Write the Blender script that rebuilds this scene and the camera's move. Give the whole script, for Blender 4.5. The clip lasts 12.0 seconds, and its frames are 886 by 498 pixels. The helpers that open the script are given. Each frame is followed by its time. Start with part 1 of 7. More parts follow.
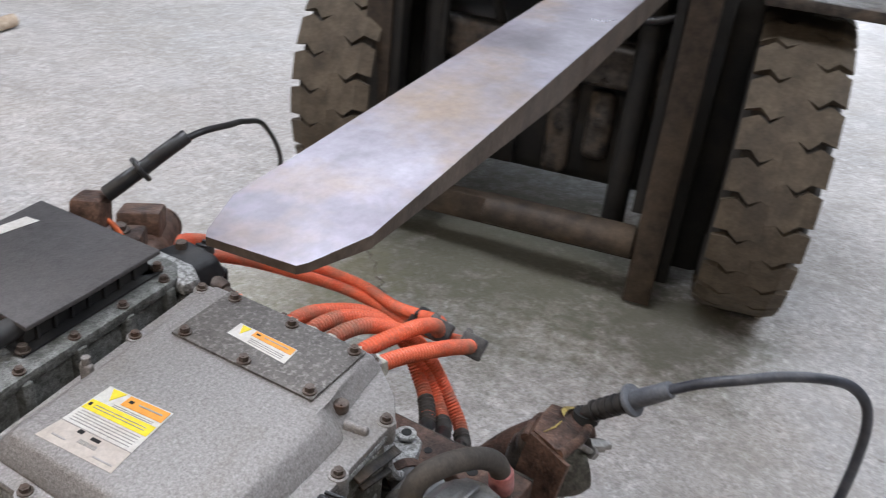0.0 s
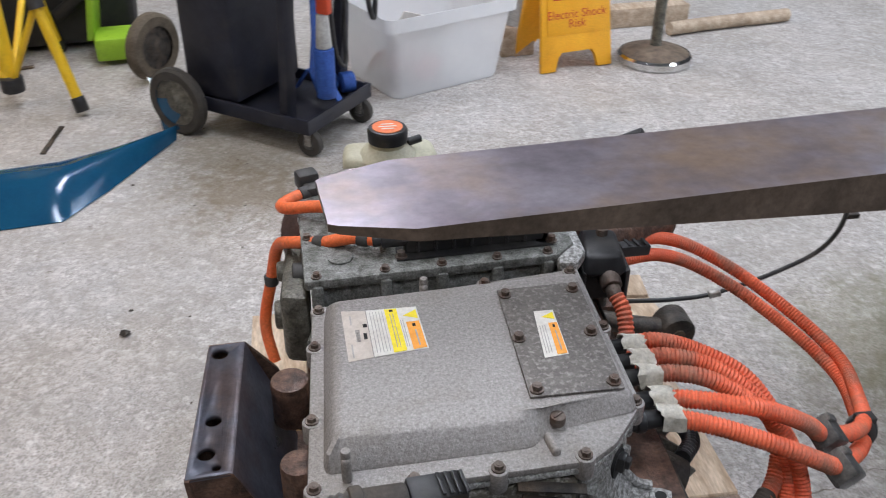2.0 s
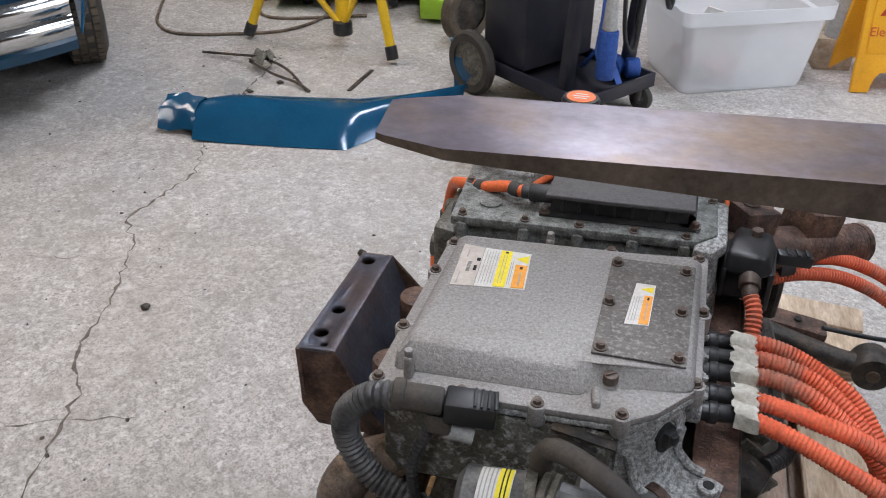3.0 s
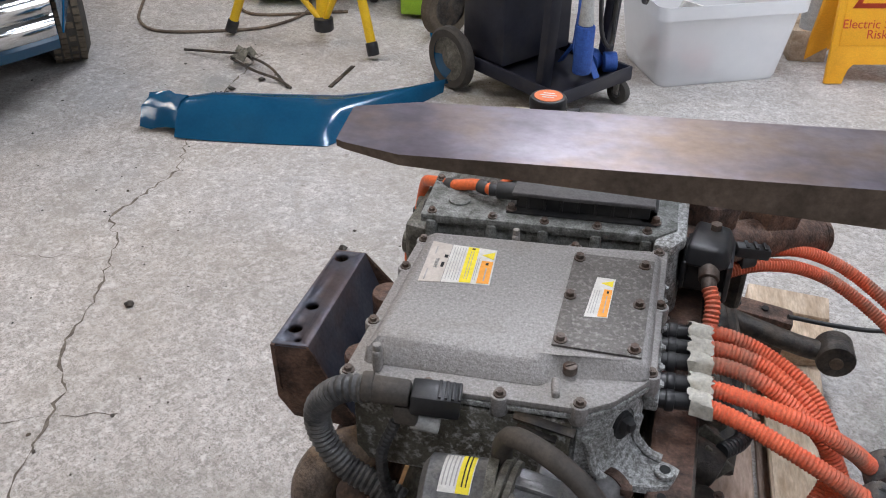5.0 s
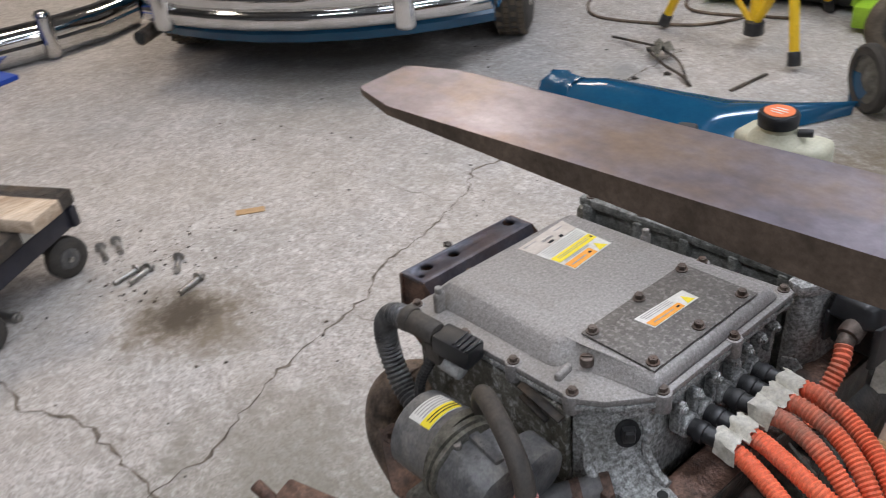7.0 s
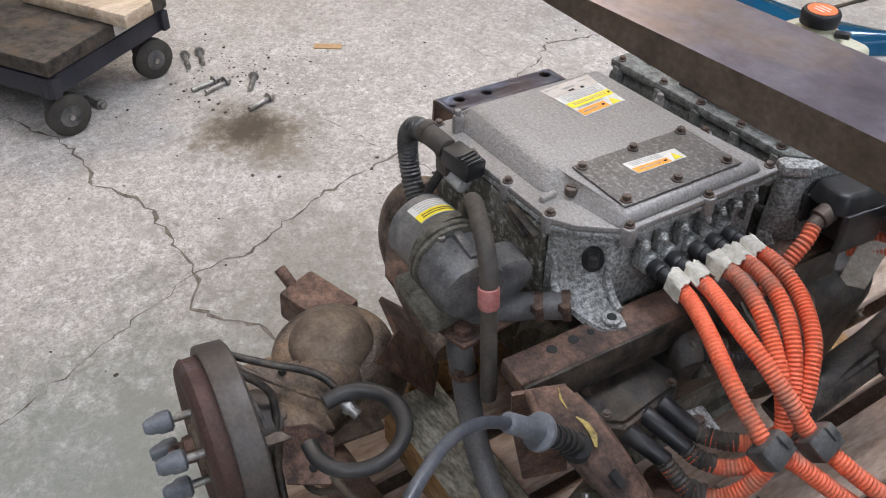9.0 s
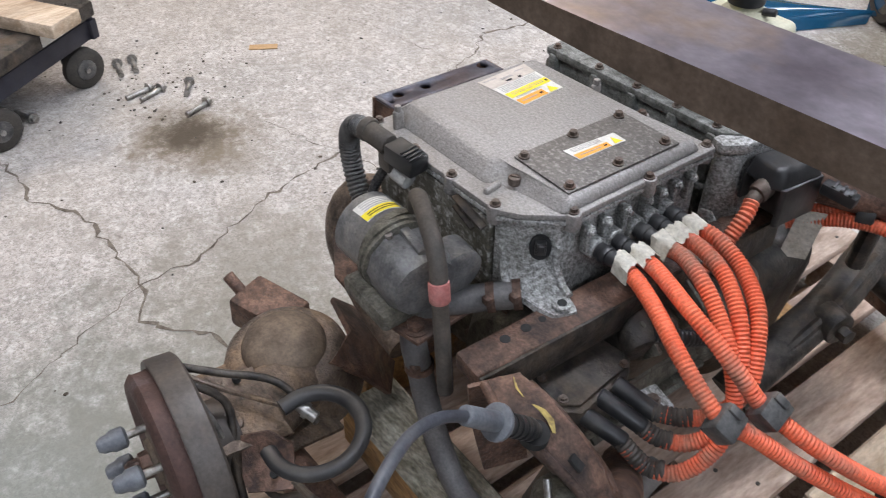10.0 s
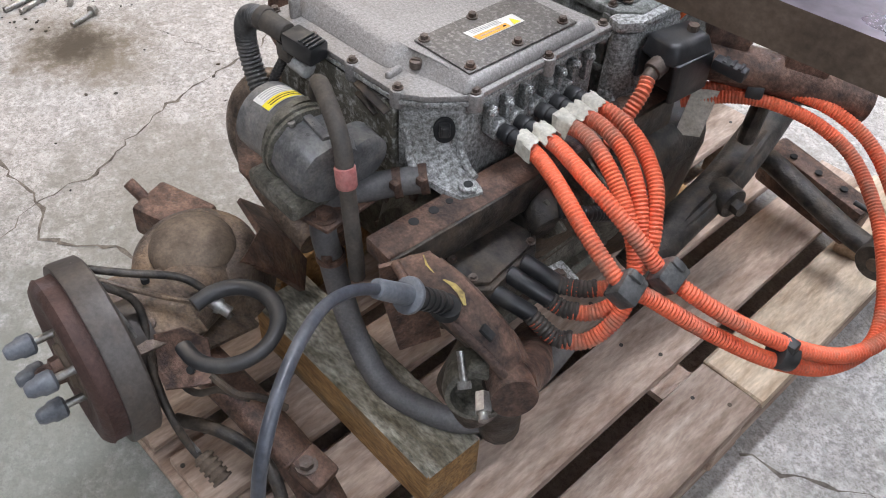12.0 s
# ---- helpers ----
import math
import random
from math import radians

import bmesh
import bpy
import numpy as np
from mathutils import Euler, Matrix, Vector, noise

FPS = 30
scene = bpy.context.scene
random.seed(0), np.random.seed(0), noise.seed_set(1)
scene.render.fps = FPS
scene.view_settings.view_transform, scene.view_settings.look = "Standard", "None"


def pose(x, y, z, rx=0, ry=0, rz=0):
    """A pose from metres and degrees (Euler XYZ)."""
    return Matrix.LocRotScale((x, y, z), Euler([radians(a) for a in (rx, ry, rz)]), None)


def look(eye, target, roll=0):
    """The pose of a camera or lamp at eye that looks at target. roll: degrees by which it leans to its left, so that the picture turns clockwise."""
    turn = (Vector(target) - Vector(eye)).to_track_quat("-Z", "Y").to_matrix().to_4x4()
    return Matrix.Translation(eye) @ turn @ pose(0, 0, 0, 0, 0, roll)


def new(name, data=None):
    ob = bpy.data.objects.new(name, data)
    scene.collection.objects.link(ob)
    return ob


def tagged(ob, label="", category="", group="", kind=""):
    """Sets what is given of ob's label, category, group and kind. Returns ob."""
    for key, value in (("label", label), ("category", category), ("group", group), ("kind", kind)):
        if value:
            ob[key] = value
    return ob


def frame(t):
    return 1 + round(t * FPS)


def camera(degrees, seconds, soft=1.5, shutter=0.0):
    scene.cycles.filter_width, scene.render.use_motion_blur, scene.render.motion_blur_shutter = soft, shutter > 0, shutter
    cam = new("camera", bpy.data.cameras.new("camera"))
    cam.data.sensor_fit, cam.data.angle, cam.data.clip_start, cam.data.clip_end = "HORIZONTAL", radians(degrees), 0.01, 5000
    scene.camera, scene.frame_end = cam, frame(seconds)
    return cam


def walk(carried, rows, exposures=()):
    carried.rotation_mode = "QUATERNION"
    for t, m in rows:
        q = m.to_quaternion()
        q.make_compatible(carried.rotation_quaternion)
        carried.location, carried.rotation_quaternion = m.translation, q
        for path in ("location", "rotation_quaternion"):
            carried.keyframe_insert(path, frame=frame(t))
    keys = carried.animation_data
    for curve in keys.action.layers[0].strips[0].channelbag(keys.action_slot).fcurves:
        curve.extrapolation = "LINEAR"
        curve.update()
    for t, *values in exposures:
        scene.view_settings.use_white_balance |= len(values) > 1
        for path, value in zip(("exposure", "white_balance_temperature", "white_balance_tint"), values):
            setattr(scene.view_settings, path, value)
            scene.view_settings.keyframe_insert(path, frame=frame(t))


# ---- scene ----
# The plan is drawn in units of U metres.
U = 0.9
cam = camera(53.5, 12.0, soft=1.0, shutter=0.3)
ROWS = [
    (0, -0.4999, -0.4155, 1.4057, 60.597, -5.494, -61.295),
    (0.5, -0.3887, -0.534, 1.4335, 58.42, -4.234, -46.572),
    (1, -0.3358, -0.7264, 1.4718, 57.004, -2.289, -30.875),
    (1.5, -0.2204, -0.7271, 1.4529, 56.529, -1.159, -18.287),
    (2, -0.0965, -0.6902, 1.4412, 57.616, -0.573, -9.018),
    (2.5, 0.0643, -0.7556, 1.4506, 57.06, 0.181, 5.17),
    (2.7, 0.1271, -0.7806, 1.4452, 56.642, 0.246, 11.868),
    (4.3, 0.1769, -0.821, 1.4831, 56.87, -1.018, 17.644),
    (4.5, 0.1802, -0.826, 1.4856, 56.771, -0.806, 16.175),
    (5, 0.1858, -0.8226, 1.4789, 56.229, -0.149, 13.588),
    (5.5, 0.2538, -0.8393, 1.4709, 55.538, 1.479, 14.346),
    (6, 0.3819, -0.7401, 1.4519, 56.253, 3.093, 20.631),
    (6.5, 0.5193, -0.6474, 1.4563, 56.728, 4.08, 32.451),
    (7, 0.6797, -0.6539, 1.469, 57.481, 4.633, 47.321),
    (7.2, 0.7403, -0.6553, 1.4733, 57.175, 4.061, 51.42),
    (8.8, 0.8736, -0.6881, 1.4655, 51.054, -1.085, 58.246),
    (9, 0.8733, -0.688, 1.4674, 50.444, -0.95, 57.365),
    (9.5, 0.8689, -0.6882, 1.4668, 49.742, -0.396, 55.525),
    (10, 0.8734, -0.6837, 1.4702, 50.03, -0.289, 52.637),
    (10.5, 0.8961, -0.6803, 1.4637, 48.046, -1.012, 48.3),
    (11, 0.9139, -0.6929, 1.4458, 45.782, -1.664, 46.042),
    (11.5, 0.9163, -0.7023, 1.4419, 44.844, -1.951, 45.866),
    (12, 0.9076, -0.704, 1.4421, 44.89, -2.04, 46.475),
]
walk(cam, [(t, pose(U * x, U * y, U * z, rx, ry, rz)) for t, x, y, z, rx, ry, rz in ROWS],
     [(0.0, 0.05), (1.5, -0.03), (2.5, -0.14), (5.5, -0.09), (7.2, -0.07), (9.0, 0.17), (12.0, 0.40)])

# ---- light: daylight through a wide shutter door, rows of ceiling battens ----
world = bpy.data.worlds.new("sky")
scene.world = world
world.use_nodes = True
wn = world.node_tree
sky = wn.nodes.new("ShaderNodeTexSky")
sky.sky_type, sky.sun_disc = "NISHITA", False
sky.sun_elevation, sky.sun_rotation = radians(35), radians(90)
wn.links.new(sky.outputs[0], wn.nodes["Background"].inputs[0])
wn.nodes["Background"].inputs[1].default_value = 0.12


def area(name, x, y, z, sx, sy, watts, colour, target=None):
    lamp = bpy.data.lights.new(name, "AREA")
    lamp.shape, lamp.size, lamp.size_y, lamp.energy, lamp.color = "RECTANGLE", sx * U, sy * U, watts, colour
    ob = new(name, lamp)
    ob.matrix_basis = look((x * U, y * U, z * U), (target[0] * U, target[1] * U, target[2] * U)) if target else pose(x * U, y * U, z * U)
    return ob


for bx, tint, watts in ((-4.5, (1.0, 0.87, 0.75), 68), (0.0, (0.86, 0.895, 1.0), 76)):
    for by, share in ((-2.6, 0.75), (0.8, 1.1), (4.0, 1.25)):
        area("ceiling_lamp", bx, by, 4.25, 0.35, 1.9, watts * share, tint)
for by, watts in ((-2.0, 112), (2.6, 165)):
    area("roof_light", 4.4, by, 4.3, 1.2, 2.4, watts, (0.80, 0.87, 1.0))
area("door_daylight", 7.6, 1.0, 1.7, 3.0, 4.4, 115, (0.80, 0.87, 1.0), (0, 0.6, 0.9))

# ---- materials ----
MATS = {}


def mat(name, a, b, scale=30.0, rough=0.6, metal=0.0, bump=0.1, c=None, cscale=6.0, camount=0.5, fine=220.0, rough2=None, spec=0.5, trans=0.0, rnd=0.0, stretch=(1, 1, 1), grit=0.2, alpha=1.0, sharp=0.18):
    """A surface of colours a to b in small patches, stains c in large ones, with fine relief."""
    m = bpy.data.materials.new(name)
    m.use_nodes = True
    nt = m.node_tree
    n, l = nt.nodes, nt.links
    p = n["Principled BSDF"]
    tc = n.new("ShaderNodeTexCoord")

    def tex(s, detail, off):
        mp = n.new("ShaderNodeMapping")
        mp.inputs["Location"].default_value = (off, off * 0.7, off * 1.3)
        mp.inputs["Scale"].default_value = stretch
        l.new(tc.outputs["Object"], mp.inputs["Vector"])
        t = n.new("ShaderNodeTexNoise")
        t.inputs["Scale"].default_value, t.inputs["Detail"].default_value, t.inputs["Roughness"].default_value = s, detail, 0.62
        l.new(mp.outputs[0], t.inputs["Vector"])
        return t

    def ramp(src, lo, hi):
        r = n.new("ShaderNodeMapRange")
        r.inputs["From Min"].default_value, r.inputs["From Max"].default_value = lo, hi
        l.new(src, r.inputs["Value"])
        return r.outputs[0]

    def mix(fac, x, y, kind="MIX"):
        k = n.new("ShaderNodeMix")
        k.data_type, k.blend_type = "RGBA", kind
        if hasattr(fac, "name"):
            l.new(fac, k.inputs[0])
        else:
            k.inputs[0].default_value = fac
        for slot, v in ((6, x), (7, y)):
            if isinstance(v, tuple):
                k.inputs[slot].default_value = (*v, 1)
            else:
                l.new(v, k.inputs[slot])
        return k.outputs[2]

    t1, t2, t3 = tex(scale, 6, 0.3), tex(cscale, 5, 3.1), tex(fine, 3, 7.7)
    col = mix(ramp(t1.outputs[0], 0.5 - sharp, 0.5 + sharp), a, b)
    if c:
        f = n.new("ShaderNodeMath")
        f.operation = "MULTIPLY"
        l.new(ramp(t2.outputs[0], 0.5, 0.66), f.inputs[0])
        f.inputs[1].default_value = camount
        col = mix(f.outputs[0], col, c)
    if grit:
        g = n.new("ShaderNodeMapRange")
        for key, v in zip(("From Min", "From Max", "To Min", "To Max"), (0.3, 0.7, 1 - grit, 1 + grit)):
            g.inputs[key].default_value = v
        l.new(t3.outputs[0], g.inputs["Value"])
        hs = n.new("ShaderNodeHueSaturation")
        l.new(g.outputs[0], hs.inputs["Value"])
        l.new(col, hs.inputs["Color"])
        col = hs.outputs[0]
    if rnd:
        oi = n.new("ShaderNodeObjectInfo")
        hv = n.new("ShaderNodeHueSaturation")
        mr = n.new("ShaderNodeMapRange")
        mr.inputs["To Min"].default_value, mr.inputs["To Max"].default_value = 1 - rnd, 1 + rnd
        l.new(oi.outputs["Random"], mr.inputs["Value"])
        l.new(mr.outputs[0], hv.inputs["Value"])
        l.new(col, hv.inputs["Color"])
        col = hv.outputs[0]
    l.new(col, p.inputs["Base Color"])
    mr = n.new("ShaderNodeMapRange")
    mr.inputs["From Min"].default_value, mr.inputs["From Max"].default_value = 0.3, 0.7
    mr.inputs["To Min"].default_value, mr.inputs["To Max"].default_value = rough, rough2 if rough2 is not None else min(1, rough + 0.15)
    l.new(t2.outputs[0], mr.inputs["Value"])
    l.new(mr.outputs[0], p.inputs["Roughness"])
    p.inputs["Metallic"].default_value = metal
    p.inputs["Specular IOR Level"].default_value = spec
    p.inputs["Alpha"].default_value = alpha
    if trans:
        p.inputs["Transmission Weight"].default_value = trans
    if bump:
        ad = n.new("ShaderNodeMath")
        ad.operation = "ADD"
        l.new(t1.outputs[0], ad.inputs[0])
        sc = n.new("ShaderNodeMath")
        sc.operation = "MULTIPLY"
        sc.inputs[1].default_value = 0.45
        l.new(t3.outputs[0], sc.inputs[0])
        l.new(sc.outputs[0], ad.inputs[1])
        bp = n.new("ShaderNodeBump")
        bp.inputs["Strength"].default_value, bp.inputs["Distance"].default_value = bump, 0.004
        l.new(ad.outputs[0], bp.inputs["Height"])
        l.new(bp.outputs[0], p.inputs["Normal"])
    MATS[name] = m
    return m


CONCRETE = mat("concrete", (0.42, 0.385, 0.36), (0.53, 0.49, 0.46), 7, 0.5, 0, 0.35, (0.33, 0.31, 0.29), 1.6, 0.6, 120, 0.75, 0.4)


def weathered_slab(m, spots):
    """Adds aggregate speckle, trowel streaks and dark spots (x, y, radius, strength), oil stains and painted shade, to
    the slab.
    """
    nt = m.node_tree
    n, l = nt.nodes, nt.links
    p = n["Principled BSDF"]
    tc = n.new("ShaderNodeTexCoord")

    def noisy(scale, detail, stretch=(1, 1, 1)):
        mp = n.new("ShaderNodeMapping")
        mp.inputs["Scale"].default_value = stretch
        mp.inputs["Rotation"].default_value = (0, 0, 0.5)
        l.new(tc.outputs["Object"], mp.inputs["Vector"])
        t = n.new("ShaderNodeTexNoise")
        t.inputs["Scale"].default_value, t.inputs["Detail"].default_value, t.inputs["Roughness"].default_value = scale, detail, 0.7
        l.new(mp.outputs[0], t.inputs["Vector"])
        return t.outputs[0]

    def rng(src, lo, hi, a, b):
        r = n.new("ShaderNodeMapRange")
        for k, v in zip(("From Min", "From Max", "To Min", "To Max"), (lo, hi, a, b)):
            r.inputs[k].default_value = v
        l.new(src, r.inputs["Value"])
        return r.outputs[0]

    def mathn(op, a, b):
        k = n.new("ShaderNodeMath")
        k.operation = op
        for i, v in enumerate((a, b)):
            if isinstance(v, (int, float)):
                k.inputs[i].default_value = v
            else:
                l.new(v, k.inputs[i])
        return k.outputs[0]

    def shade(col, fac, dark):
        k = n.new("ShaderNodeMix")
        k.data_type = "RGBA"
        l.new(fac, k.inputs[0])
        l.new(col, k.inputs[6])
        k.inputs[7].default_value = (*dark, 1)
        return k.outputs[2]
    col = p.inputs["Base Color"].links[0].from_socket
    col = shade(col, rng(noisy(95, 4), 0.5, 0.6, 0, 0.7), (0.20, 0.185, 0.165))
    col = shade(col, rng(noisy(210, 3), 0.53, 0.62, 0, 0.7), (0.17, 0.155, 0.135))
    col = shade(col, rng(noisy(0.8, 4), 0.48, 0.62, 0, 0.35), (0.41, 0.42, 0.43))
    col = shade(col, rng(noisy(60, 5), 0.54, 0.64, 0, 0.6), (0.70, 0.685, 0.66))
    col = shade(col, rng(noisy(2.3, 9), 0.46, 0.66, 0, 0.45), (0.32, 0.285, 0.24))
    col = shade(col, rng(noisy(11, 9), 0.5, 0.66, 0, 0.55), (0.27, 0.245, 0.215))
    col = shade(col, rng(noisy(36, 9), 0.5, 0.64, 0, 0.5), (0.27, 0.25, 0.225))
    col = shade(col, rng(noisy(24, 9), 0.54, 0.68, 0, 0.55), (0.62, 0.60, 0.575))
    col = shade(col, rng(noisy(9, 7, (1, 6, 1)), 0.56, 0.75, 0, 0.5), (0.27, 0.25, 0.225))
    col = shade(col, rng(noisy(22, 6), 0.64, 0.71, 0, 0.7), (0.14, 0.12, 0.1))
    sep = n.new("ShaderNodeSeparateXYZ")
    l.new(tc.outputs["Object"], sep.inputs[0])
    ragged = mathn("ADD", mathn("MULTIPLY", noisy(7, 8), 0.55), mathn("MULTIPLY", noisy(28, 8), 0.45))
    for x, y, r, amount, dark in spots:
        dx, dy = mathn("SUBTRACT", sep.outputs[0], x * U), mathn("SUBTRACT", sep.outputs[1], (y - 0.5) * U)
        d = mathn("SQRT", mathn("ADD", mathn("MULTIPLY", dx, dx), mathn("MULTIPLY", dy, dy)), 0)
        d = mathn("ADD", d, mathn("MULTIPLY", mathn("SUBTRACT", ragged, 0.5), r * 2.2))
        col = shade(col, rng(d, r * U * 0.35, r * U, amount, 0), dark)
    l.new(col, p.inputs["Base Color"])


# Forklift and drum spots: oil plus painted shade; (-2.6, 1.6): the car's shade, painted.
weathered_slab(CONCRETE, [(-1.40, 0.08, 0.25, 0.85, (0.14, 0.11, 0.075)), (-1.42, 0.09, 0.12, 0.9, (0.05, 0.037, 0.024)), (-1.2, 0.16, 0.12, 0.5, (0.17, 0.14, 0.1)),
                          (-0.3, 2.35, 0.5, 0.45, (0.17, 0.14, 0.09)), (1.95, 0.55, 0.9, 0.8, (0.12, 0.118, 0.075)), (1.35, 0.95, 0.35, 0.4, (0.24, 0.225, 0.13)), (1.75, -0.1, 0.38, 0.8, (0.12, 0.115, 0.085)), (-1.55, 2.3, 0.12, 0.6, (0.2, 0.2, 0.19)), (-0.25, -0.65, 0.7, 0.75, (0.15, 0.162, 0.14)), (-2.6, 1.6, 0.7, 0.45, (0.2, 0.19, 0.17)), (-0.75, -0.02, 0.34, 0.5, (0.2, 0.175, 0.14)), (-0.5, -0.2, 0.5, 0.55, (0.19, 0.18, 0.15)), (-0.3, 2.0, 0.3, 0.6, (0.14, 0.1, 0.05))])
WALL = mat("painted_block_wall", (0.12, 0.12, 0.125), (0.16, 0.16, 0.165), 5, 0.8, 0, 0.1, (0.22, 0.22, 0.21), 0.8, 0.3, 60, grit=0.1)
CEIL = mat("ceiling_sheet", (0.12, 0.12, 0.125), (0.16, 0.16, 0.165), 3, 0.7, 0, 0.05, grit=0.1)
CASTALU = mat("cast_aluminium", (0.225, 0.209, 0.198), (0.35, 0.331, 0.317), 240, 0.4, 0.3, 0.3, (0.20, 0.178, 0.15), 7, 0.5, 420, 0.66, grit=0.22)
PITTED = mat("oxidised_aluminium", (0.15, 0.148, 0.136), (0.49, 0.49, 0.48), 190, 0.4, 0.2, 0.6, (0.13, 0.123, 0.095), 12, 0.3, 420, 0.7, sharp=0.13, grit=0.4)
CHGALU = mat("green_grey_oxidised_aluminium", (0.075, 0.077, 0.066), (0.30, 0.305, 0.29), 90, 0.42, 0.2, 0.8, (0.07, 0.072, 0.058), 16, 0.6, 380, 0.7, sharp=0.2, grit=0.35)
# The panel's olive-brown, lowered further to put its shade into the colour.
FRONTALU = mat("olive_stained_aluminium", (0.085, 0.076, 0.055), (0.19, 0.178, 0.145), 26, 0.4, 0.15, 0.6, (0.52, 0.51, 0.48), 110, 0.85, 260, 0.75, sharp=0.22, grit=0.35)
DIRTYALU = mat("grimy_aluminium", (0.05, 0.047, 0.037), (0.16, 0.15, 0.12), 60, 0.38, 0.25, 0.6, (0.28, 0.27, 0.24), 38, 0.5, 260, 0.75, grit=0.35)
PLATE = mat("stained_cover_plate", (0.10, 0.09, 0.082), (0.155, 0.142, 0.13), 60, 0.5, 0.3, 0.25, (0.36, 0.345, 0.32), 170, 0.6, 300, 0.7)
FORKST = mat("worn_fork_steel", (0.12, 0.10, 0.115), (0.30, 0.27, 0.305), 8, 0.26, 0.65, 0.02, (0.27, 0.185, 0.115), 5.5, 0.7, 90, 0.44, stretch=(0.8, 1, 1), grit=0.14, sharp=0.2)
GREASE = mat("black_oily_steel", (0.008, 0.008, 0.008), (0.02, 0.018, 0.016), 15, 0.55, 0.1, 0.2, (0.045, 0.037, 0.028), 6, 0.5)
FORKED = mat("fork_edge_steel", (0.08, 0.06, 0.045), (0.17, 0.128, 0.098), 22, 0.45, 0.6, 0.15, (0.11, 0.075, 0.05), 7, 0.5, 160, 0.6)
RUST = mat("rusted_steel", (0.035, 0.02, 0.016), (0.20, 0.115, 0.08), 42, 0.32, 0.25, 0.8, (0.04, 0.032, 0.029), 11, 0.75, 220, 0.85, grit=0.35)
DRUMRUST = mat("drum_rust", (0.05, 0.027, 0.022), (0.085, 0.045, 0.037), 40, 0.6, 0.3, 0.4, (0.16, 0.13, 0.13), 22, 0.35, 220, 0.8)
DIRTBLACK = mat("dusty_black_steel", (0.008, 0.008, 0.008), (0.082, 0.068, 0.056), 38, 0.26, 0.3, 0.6, (0.15, 0.108, 0.073), 10, 0.6, 220, 0.85)
GRIME = mat("grimy_brown_steel", (0.04, 0.03, 0.023), (0.20, 0.15, 0.115), 34, 0.3, 0.3, 0.8, (0.28, 0.19, 0.12), 11, 0.75, 220, 0.75, grit=0.35)
SHEATH = mat("blue_black_cable_sheath", (0.028, 0.031, 0.04), (0.065, 0.07, 0.085), 30, 0.32, 0, 0.08, (0.11, 0.11, 0.115), 20, 0.5)
PAINTMARK = mat("dull_yellow_paint", (0.28, 0.20, 0.06), (0.52, 0.40, 0.12), 90, 0.6, 0, 0.1, (0.12, 0.09, 0.05), 60, 0.8)
NUTCAP = mat("blue_grey_nut_plastic", (0.085, 0.092, 0.105), (0.15, 0.16, 0.175), 30, 0.35, 0, 0.1)
DUSTY = mat("dusty_brown_steel", (0.08, 0.057, 0.04), (0.20, 0.148, 0.105), 30, 0.55, 0.1, 0.4, (0.05, 0.038, 0.03), 9, 0.6, 220, 0.9)
BLUESTEEL = mat("worn_blue_black_steel", (0.035, 0.04, 0.06), (0.10, 0.105, 0.13), 18, 0.22, 0.4, 0.15, (0.13, 0.075, 0.05), 8, 0.4, 160, 0.6)
ORANGE = mat("orange_conduit", (0.66, 0.10, 0.04), (0.78, 0.165, 0.075), 25, 0.42, 0, 0.12, (0.27, 0.15, 0.105), 10, 0.9, 300, 0.7)
ORANGEW = mat("orange_wire", (0.70, 0.12, 0.03), (0.78, 0.17, 0.05), 25, 0.45, 0, 0.05, (0.3, 0.1, 0.05), 14, 0.35)
BLACKPL = mat("black_plastic", (0.010, 0.010, 0.011), (0.028, 0.028, 0.029), 30, 0.28, 0, 0.1, (0.085, 0.078, 0.07), 12, 0.5, 260, 0.65, grit=0.1)
PUMPPL = mat("grey_pump_plastic", (0.05, 0.05, 0.052), (0.15, 0.148, 0.145), 34, 0.22, 0, 0.15, (0.24, 0.22, 0.19), 20, 0.55, 260, 0.55, grit=0.3)
GREYPL = mat("dusty_grey_plastic", (0.022, 0.022, 0.023), (0.12, 0.117, 0.113), 30, 0.24, 0, 0.2, (0.19, 0.172, 0.15), 17, 0.55, 260, 0.65, grit=0.3)
TRUCKBR = mat("grimy_mast_steel", (0.028, 0.021, 0.016), (0.085, 0.062, 0.044), 24, 0.5, 0.15, 0.4, (0.125, 0.088, 0.055), 5, 0.5, 160, 0.8)
RUBBER = mat("hose_rubber", (0.038, 0.033, 0.029), (0.085, 0.072, 0.06), 30, 0.5, 0, 0.15, (0.14, 0.115, 0.09), 10, 0.5, 260, 0.8)
TYRE = mat("dusty_tyre_rubber", (0.07, 0.054, 0.037), (0.135, 0.106, 0.073), 18, 0.8, 0, 0.3, (0.055, 0.045, 0.036), 5, 0.6, 140, 0.95)
TYREDARK = mat("tyre_side_rubber", (0.03, 0.027, 0.024), (0.055, 0.048, 0.04), 18, 0.75, 0, 0.2)
WOOD = mat("pallet_wood", (0.27, 0.185, 0.14), (0.52, 0.41, 0.335), 40, 0.75, 0, 0.6, (0.12, 0.075, 0.05), 8, 0.75, 190, 0.9, 0.3, 0, 0.22, stretch=(1, 0.22, 1))
WOODLT = mat("pale_pallet_wood", (0.36, 0.26, 0.175), (0.60, 0.49, 0.375), 40, 0.75, 0, 0.4, (0.22, 0.155, 0.105), 7, 0.6, 190, 0.9, 0.3, 0, 0.15, stretch=(1, 0.22, 1))
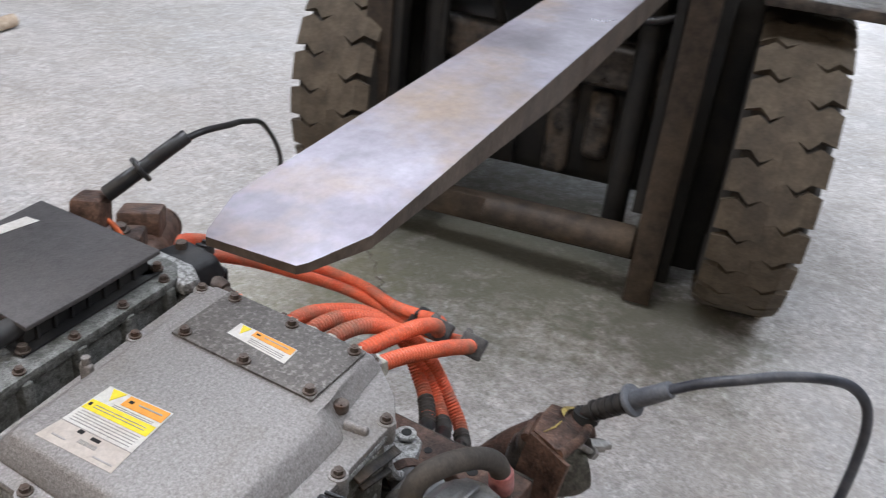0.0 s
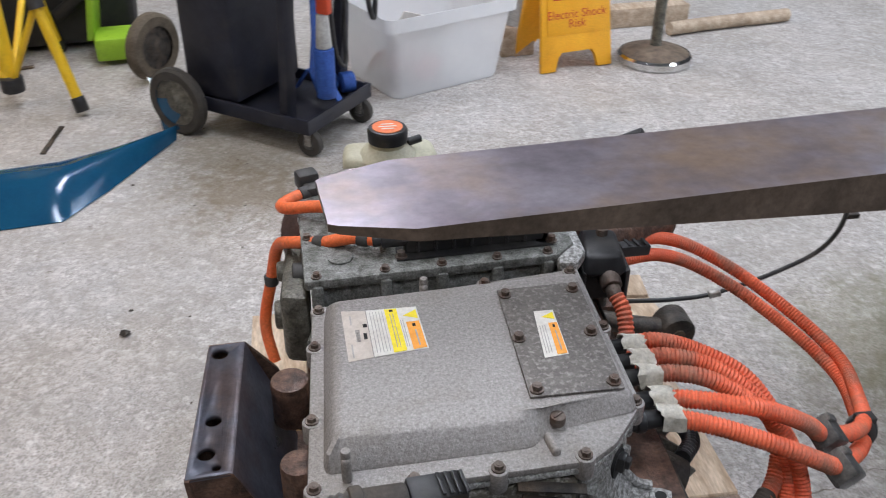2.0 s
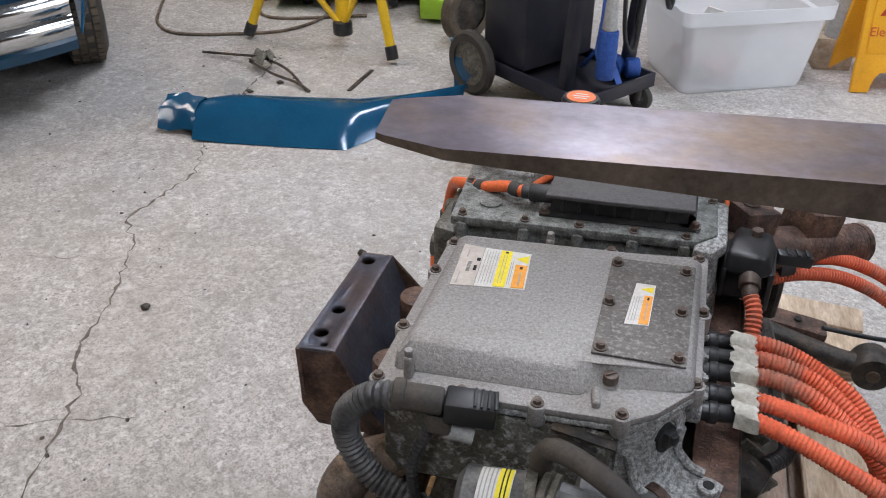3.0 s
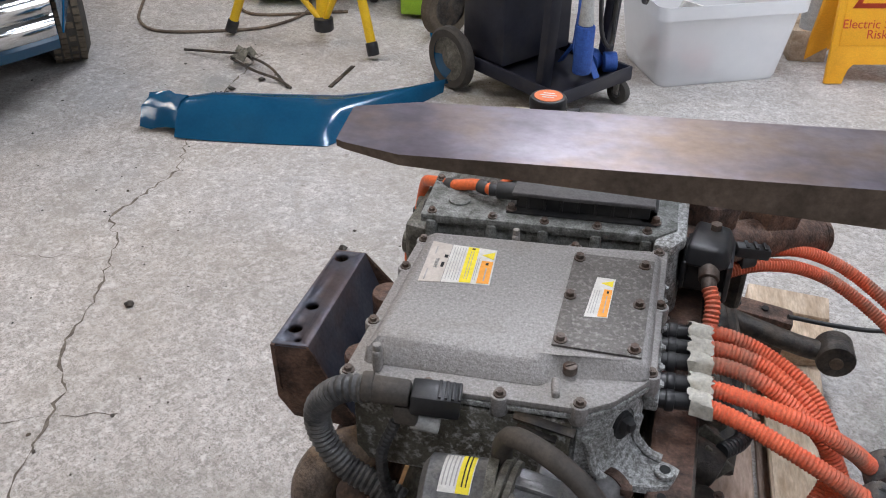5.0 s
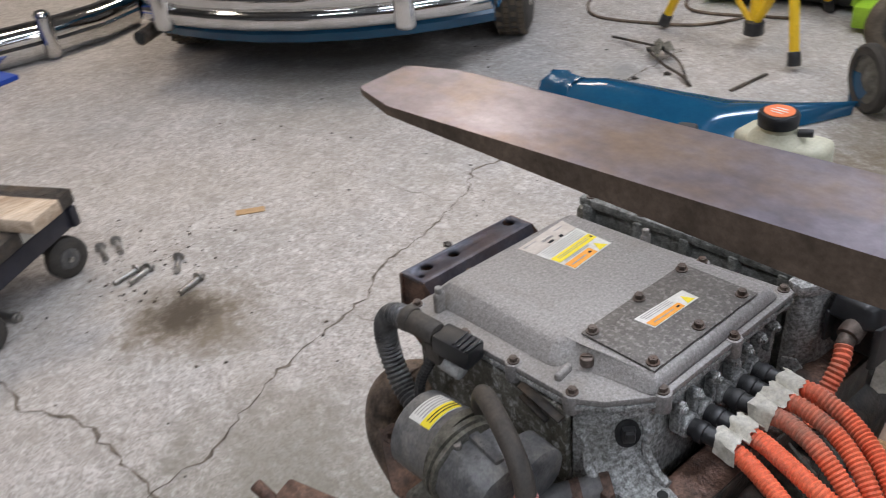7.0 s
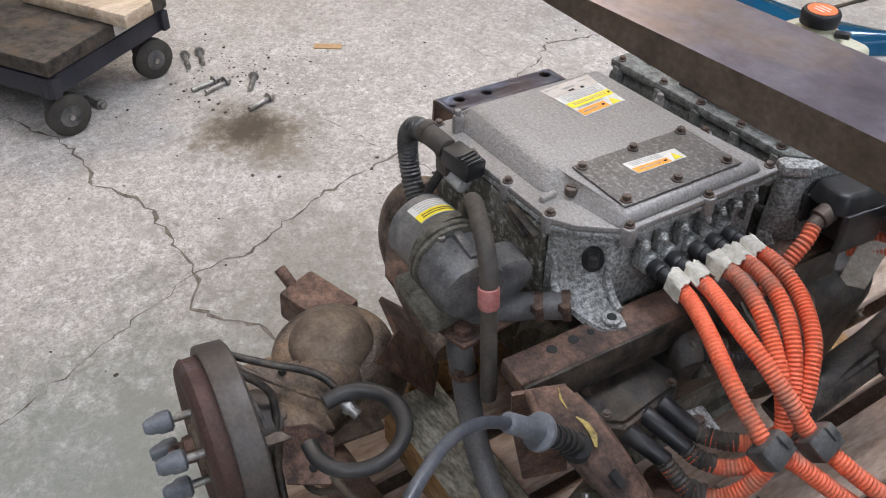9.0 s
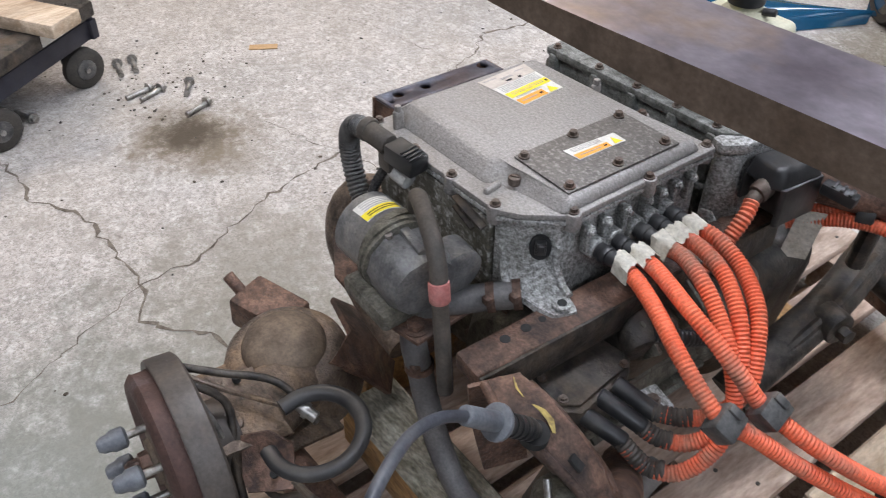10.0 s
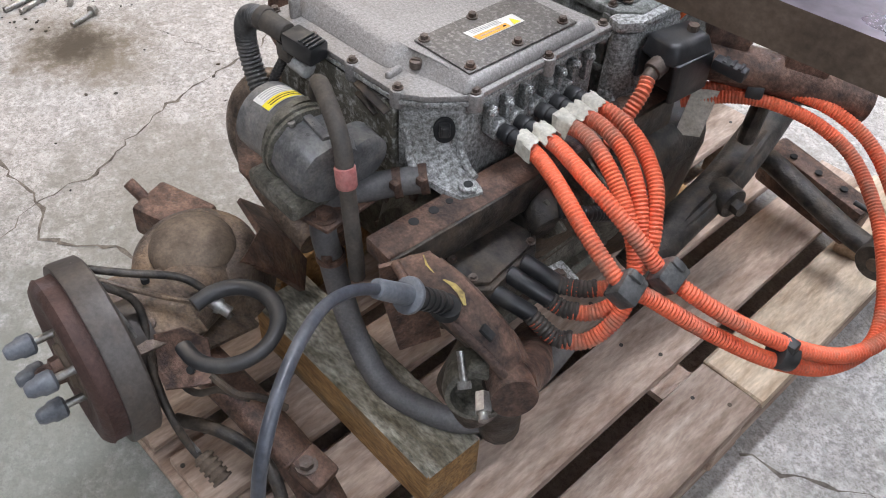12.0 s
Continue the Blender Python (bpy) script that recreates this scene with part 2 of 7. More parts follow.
TIMBER = mat("sawn_timber_block", (0.20, 0.105, 0.038), (0.42, 0.25, 0.10), 30, 0.6, 0, 1.0, (0.21, 0.195, 0.15), 9, 0.9, 180, 0.9, stretch=(0.35, 1, 1), grit=0.4)
MOSSY = mat("weathered_grey_timber_top", (0.10, 0.088, 0.055), (0.42, 0.39, 0.32), 48, 0.8, 0, 1.0, (0.10, 0.075, 0.04), 12, 0.7, 200, 0.95, stretch=(0.4, 1, 1), grit=0.45)
BAND = mat("dusty_drum_band_steel", (0.045, 0.038, 0.034), (0.095, 0.082, 0.073), 9, 0.42, 0.3, 0.15, (0.12, 0.085, 0.06), 8, 0.5, 160, 0.6)
BOXLID = mat("textured_box_lid_plastic", (0.05, 0.046, 0.046), (0.082, 0.076, 0.076), 90, 0.5, 0, 0.3, (0.10, 0.09, 0.085), 6, 0.4, 300, 0.65)
COOLHOSE = mat("grey_coolant_rubber", (0.085, 0.082, 0.083), (0.15, 0.145, 0.143), 18, 0.42, 0, 0.1, (0.17, 0.145, 0.12), 9, 0.5, 260, 0.65)
STEELB = mat("bright_bolt_steel", (0.3, 0.29, 0.27), (0.45, 0.44, 0.42), 80, 0.35, 0.9, 0.1, (0.16, 0.12, 0.09), 40, 0.5)
BOLTST = mat("rusty_bolt_steel", (0.085, 0.062, 0.05), (0.17, 0.14, 0.12), 90, 0.5, 0.5, 0.2, (0.10, 0.05, 0.03), 60, 0.6)
PAPER = mat("label_paper", (0.62, 0.6, 0.55), (0.70, 0.68, 0.64), 60, 0.6, 0, 0.03, (0.5, 0.42, 0.36), 40, 0.3, grit=0.1)
OLDPAPER = mat("faded_label_paper", (0.50, 0.44, 0.38), (0.58, 0.52, 0.46), 60, 0.6, 0, 0.03, (0.4, 0.33, 0.27), 40, 0.4, grit=0.1)
YELLOW = mat("label_yellow", (0.82, 0.66, 0.02), (0.86, 0.70, 0.04), 60, 0.55, 0, 0.02, grit=0.1)
AMBER = mat("label_orange", (0.83, 0.33, 0.04), (0.86, 0.38, 0.06), 60, 0.55, 0, 0.02, grit=0.1)
INK = mat("label_ink", (0.012, 0.012, 0.012), (0.025, 0.025, 0.025), 60, 0.9, 0, 0.0, grit=0.1)
INKGREY = mat("label_small_print", (0.33, 0.32, 0.30), (0.42, 0.40, 0.38), 60, 0.6, 0, 0.0, grit=0.1)
TAPE = mat("masking_tape", (0.42, 0.385, 0.31), (0.60, 0.57, 0.50), 60, 0.6, 0, 0.2, (0.36, 0.31, 0.24), 25, 0.4)
TANK = mat("milky_tank_plastic", (0.42, 0.40, 0.29), (0.52, 0.50, 0.38), 20, 0.45, 0, 0.05, (0.3, 0.27, 0.18), 12, 0.4, grit=0.1)
CHROME = mat("chrome", (0.62, 0.62, 0.62), (0.7, 0.7, 0.7), 20, 0.06, 1.0, 0.0, (0.4, 0.37, 0.33), 9, 0.25, 200, 0.16, grit=0.05)
CARBLUE = mat("blue_car_paint", (0.006, 0.055, 0.12), (0.009, 0.075, 0.15), 6, 0.1, 0.1, 0.01, (0.012, 0.045, 0.08), 4, 0.3, 100, 0.22, grit=0.06)
TRIYEL = mat("yellow_tripod_paint", (0.72, 0.44, 0.012), (0.80, 0.52, 0.02), 12, 0.4, 0, 0.05, (0.4, 0.25, 0.03), 14, 0.3, grit=0.1)
SIGNYEL = mat("orange_yellow_sign_plastic", (0.83, 0.37, 0.01), (0.88, 0.43, 0.018), 10, 0.45, 0, 0.04, (0.6, 0.28, 0.02), 9, 0.25, grit=0.1)
SIGNRED = mat("sign_red_print", (0.52, 0.05, 0.015), (0.6, 0.07, 0.02), 20, 0.5, 0, 0, grit=0.1)
CARTBLK = mat("dark_cart_steel", (0.012, 0.013, 0.022), (0.025, 0.026, 0.038), 12, 0.4, 0.2, 0.06, (0.05, 0.045, 0.045), 6, 0.5, 100, 0.6, grit=0.1)
STRAPBL = mat("blue_webbing", (0.012, 0.055, 0.25), (0.025, 0.09, 0.35), 60, 0.6, 0, 0.2, (0.01, 0.03, 0.13), 15, 0.5)
GREEN = mat("lime_painted_steel", (0.24, 0.42, 0.02), (0.3, 0.5, 0.03), 10, 0.45, 0, 0.05, (0.1, 0.16, 0.02), 8, 0.4, grit=0.1)
BLUEPOST = mat("blue_lift_paint", (0.01, 0.05, 0.32), (0.015, 0.07, 0.4), 10, 0.35, 0, 0.04, (0.01, 0.03, 0.16), 6, 0.4, grit=0.1)
SILVERPL = mat("pale_connector_plastic", (0.34, 0.34, 0.33), (0.44, 0.44, 0.42), 60, 0.45, 0, 0.05, (0.22, 0.2, 0.17), 30, 0.4)
CAPTOP = mat("orange_cap_label", (0.72, 0.16, 0.05), (0.78, 0.22, 0.08), 40, 0.5, 0, 0.03, grit=0.1)
CRACK = mat("dark_crack_filling", (0.08, 0.066, 0.052), (0.20, 0.17, 0.14), 40, 0.95, 0, 0.3)
CARD = mat("torn_cardboard", (0.38, 0.24, 0.12), (0.45, 0.30, 0.16), 20, 0.8, 0, 0.1)
REDPL = mat("red_pipe_clip", (0.36, 0.11, 0.10), (0.45, 0.2, 0.18), 40, 0.55, 0, 0.1, (0.16, 0.09, 0.075), 20, 0.5)
TOTEPL = mat("clear_tote_plastic", (0.80, 0.81, 0.83), (0.86, 0.87, 0.88), 8, 0.3, 0, 0.03, None, 6, 0, 100, 0.4, 0.5, grit=0.0, alpha=0.5)
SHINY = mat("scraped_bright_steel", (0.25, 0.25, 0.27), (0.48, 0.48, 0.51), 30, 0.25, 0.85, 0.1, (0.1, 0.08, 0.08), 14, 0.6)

# ---- builders ----
ORIGIN = {}


def thing(name, x, y, z, label, category, group="", kind=""):
    """A top-level thing: an Empty at its base, in drawing units."""
    ob = new(name)
    ob.empty_display_size = 0.05
    ob.location = (x * U, y * U, z * U)
    ORIGIN[ob.name] = Vector((x, y, z))
    return tagged(ob, label, category, group, kind)


def part(name, bm, material, parent=None, label="", smooth=40):
    """Links a bmesh, drawn in the plan's units, as one mesh under a thing or a part."""
    base = ORIGIN[parent.name] if parent else Vector((0, 0, 0))
    bm.transform(Matrix.Scale(U, 4) @ Matrix.Translation(-base))
    bmesh.ops.recalc_face_normals(bm, faces=bm.faces[:])
    me = bpy.data.meshes.new(name)
    if smooth:
        for f in bm.faces:
            f.smooth = True
        for e in bm.edges:
            if len(e.link_faces) == 2 and e.calc_face_angle(0) > radians(smooth):
                e.smooth = False
    bm.to_mesh(me)
    bm.free()
    me.materials.append(material)
    ob = new(name, me)
    ob.parent = parent
    ORIGIN[ob.name] = base
    if label:
        ob["label"] = label
    return ob


def solo(name, bm, material, label, category, group="", kind="", smooth=40):
    """A thing or piece of the setting that is one mesh, its origin at the foot of its middle."""
    co = [v.co for v in bm.verts]
    lo = [min(c[i] for c in co) for i in range(3)]
    hi = [max(c[i] for c in co) for i in range(3)]
    base = Vector(((lo[0] + hi[0]) / 2, (lo[1] + hi[1]) / 2, lo[2]))
    bm.transform(Matrix.Translation(-base))
    ob = part(name, bm, material, None, "", smooth)
    ob.location = base * U
    ORIGIN[ob.name] = base
    return tagged(ob, label, category, group, kind)


def join(bm, other):
    me = bpy.data.meshes.new("t")
    other.to_mesh(me)
    other.free()
    bm.from_mesh(me)
    bpy.data.meshes.remove(me)
    return bm


def turned(rx=0, ry=0, rz=0):
    return Euler((radians(rx), radians(ry), radians(rz))).to_matrix().to_4x4()


def box(c, s, bev=0.0, rot=(0, 0, 0), seg=2, bm=None):
    b = bmesh.new()
    bmesh.ops.create_cube(b, size=1)
    b.transform(Matrix.Diagonal((*s, 1)))
    if bev:
        bmesh.ops.bevel(b, geom=b.edges[:], offset=min(bev, min(s) * 0.45), segments=seg, affect="EDGES", profile=0.5)
    b.transform(Matrix.Translation(c) @ turned(*rot))
    return join(bm, b) if bm else b


def rod(p, q, r, r2=None, n=16, bev=0.0, bm=None):
    """A cylinder or cone from p to q, with rounded ends if bev."""
    p, q = Vector(p), Vector(q)
    b = bmesh.new()
    bmesh.ops.create_cone(b, cap_ends=True, segments=n, radius1=r, radius2=r if r2 is None else r2, depth=(q - p).length)
    if bev:
        rims = [e for e in b.edges if len(e.link_faces) == 2 and any(len(f.verts) == n for f in e.link_faces)]
        bmesh.ops.bevel(b, geom=rims, offset=bev, segments=2, affect="EDGES", profile=0.5)
    b.transform(Matrix.Translation((p + q) / 2) @ (q - p).to_track_quat("Z", "Y").to_matrix().to_4x4())
    return join(bm, b) if bm else b


def prism(pts, z0, z1, bev=0.0, top=None, bm=None, seg=2):
    """A solid on the outline pts from z0 to z1; top: another outline for its upper face."""
    b = bmesh.new()
    lo = [b.verts.new((x, y, z0)) for x, y in pts]
    hi = [b.verts.new((x, y, z1)) for x, y in (top or pts)]
    k = len(pts)
    b.faces.new(lo[::-1])
    b.faces.new(hi)
    for i in range(k):
        b.faces.new((lo[i], lo[(i + 1) % k], hi[(i + 1) % k], hi[i]))
    if bev:
        bmesh.ops.bevel(b, geom=b.edges[:], offset=bev, segments=seg, affect="EDGES", profile=0.5)
    return join(bm, b) if bm else b


def spline(pts, step):
    """Evenly spaced points on a smooth curve through pts."""
    P = [Vector(p) for p in pts]
    P = [P[0] * 2 - P[1]] + P + [P[-1] * 2 - P[-2]]
    out = []
    for i in range(1, len(P) - 2):
        a, b, c, d = P[i - 1:i + 3]
        n = max(2, int((c - b).length / step * 2))
        for k in range(n):
            t = k / n
            out.append(0.5 * (2 * b + (c - a) * t + (2 * a - 5 * b + 4 * c - d) * t * t + (3 * b - a - 3 * c + d) * t ** 3))
    out.append(P[-2])
    even, left = [out[0]], step
    for a, b in zip(out[:-1], out[1:]):
        seg = (b - a).length
        while seg >= left and seg > 1e-9:
            a = a + (b - a) * (left / seg)
            even.append(a.copy())
            seg -= left
            left = step
        left -= seg
    even.append(out[-1])
    return even


def hose(pts, r, step=0.01, n=10, ribs=0.0, pitch=0.007, bm=None, flat=1.0):
    """A tube swept along a smooth curve; ribs: the depth of its corrugation."""
    path = spline(pts, pitch / 4 if ribs else step)
    b = bmesh.new()
    rings = []
    up = Vector((0.13, 0.21, 1)).normalized()
    for i, p in enumerate(path):
        d = (path[min(i + 1, len(path) - 1)] - path[max(i - 1, 0)]).normalized()
        side = d.cross(up)
        side = side.normalized() if side.length > 1e-4 else Vector((1, 0, 0))
        up = side.cross(d).normalized()
        rr = r + (ribs * (-1, 0.2, 1, 0.2)[i % 4] if ribs else 0)
        rings.append([b.verts.new(p + side * (math.cos(2 * math.pi * k / n) * rr) + up * (math.sin(2 * math.pi * k / n) * rr * flat)) for k in range(n)])
    for u, v in zip(rings[:-1], rings[1:]):
        for k in range(n):
            b.faces.new((u[k], u[(k + 1) % n], v[(k + 1) % n], v[k]))
    b.faces.new(rings[0][::-1])
    b.faces.new(rings[-1])
    return join(bm, b) if bm else b


def lathe(profile, axis_p, axis_d, n=32, bm=None, caps=True):
    """A turned solid: (distance along the axis, radius) pairs, from axis_p towards axis_d."""
    b = bmesh.new()
    rings = []
    for h, r in profile:
        rings.append([b.verts.new((math.cos(2 * math.pi * k / n) * r, math.sin(2 * math.pi * k / n) * r, h)) for k in range(n)])
    for u, v in zip(rings[:-1], rings[1:]):
        for k in range(n):
            b.faces.new((u[k], u[(k + 1) % n], v[(k + 1) % n], v[k]))
    if caps and profile[0][1] > 1e-6:
        b.faces.new(rings[0][::-1])
    if caps and profile[-1][1] > 1e-6:
        b.faces.new(rings[-1])
    bmesh.ops.remove_doubles(b, verts=b.verts[:], dist=1e-6)
    b.transform(Matrix.Translation(axis_p) @ Vector(axis_d).to_track_quat("Z", "Y").to_matrix().to_4x4())
    return join(bm, b) if bm else b


def sheet(rows_of_points, thick, bm=None):
    """A bent sheet through a grid of points, given a thickness."""
    b = bmesh.new()
    g = [[b.verts.new(p) for p in row] for row in rows_of_points]
    for u, v in zip(g[:-1], g[1:]):
        for i in range(len(u) - 1):
            b.faces.new((u[i], u[i + 1], v[i + 1], v[i]))
    bmesh.ops.recalc_face_normals(b, faces=b.faces[:])
    bmesh.ops.solidify(b, geom=b.faces[:], thickness=thick)
    return join(bm, b) if bm else b


def drill(ob, cutter):
    """Takes the solid cutter, in drawing units, out of a part."""
    tool = part("cutter", cutter, ob.data.materials[0], ob.parent)
    mod = ob.modifiers.new("holes", "BOOLEAN")
    mod.operation, mod.solver, mod.object = "DIFFERENCE", "EXACT", tool
    bpy.context.view_layer.update()
    me = bpy.data.meshes.new_from_object(ob.evaluated_get(bpy.context.evaluated_depsgraph_get()))
    ob.modifiers.remove(mod)
    bpy.data.objects.remove(tool)
    ob.data = me


def bolt(parent, x, y, z, r=0.0065, h=0.006, d=(0, 0, 1), material=None):
    """A flanged hexagon bolt head."""
    d = Vector(d).normalized()
    p = Vector((x, y, z))
    b = rod(p, p + d * 0.002, r * 1.45, n=14)
    rod(p + d * 0.002, p + d * (0.002 + h), r, n=6, bm=b)
    rod(p + d * (0.002 + h), p + d * (0.0026 + h), r * 0.5, n=8, bm=b)
    return part("bolt", b, material or BOLTST, parent, smooth=0)


def lettering(name, text, size, m, material, parent, depth=0.0004):
    """Printed words as a thin mesh, in drawing units, at the matrix m."""
    cu = bpy.data.curves.new(name, "FONT")
    cu.body, cu.size, cu.extrude, cu.align_x, cu.align_y, cu.space_line = text, size, depth, "CENTER", "CENTER", 0.8
    ob = bpy.data.objects.new("t", cu)
    scene.collection.objects.link(ob)
    me = bpy.data.meshes.new_from_object(ob.evaluated_get(bpy.context.evaluated_depsgraph_get()))
    bpy.data.objects.remove(ob)
    b = bmesh.new()
    b.from_mesh(me)
    bpy.data.meshes.remove(me)
    b.transform(m)
    return part(name, b, material, parent, smooth=0)

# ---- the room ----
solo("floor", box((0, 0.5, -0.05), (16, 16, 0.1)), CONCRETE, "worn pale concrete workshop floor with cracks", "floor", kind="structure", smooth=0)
for nm, c, s in (("wall_west", (-8.1, 0.5, 2.2), (0.2, 16, 4.4)), ("wall_south", (0, -7.6, 2.2), (16.4, 0.2, 4.4)), ("wall_north", (0, 8.6, 2.2), (16.4, 0.2, 4.4))):
    solo(nm, box(c, s), WALL, "plain painted block wall of the workshop", "wall", kind="structure", smooth=0)
b = box((8.1, -4.4, 2.2), (0.2, 6.0, 4.4))
box((8.1, 6.0, 2.2), (0.2, 5.2, 4.4), bm=b)
box((8.1, 1.0, 3.9), (0.2, 4.8, 1.0), bm=b)
solo("wall_east", b, WALL, "painted block wall with a wide open shutter door", "wall", kind="structure", smooth=0)
solo("ceiling", box((0, 0.5, 4.5), (16.4, 16.4, 0.1)), CEIL, "pale sheeted workshop ceiling", "ceiling", kind="structure", smooth=0)


def crack(pts, w=0.006, seed=1):
    """A jagged crack, as a sunken-looking dark seam a hair above the slab."""
    rnd = random.Random(seed)
    path = []
    for a, b in zip(pts[:-1], pts[1:]):
        a, b = Vector((*a, 0)), Vector((*b, 0))
        n = max(2, int((b - a).length / 0.024))
        for k in range(n):
            path.append(a.lerp(b, k / n) + Vector((rnd.uniform(-1, 1), rnd.uniform(-1, 1), 0)) * 0.011)
    path.append(Vector((*pts[-1], 0)))
    b = bmesh.new()
    prev = None
    for i, p in enumerate(path):
        d = (path[min(i + 1, len(path) - 1)] - path[max(i - 1, 0)]).normalized()
        side = Vector((-d.y, d.x, 0)) * w * rnd.choice((0.12, 0.2, 0.3, 0.4, 0.5, 0.8))
        u, v = b.verts.new(p + side + Vector((0, 0, 0.0012))), b.verts.new(p - side * 0.8 + Vector((0, 0, 0.0012)))
        if prev:
            b.faces.new((prev[0], u, v, prev[1]))
        prev = (u, v)
    return solo("floor_crack", b, CRACK, "jagged dirt-filled crack in the concrete floor", "crack", kind="structure", smooth=0)


crack([(-0.852, -0.295), (-0.865, -0.14), (-0.93, -0.01), (-0.975, 0.08), (-1.045, 0.31), (-1.084, 0.519), (-1.18, 0.63), (-1.196, 0.79), (-1.305, 1.13), (-1.405, 1.25), (-1.345, 1.59), (-1.42, 1.8), (-1.47, 2.0), (-1.5, 2.7)], 0.008, 3)
crack([(-1.872, -0.536), (-1.624, -0.409), (-1.36, -0.399), (-1.223, -0.305), (-1.018, -0.304), (-0.853, -0.295), (-0.725, -0.343), (-0.613, -0.252), (-0.52, -0.2), (-0.3, -0.15)], 0.009, 5)
crack([(-0.85, -0.3), (-0.75, -0.5), (-0.62, -0.78), (-0.4, -1.2)], 0.004, 8)
crack([(0.678, 0.367), (0.77, 0.4), (0.864, 0.457), (1.1, 0.52), (1.35, 0.62), (1.6, 0.85), (1.9, 1.0)], 0.008, 9)
crack([(-1.95, 0.9), (-1.5, 1.0), (-1.3, 1.05)], 0.002, 10)
crack([(-1.4, 0.3), (-1.1, 0.4), (-0.9, 0.47)], 0.003, 11)

# ---- pallet ----
pallet = thing("wooden_pallet", 0.2, 0.33, 0, "weathered wooden pallet with grimy gapped boards", "pallet")
rnd = random.Random(4)


def nail(x, y, z):
    return part("nail", rod((x, y, z - 0.004), (x, y, z + 0.001), 0.0042, n=8), DIRTBLACK, pallet)


def board(x0, x1, y0, y1, z0, z1, material, name="board"):
    b = box(((x0 + x1) / 2, (y0 + y1) / 2, (z0 + z1) / 2), (x1 - x0, y1 - y0, z1 - z0), 0.003, seg=1)
    for v in b.verts:
        v.co.x += rnd.uniform(-0.002, 0.002)
        v.co.z += rnd.uniform(-0.0015, 0.0015)
    return part(name, b, material, pallet)


for i in range(6):
    x0 = -0.275 + 0.163 * i
    cut = 0.335 + 0.01 * i
    if i == 5:
        board(x0, x0 + 0.128, -0.46, cut - 0.002, 0.118, 0.14, WOOD)
        board(x0, x0 + 0.128, cut + 0.002, 1.1, 0.118, 0.14, WOODLT)
    else:
        board(x0, x0 + 0.128, -0.46 - 0.01 * (i % 2), 1.1 + 0.012 * (i % 3), 0.118, 0.14, WOOD if i else WOODLT)
for y in (-0.43, 0.32, 1.05):
    board(-0.27, 0.665, y - 0.045, y + 0.045, 0.098, 0.1175, WOOD, "cross_board")
    for x in (-0.2, 0.2, 0.6):
        board(x - 0.06, x + 0.06, y - 0.045, y + 0.045, 0.018, 0.0975, WOOD, "spacer_block")
for i in range(6):
    for y in (-0.43, 0.32, 1.05):
        for dx, dy in ((0.03, -0.02), (0.095, 0.018)):
            nail(-0.275 + 0.163 * i + dx + rnd.uniform(-0.006, 0.006), y + dy, 0.14)
for x in (-0.2, 0.2, 0.6):
    board(x - 0.055, x + 0.055, -0.46, 1.1, 0.0, 0.0175, WOOD, "bottom_board")

b = box((0.18, -0.146, 0.19), (0.47, 0.112, 0.1), 0.0025, (0, 0, -1.2), seg=1)
bearer = solo("timber_bearer", b, TIMBER, "rough sawn timber beam with mossy grey top lying on the pallet", "timber", smooth=0)
bearer.data.materials.append(MOSSY)
for f in bearer.data.polygons:
    f.material_index = 1 if f.normal.z > 0.7 else 0
solo("timber_bearer", box((-0.13, 0.07, 0.19), (0.075, 0.4, 0.1), 0.003, (0, 0, 3), seg=1), TIMBER, "golden sawn timber bearer running along the pallet", "timber", smooth=0)
b = box((0.08, 0.62, 0.19), (0.5, 0.1, 0.1), 0.004)
solo("timber_bearer", b, TIMBER, "rough sawn timber beam under the far side of the drive unit", "timber")

# ---- inverter ----
inv = thing("inverter", 0.06, 0.12, 0.6, "grey cast aluminium motor inverter with warning labels and chalky corrosion", "inverter")
OUT = [(-0.122, -0.045), (0.165, -0.047), (0.196, -0.03), (0.24, 0.02), (0.248, 0.285), (-0.108, 0.268)]
FLG = [(-0.13, -0.056), (0.172, -0.058), (0.205, -0.038), (0.252, 0.016), (0.258, 0.296), (-0.114, 0.277)]
def slope(b):
    """The flange falls a little towards the unit's low side; the raised top stays level."""
    for v in b.verts:
        if v.co.z < 0.762:
            v.co.z += 0.046 * (v.co.x - 0.22)


b = prism([(x * 0.985 + 0.001, y * 0.98 + 0.003) for x, y in OUT], 0.585, 0.728, 0.004)
part("body", b, PITTED, inv, "chalky oxidised cast body")
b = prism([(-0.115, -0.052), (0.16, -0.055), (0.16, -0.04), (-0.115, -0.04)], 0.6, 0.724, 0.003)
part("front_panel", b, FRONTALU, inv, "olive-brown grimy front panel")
b = prism(FLG, 0.738, 0.746, 0.002)
slope(b)
part("gasket_flange", b, PITTED, inv)
b = prism(FLG, 0.747, 0.757, 0.003)
HB = [(-0.116, -0.03), (0.118, -0.033), (0.14, -0.008), (0.246, 0.0), (0.252, 0.275), (-0.103, 0.258)]
HT = [(-0.094, 0.0), (0.102, -0.004), (0.128, 0.014), (0.238, 0.014), (0.243, 0.262), (-0.083, 0.24)]
prism(HB, 0.755, 0.7775, 0.009, HT, bm=b, seg=3)
slope(b)
part("lid", b, CASTALU, inv, "sandy-textured grey cast lid")
cp = part("cover_plate", prism([(0.121, 0.02), (0.231, 0.02), (0.238, 0.232), (0.127, 0.228)], 0.778, 0.7815, 0.0012), PLATE, inv, "dark stained flat cover plate")
for x, y in ((0.135, 0.214), (0.225, 0.215), (0.132, 0.123), (0.222, 0.123), (0.131, 0.030), (0.221, 0.031)):
    bolt(cp, x, y, 0.7815, 0.0058, 0.006)
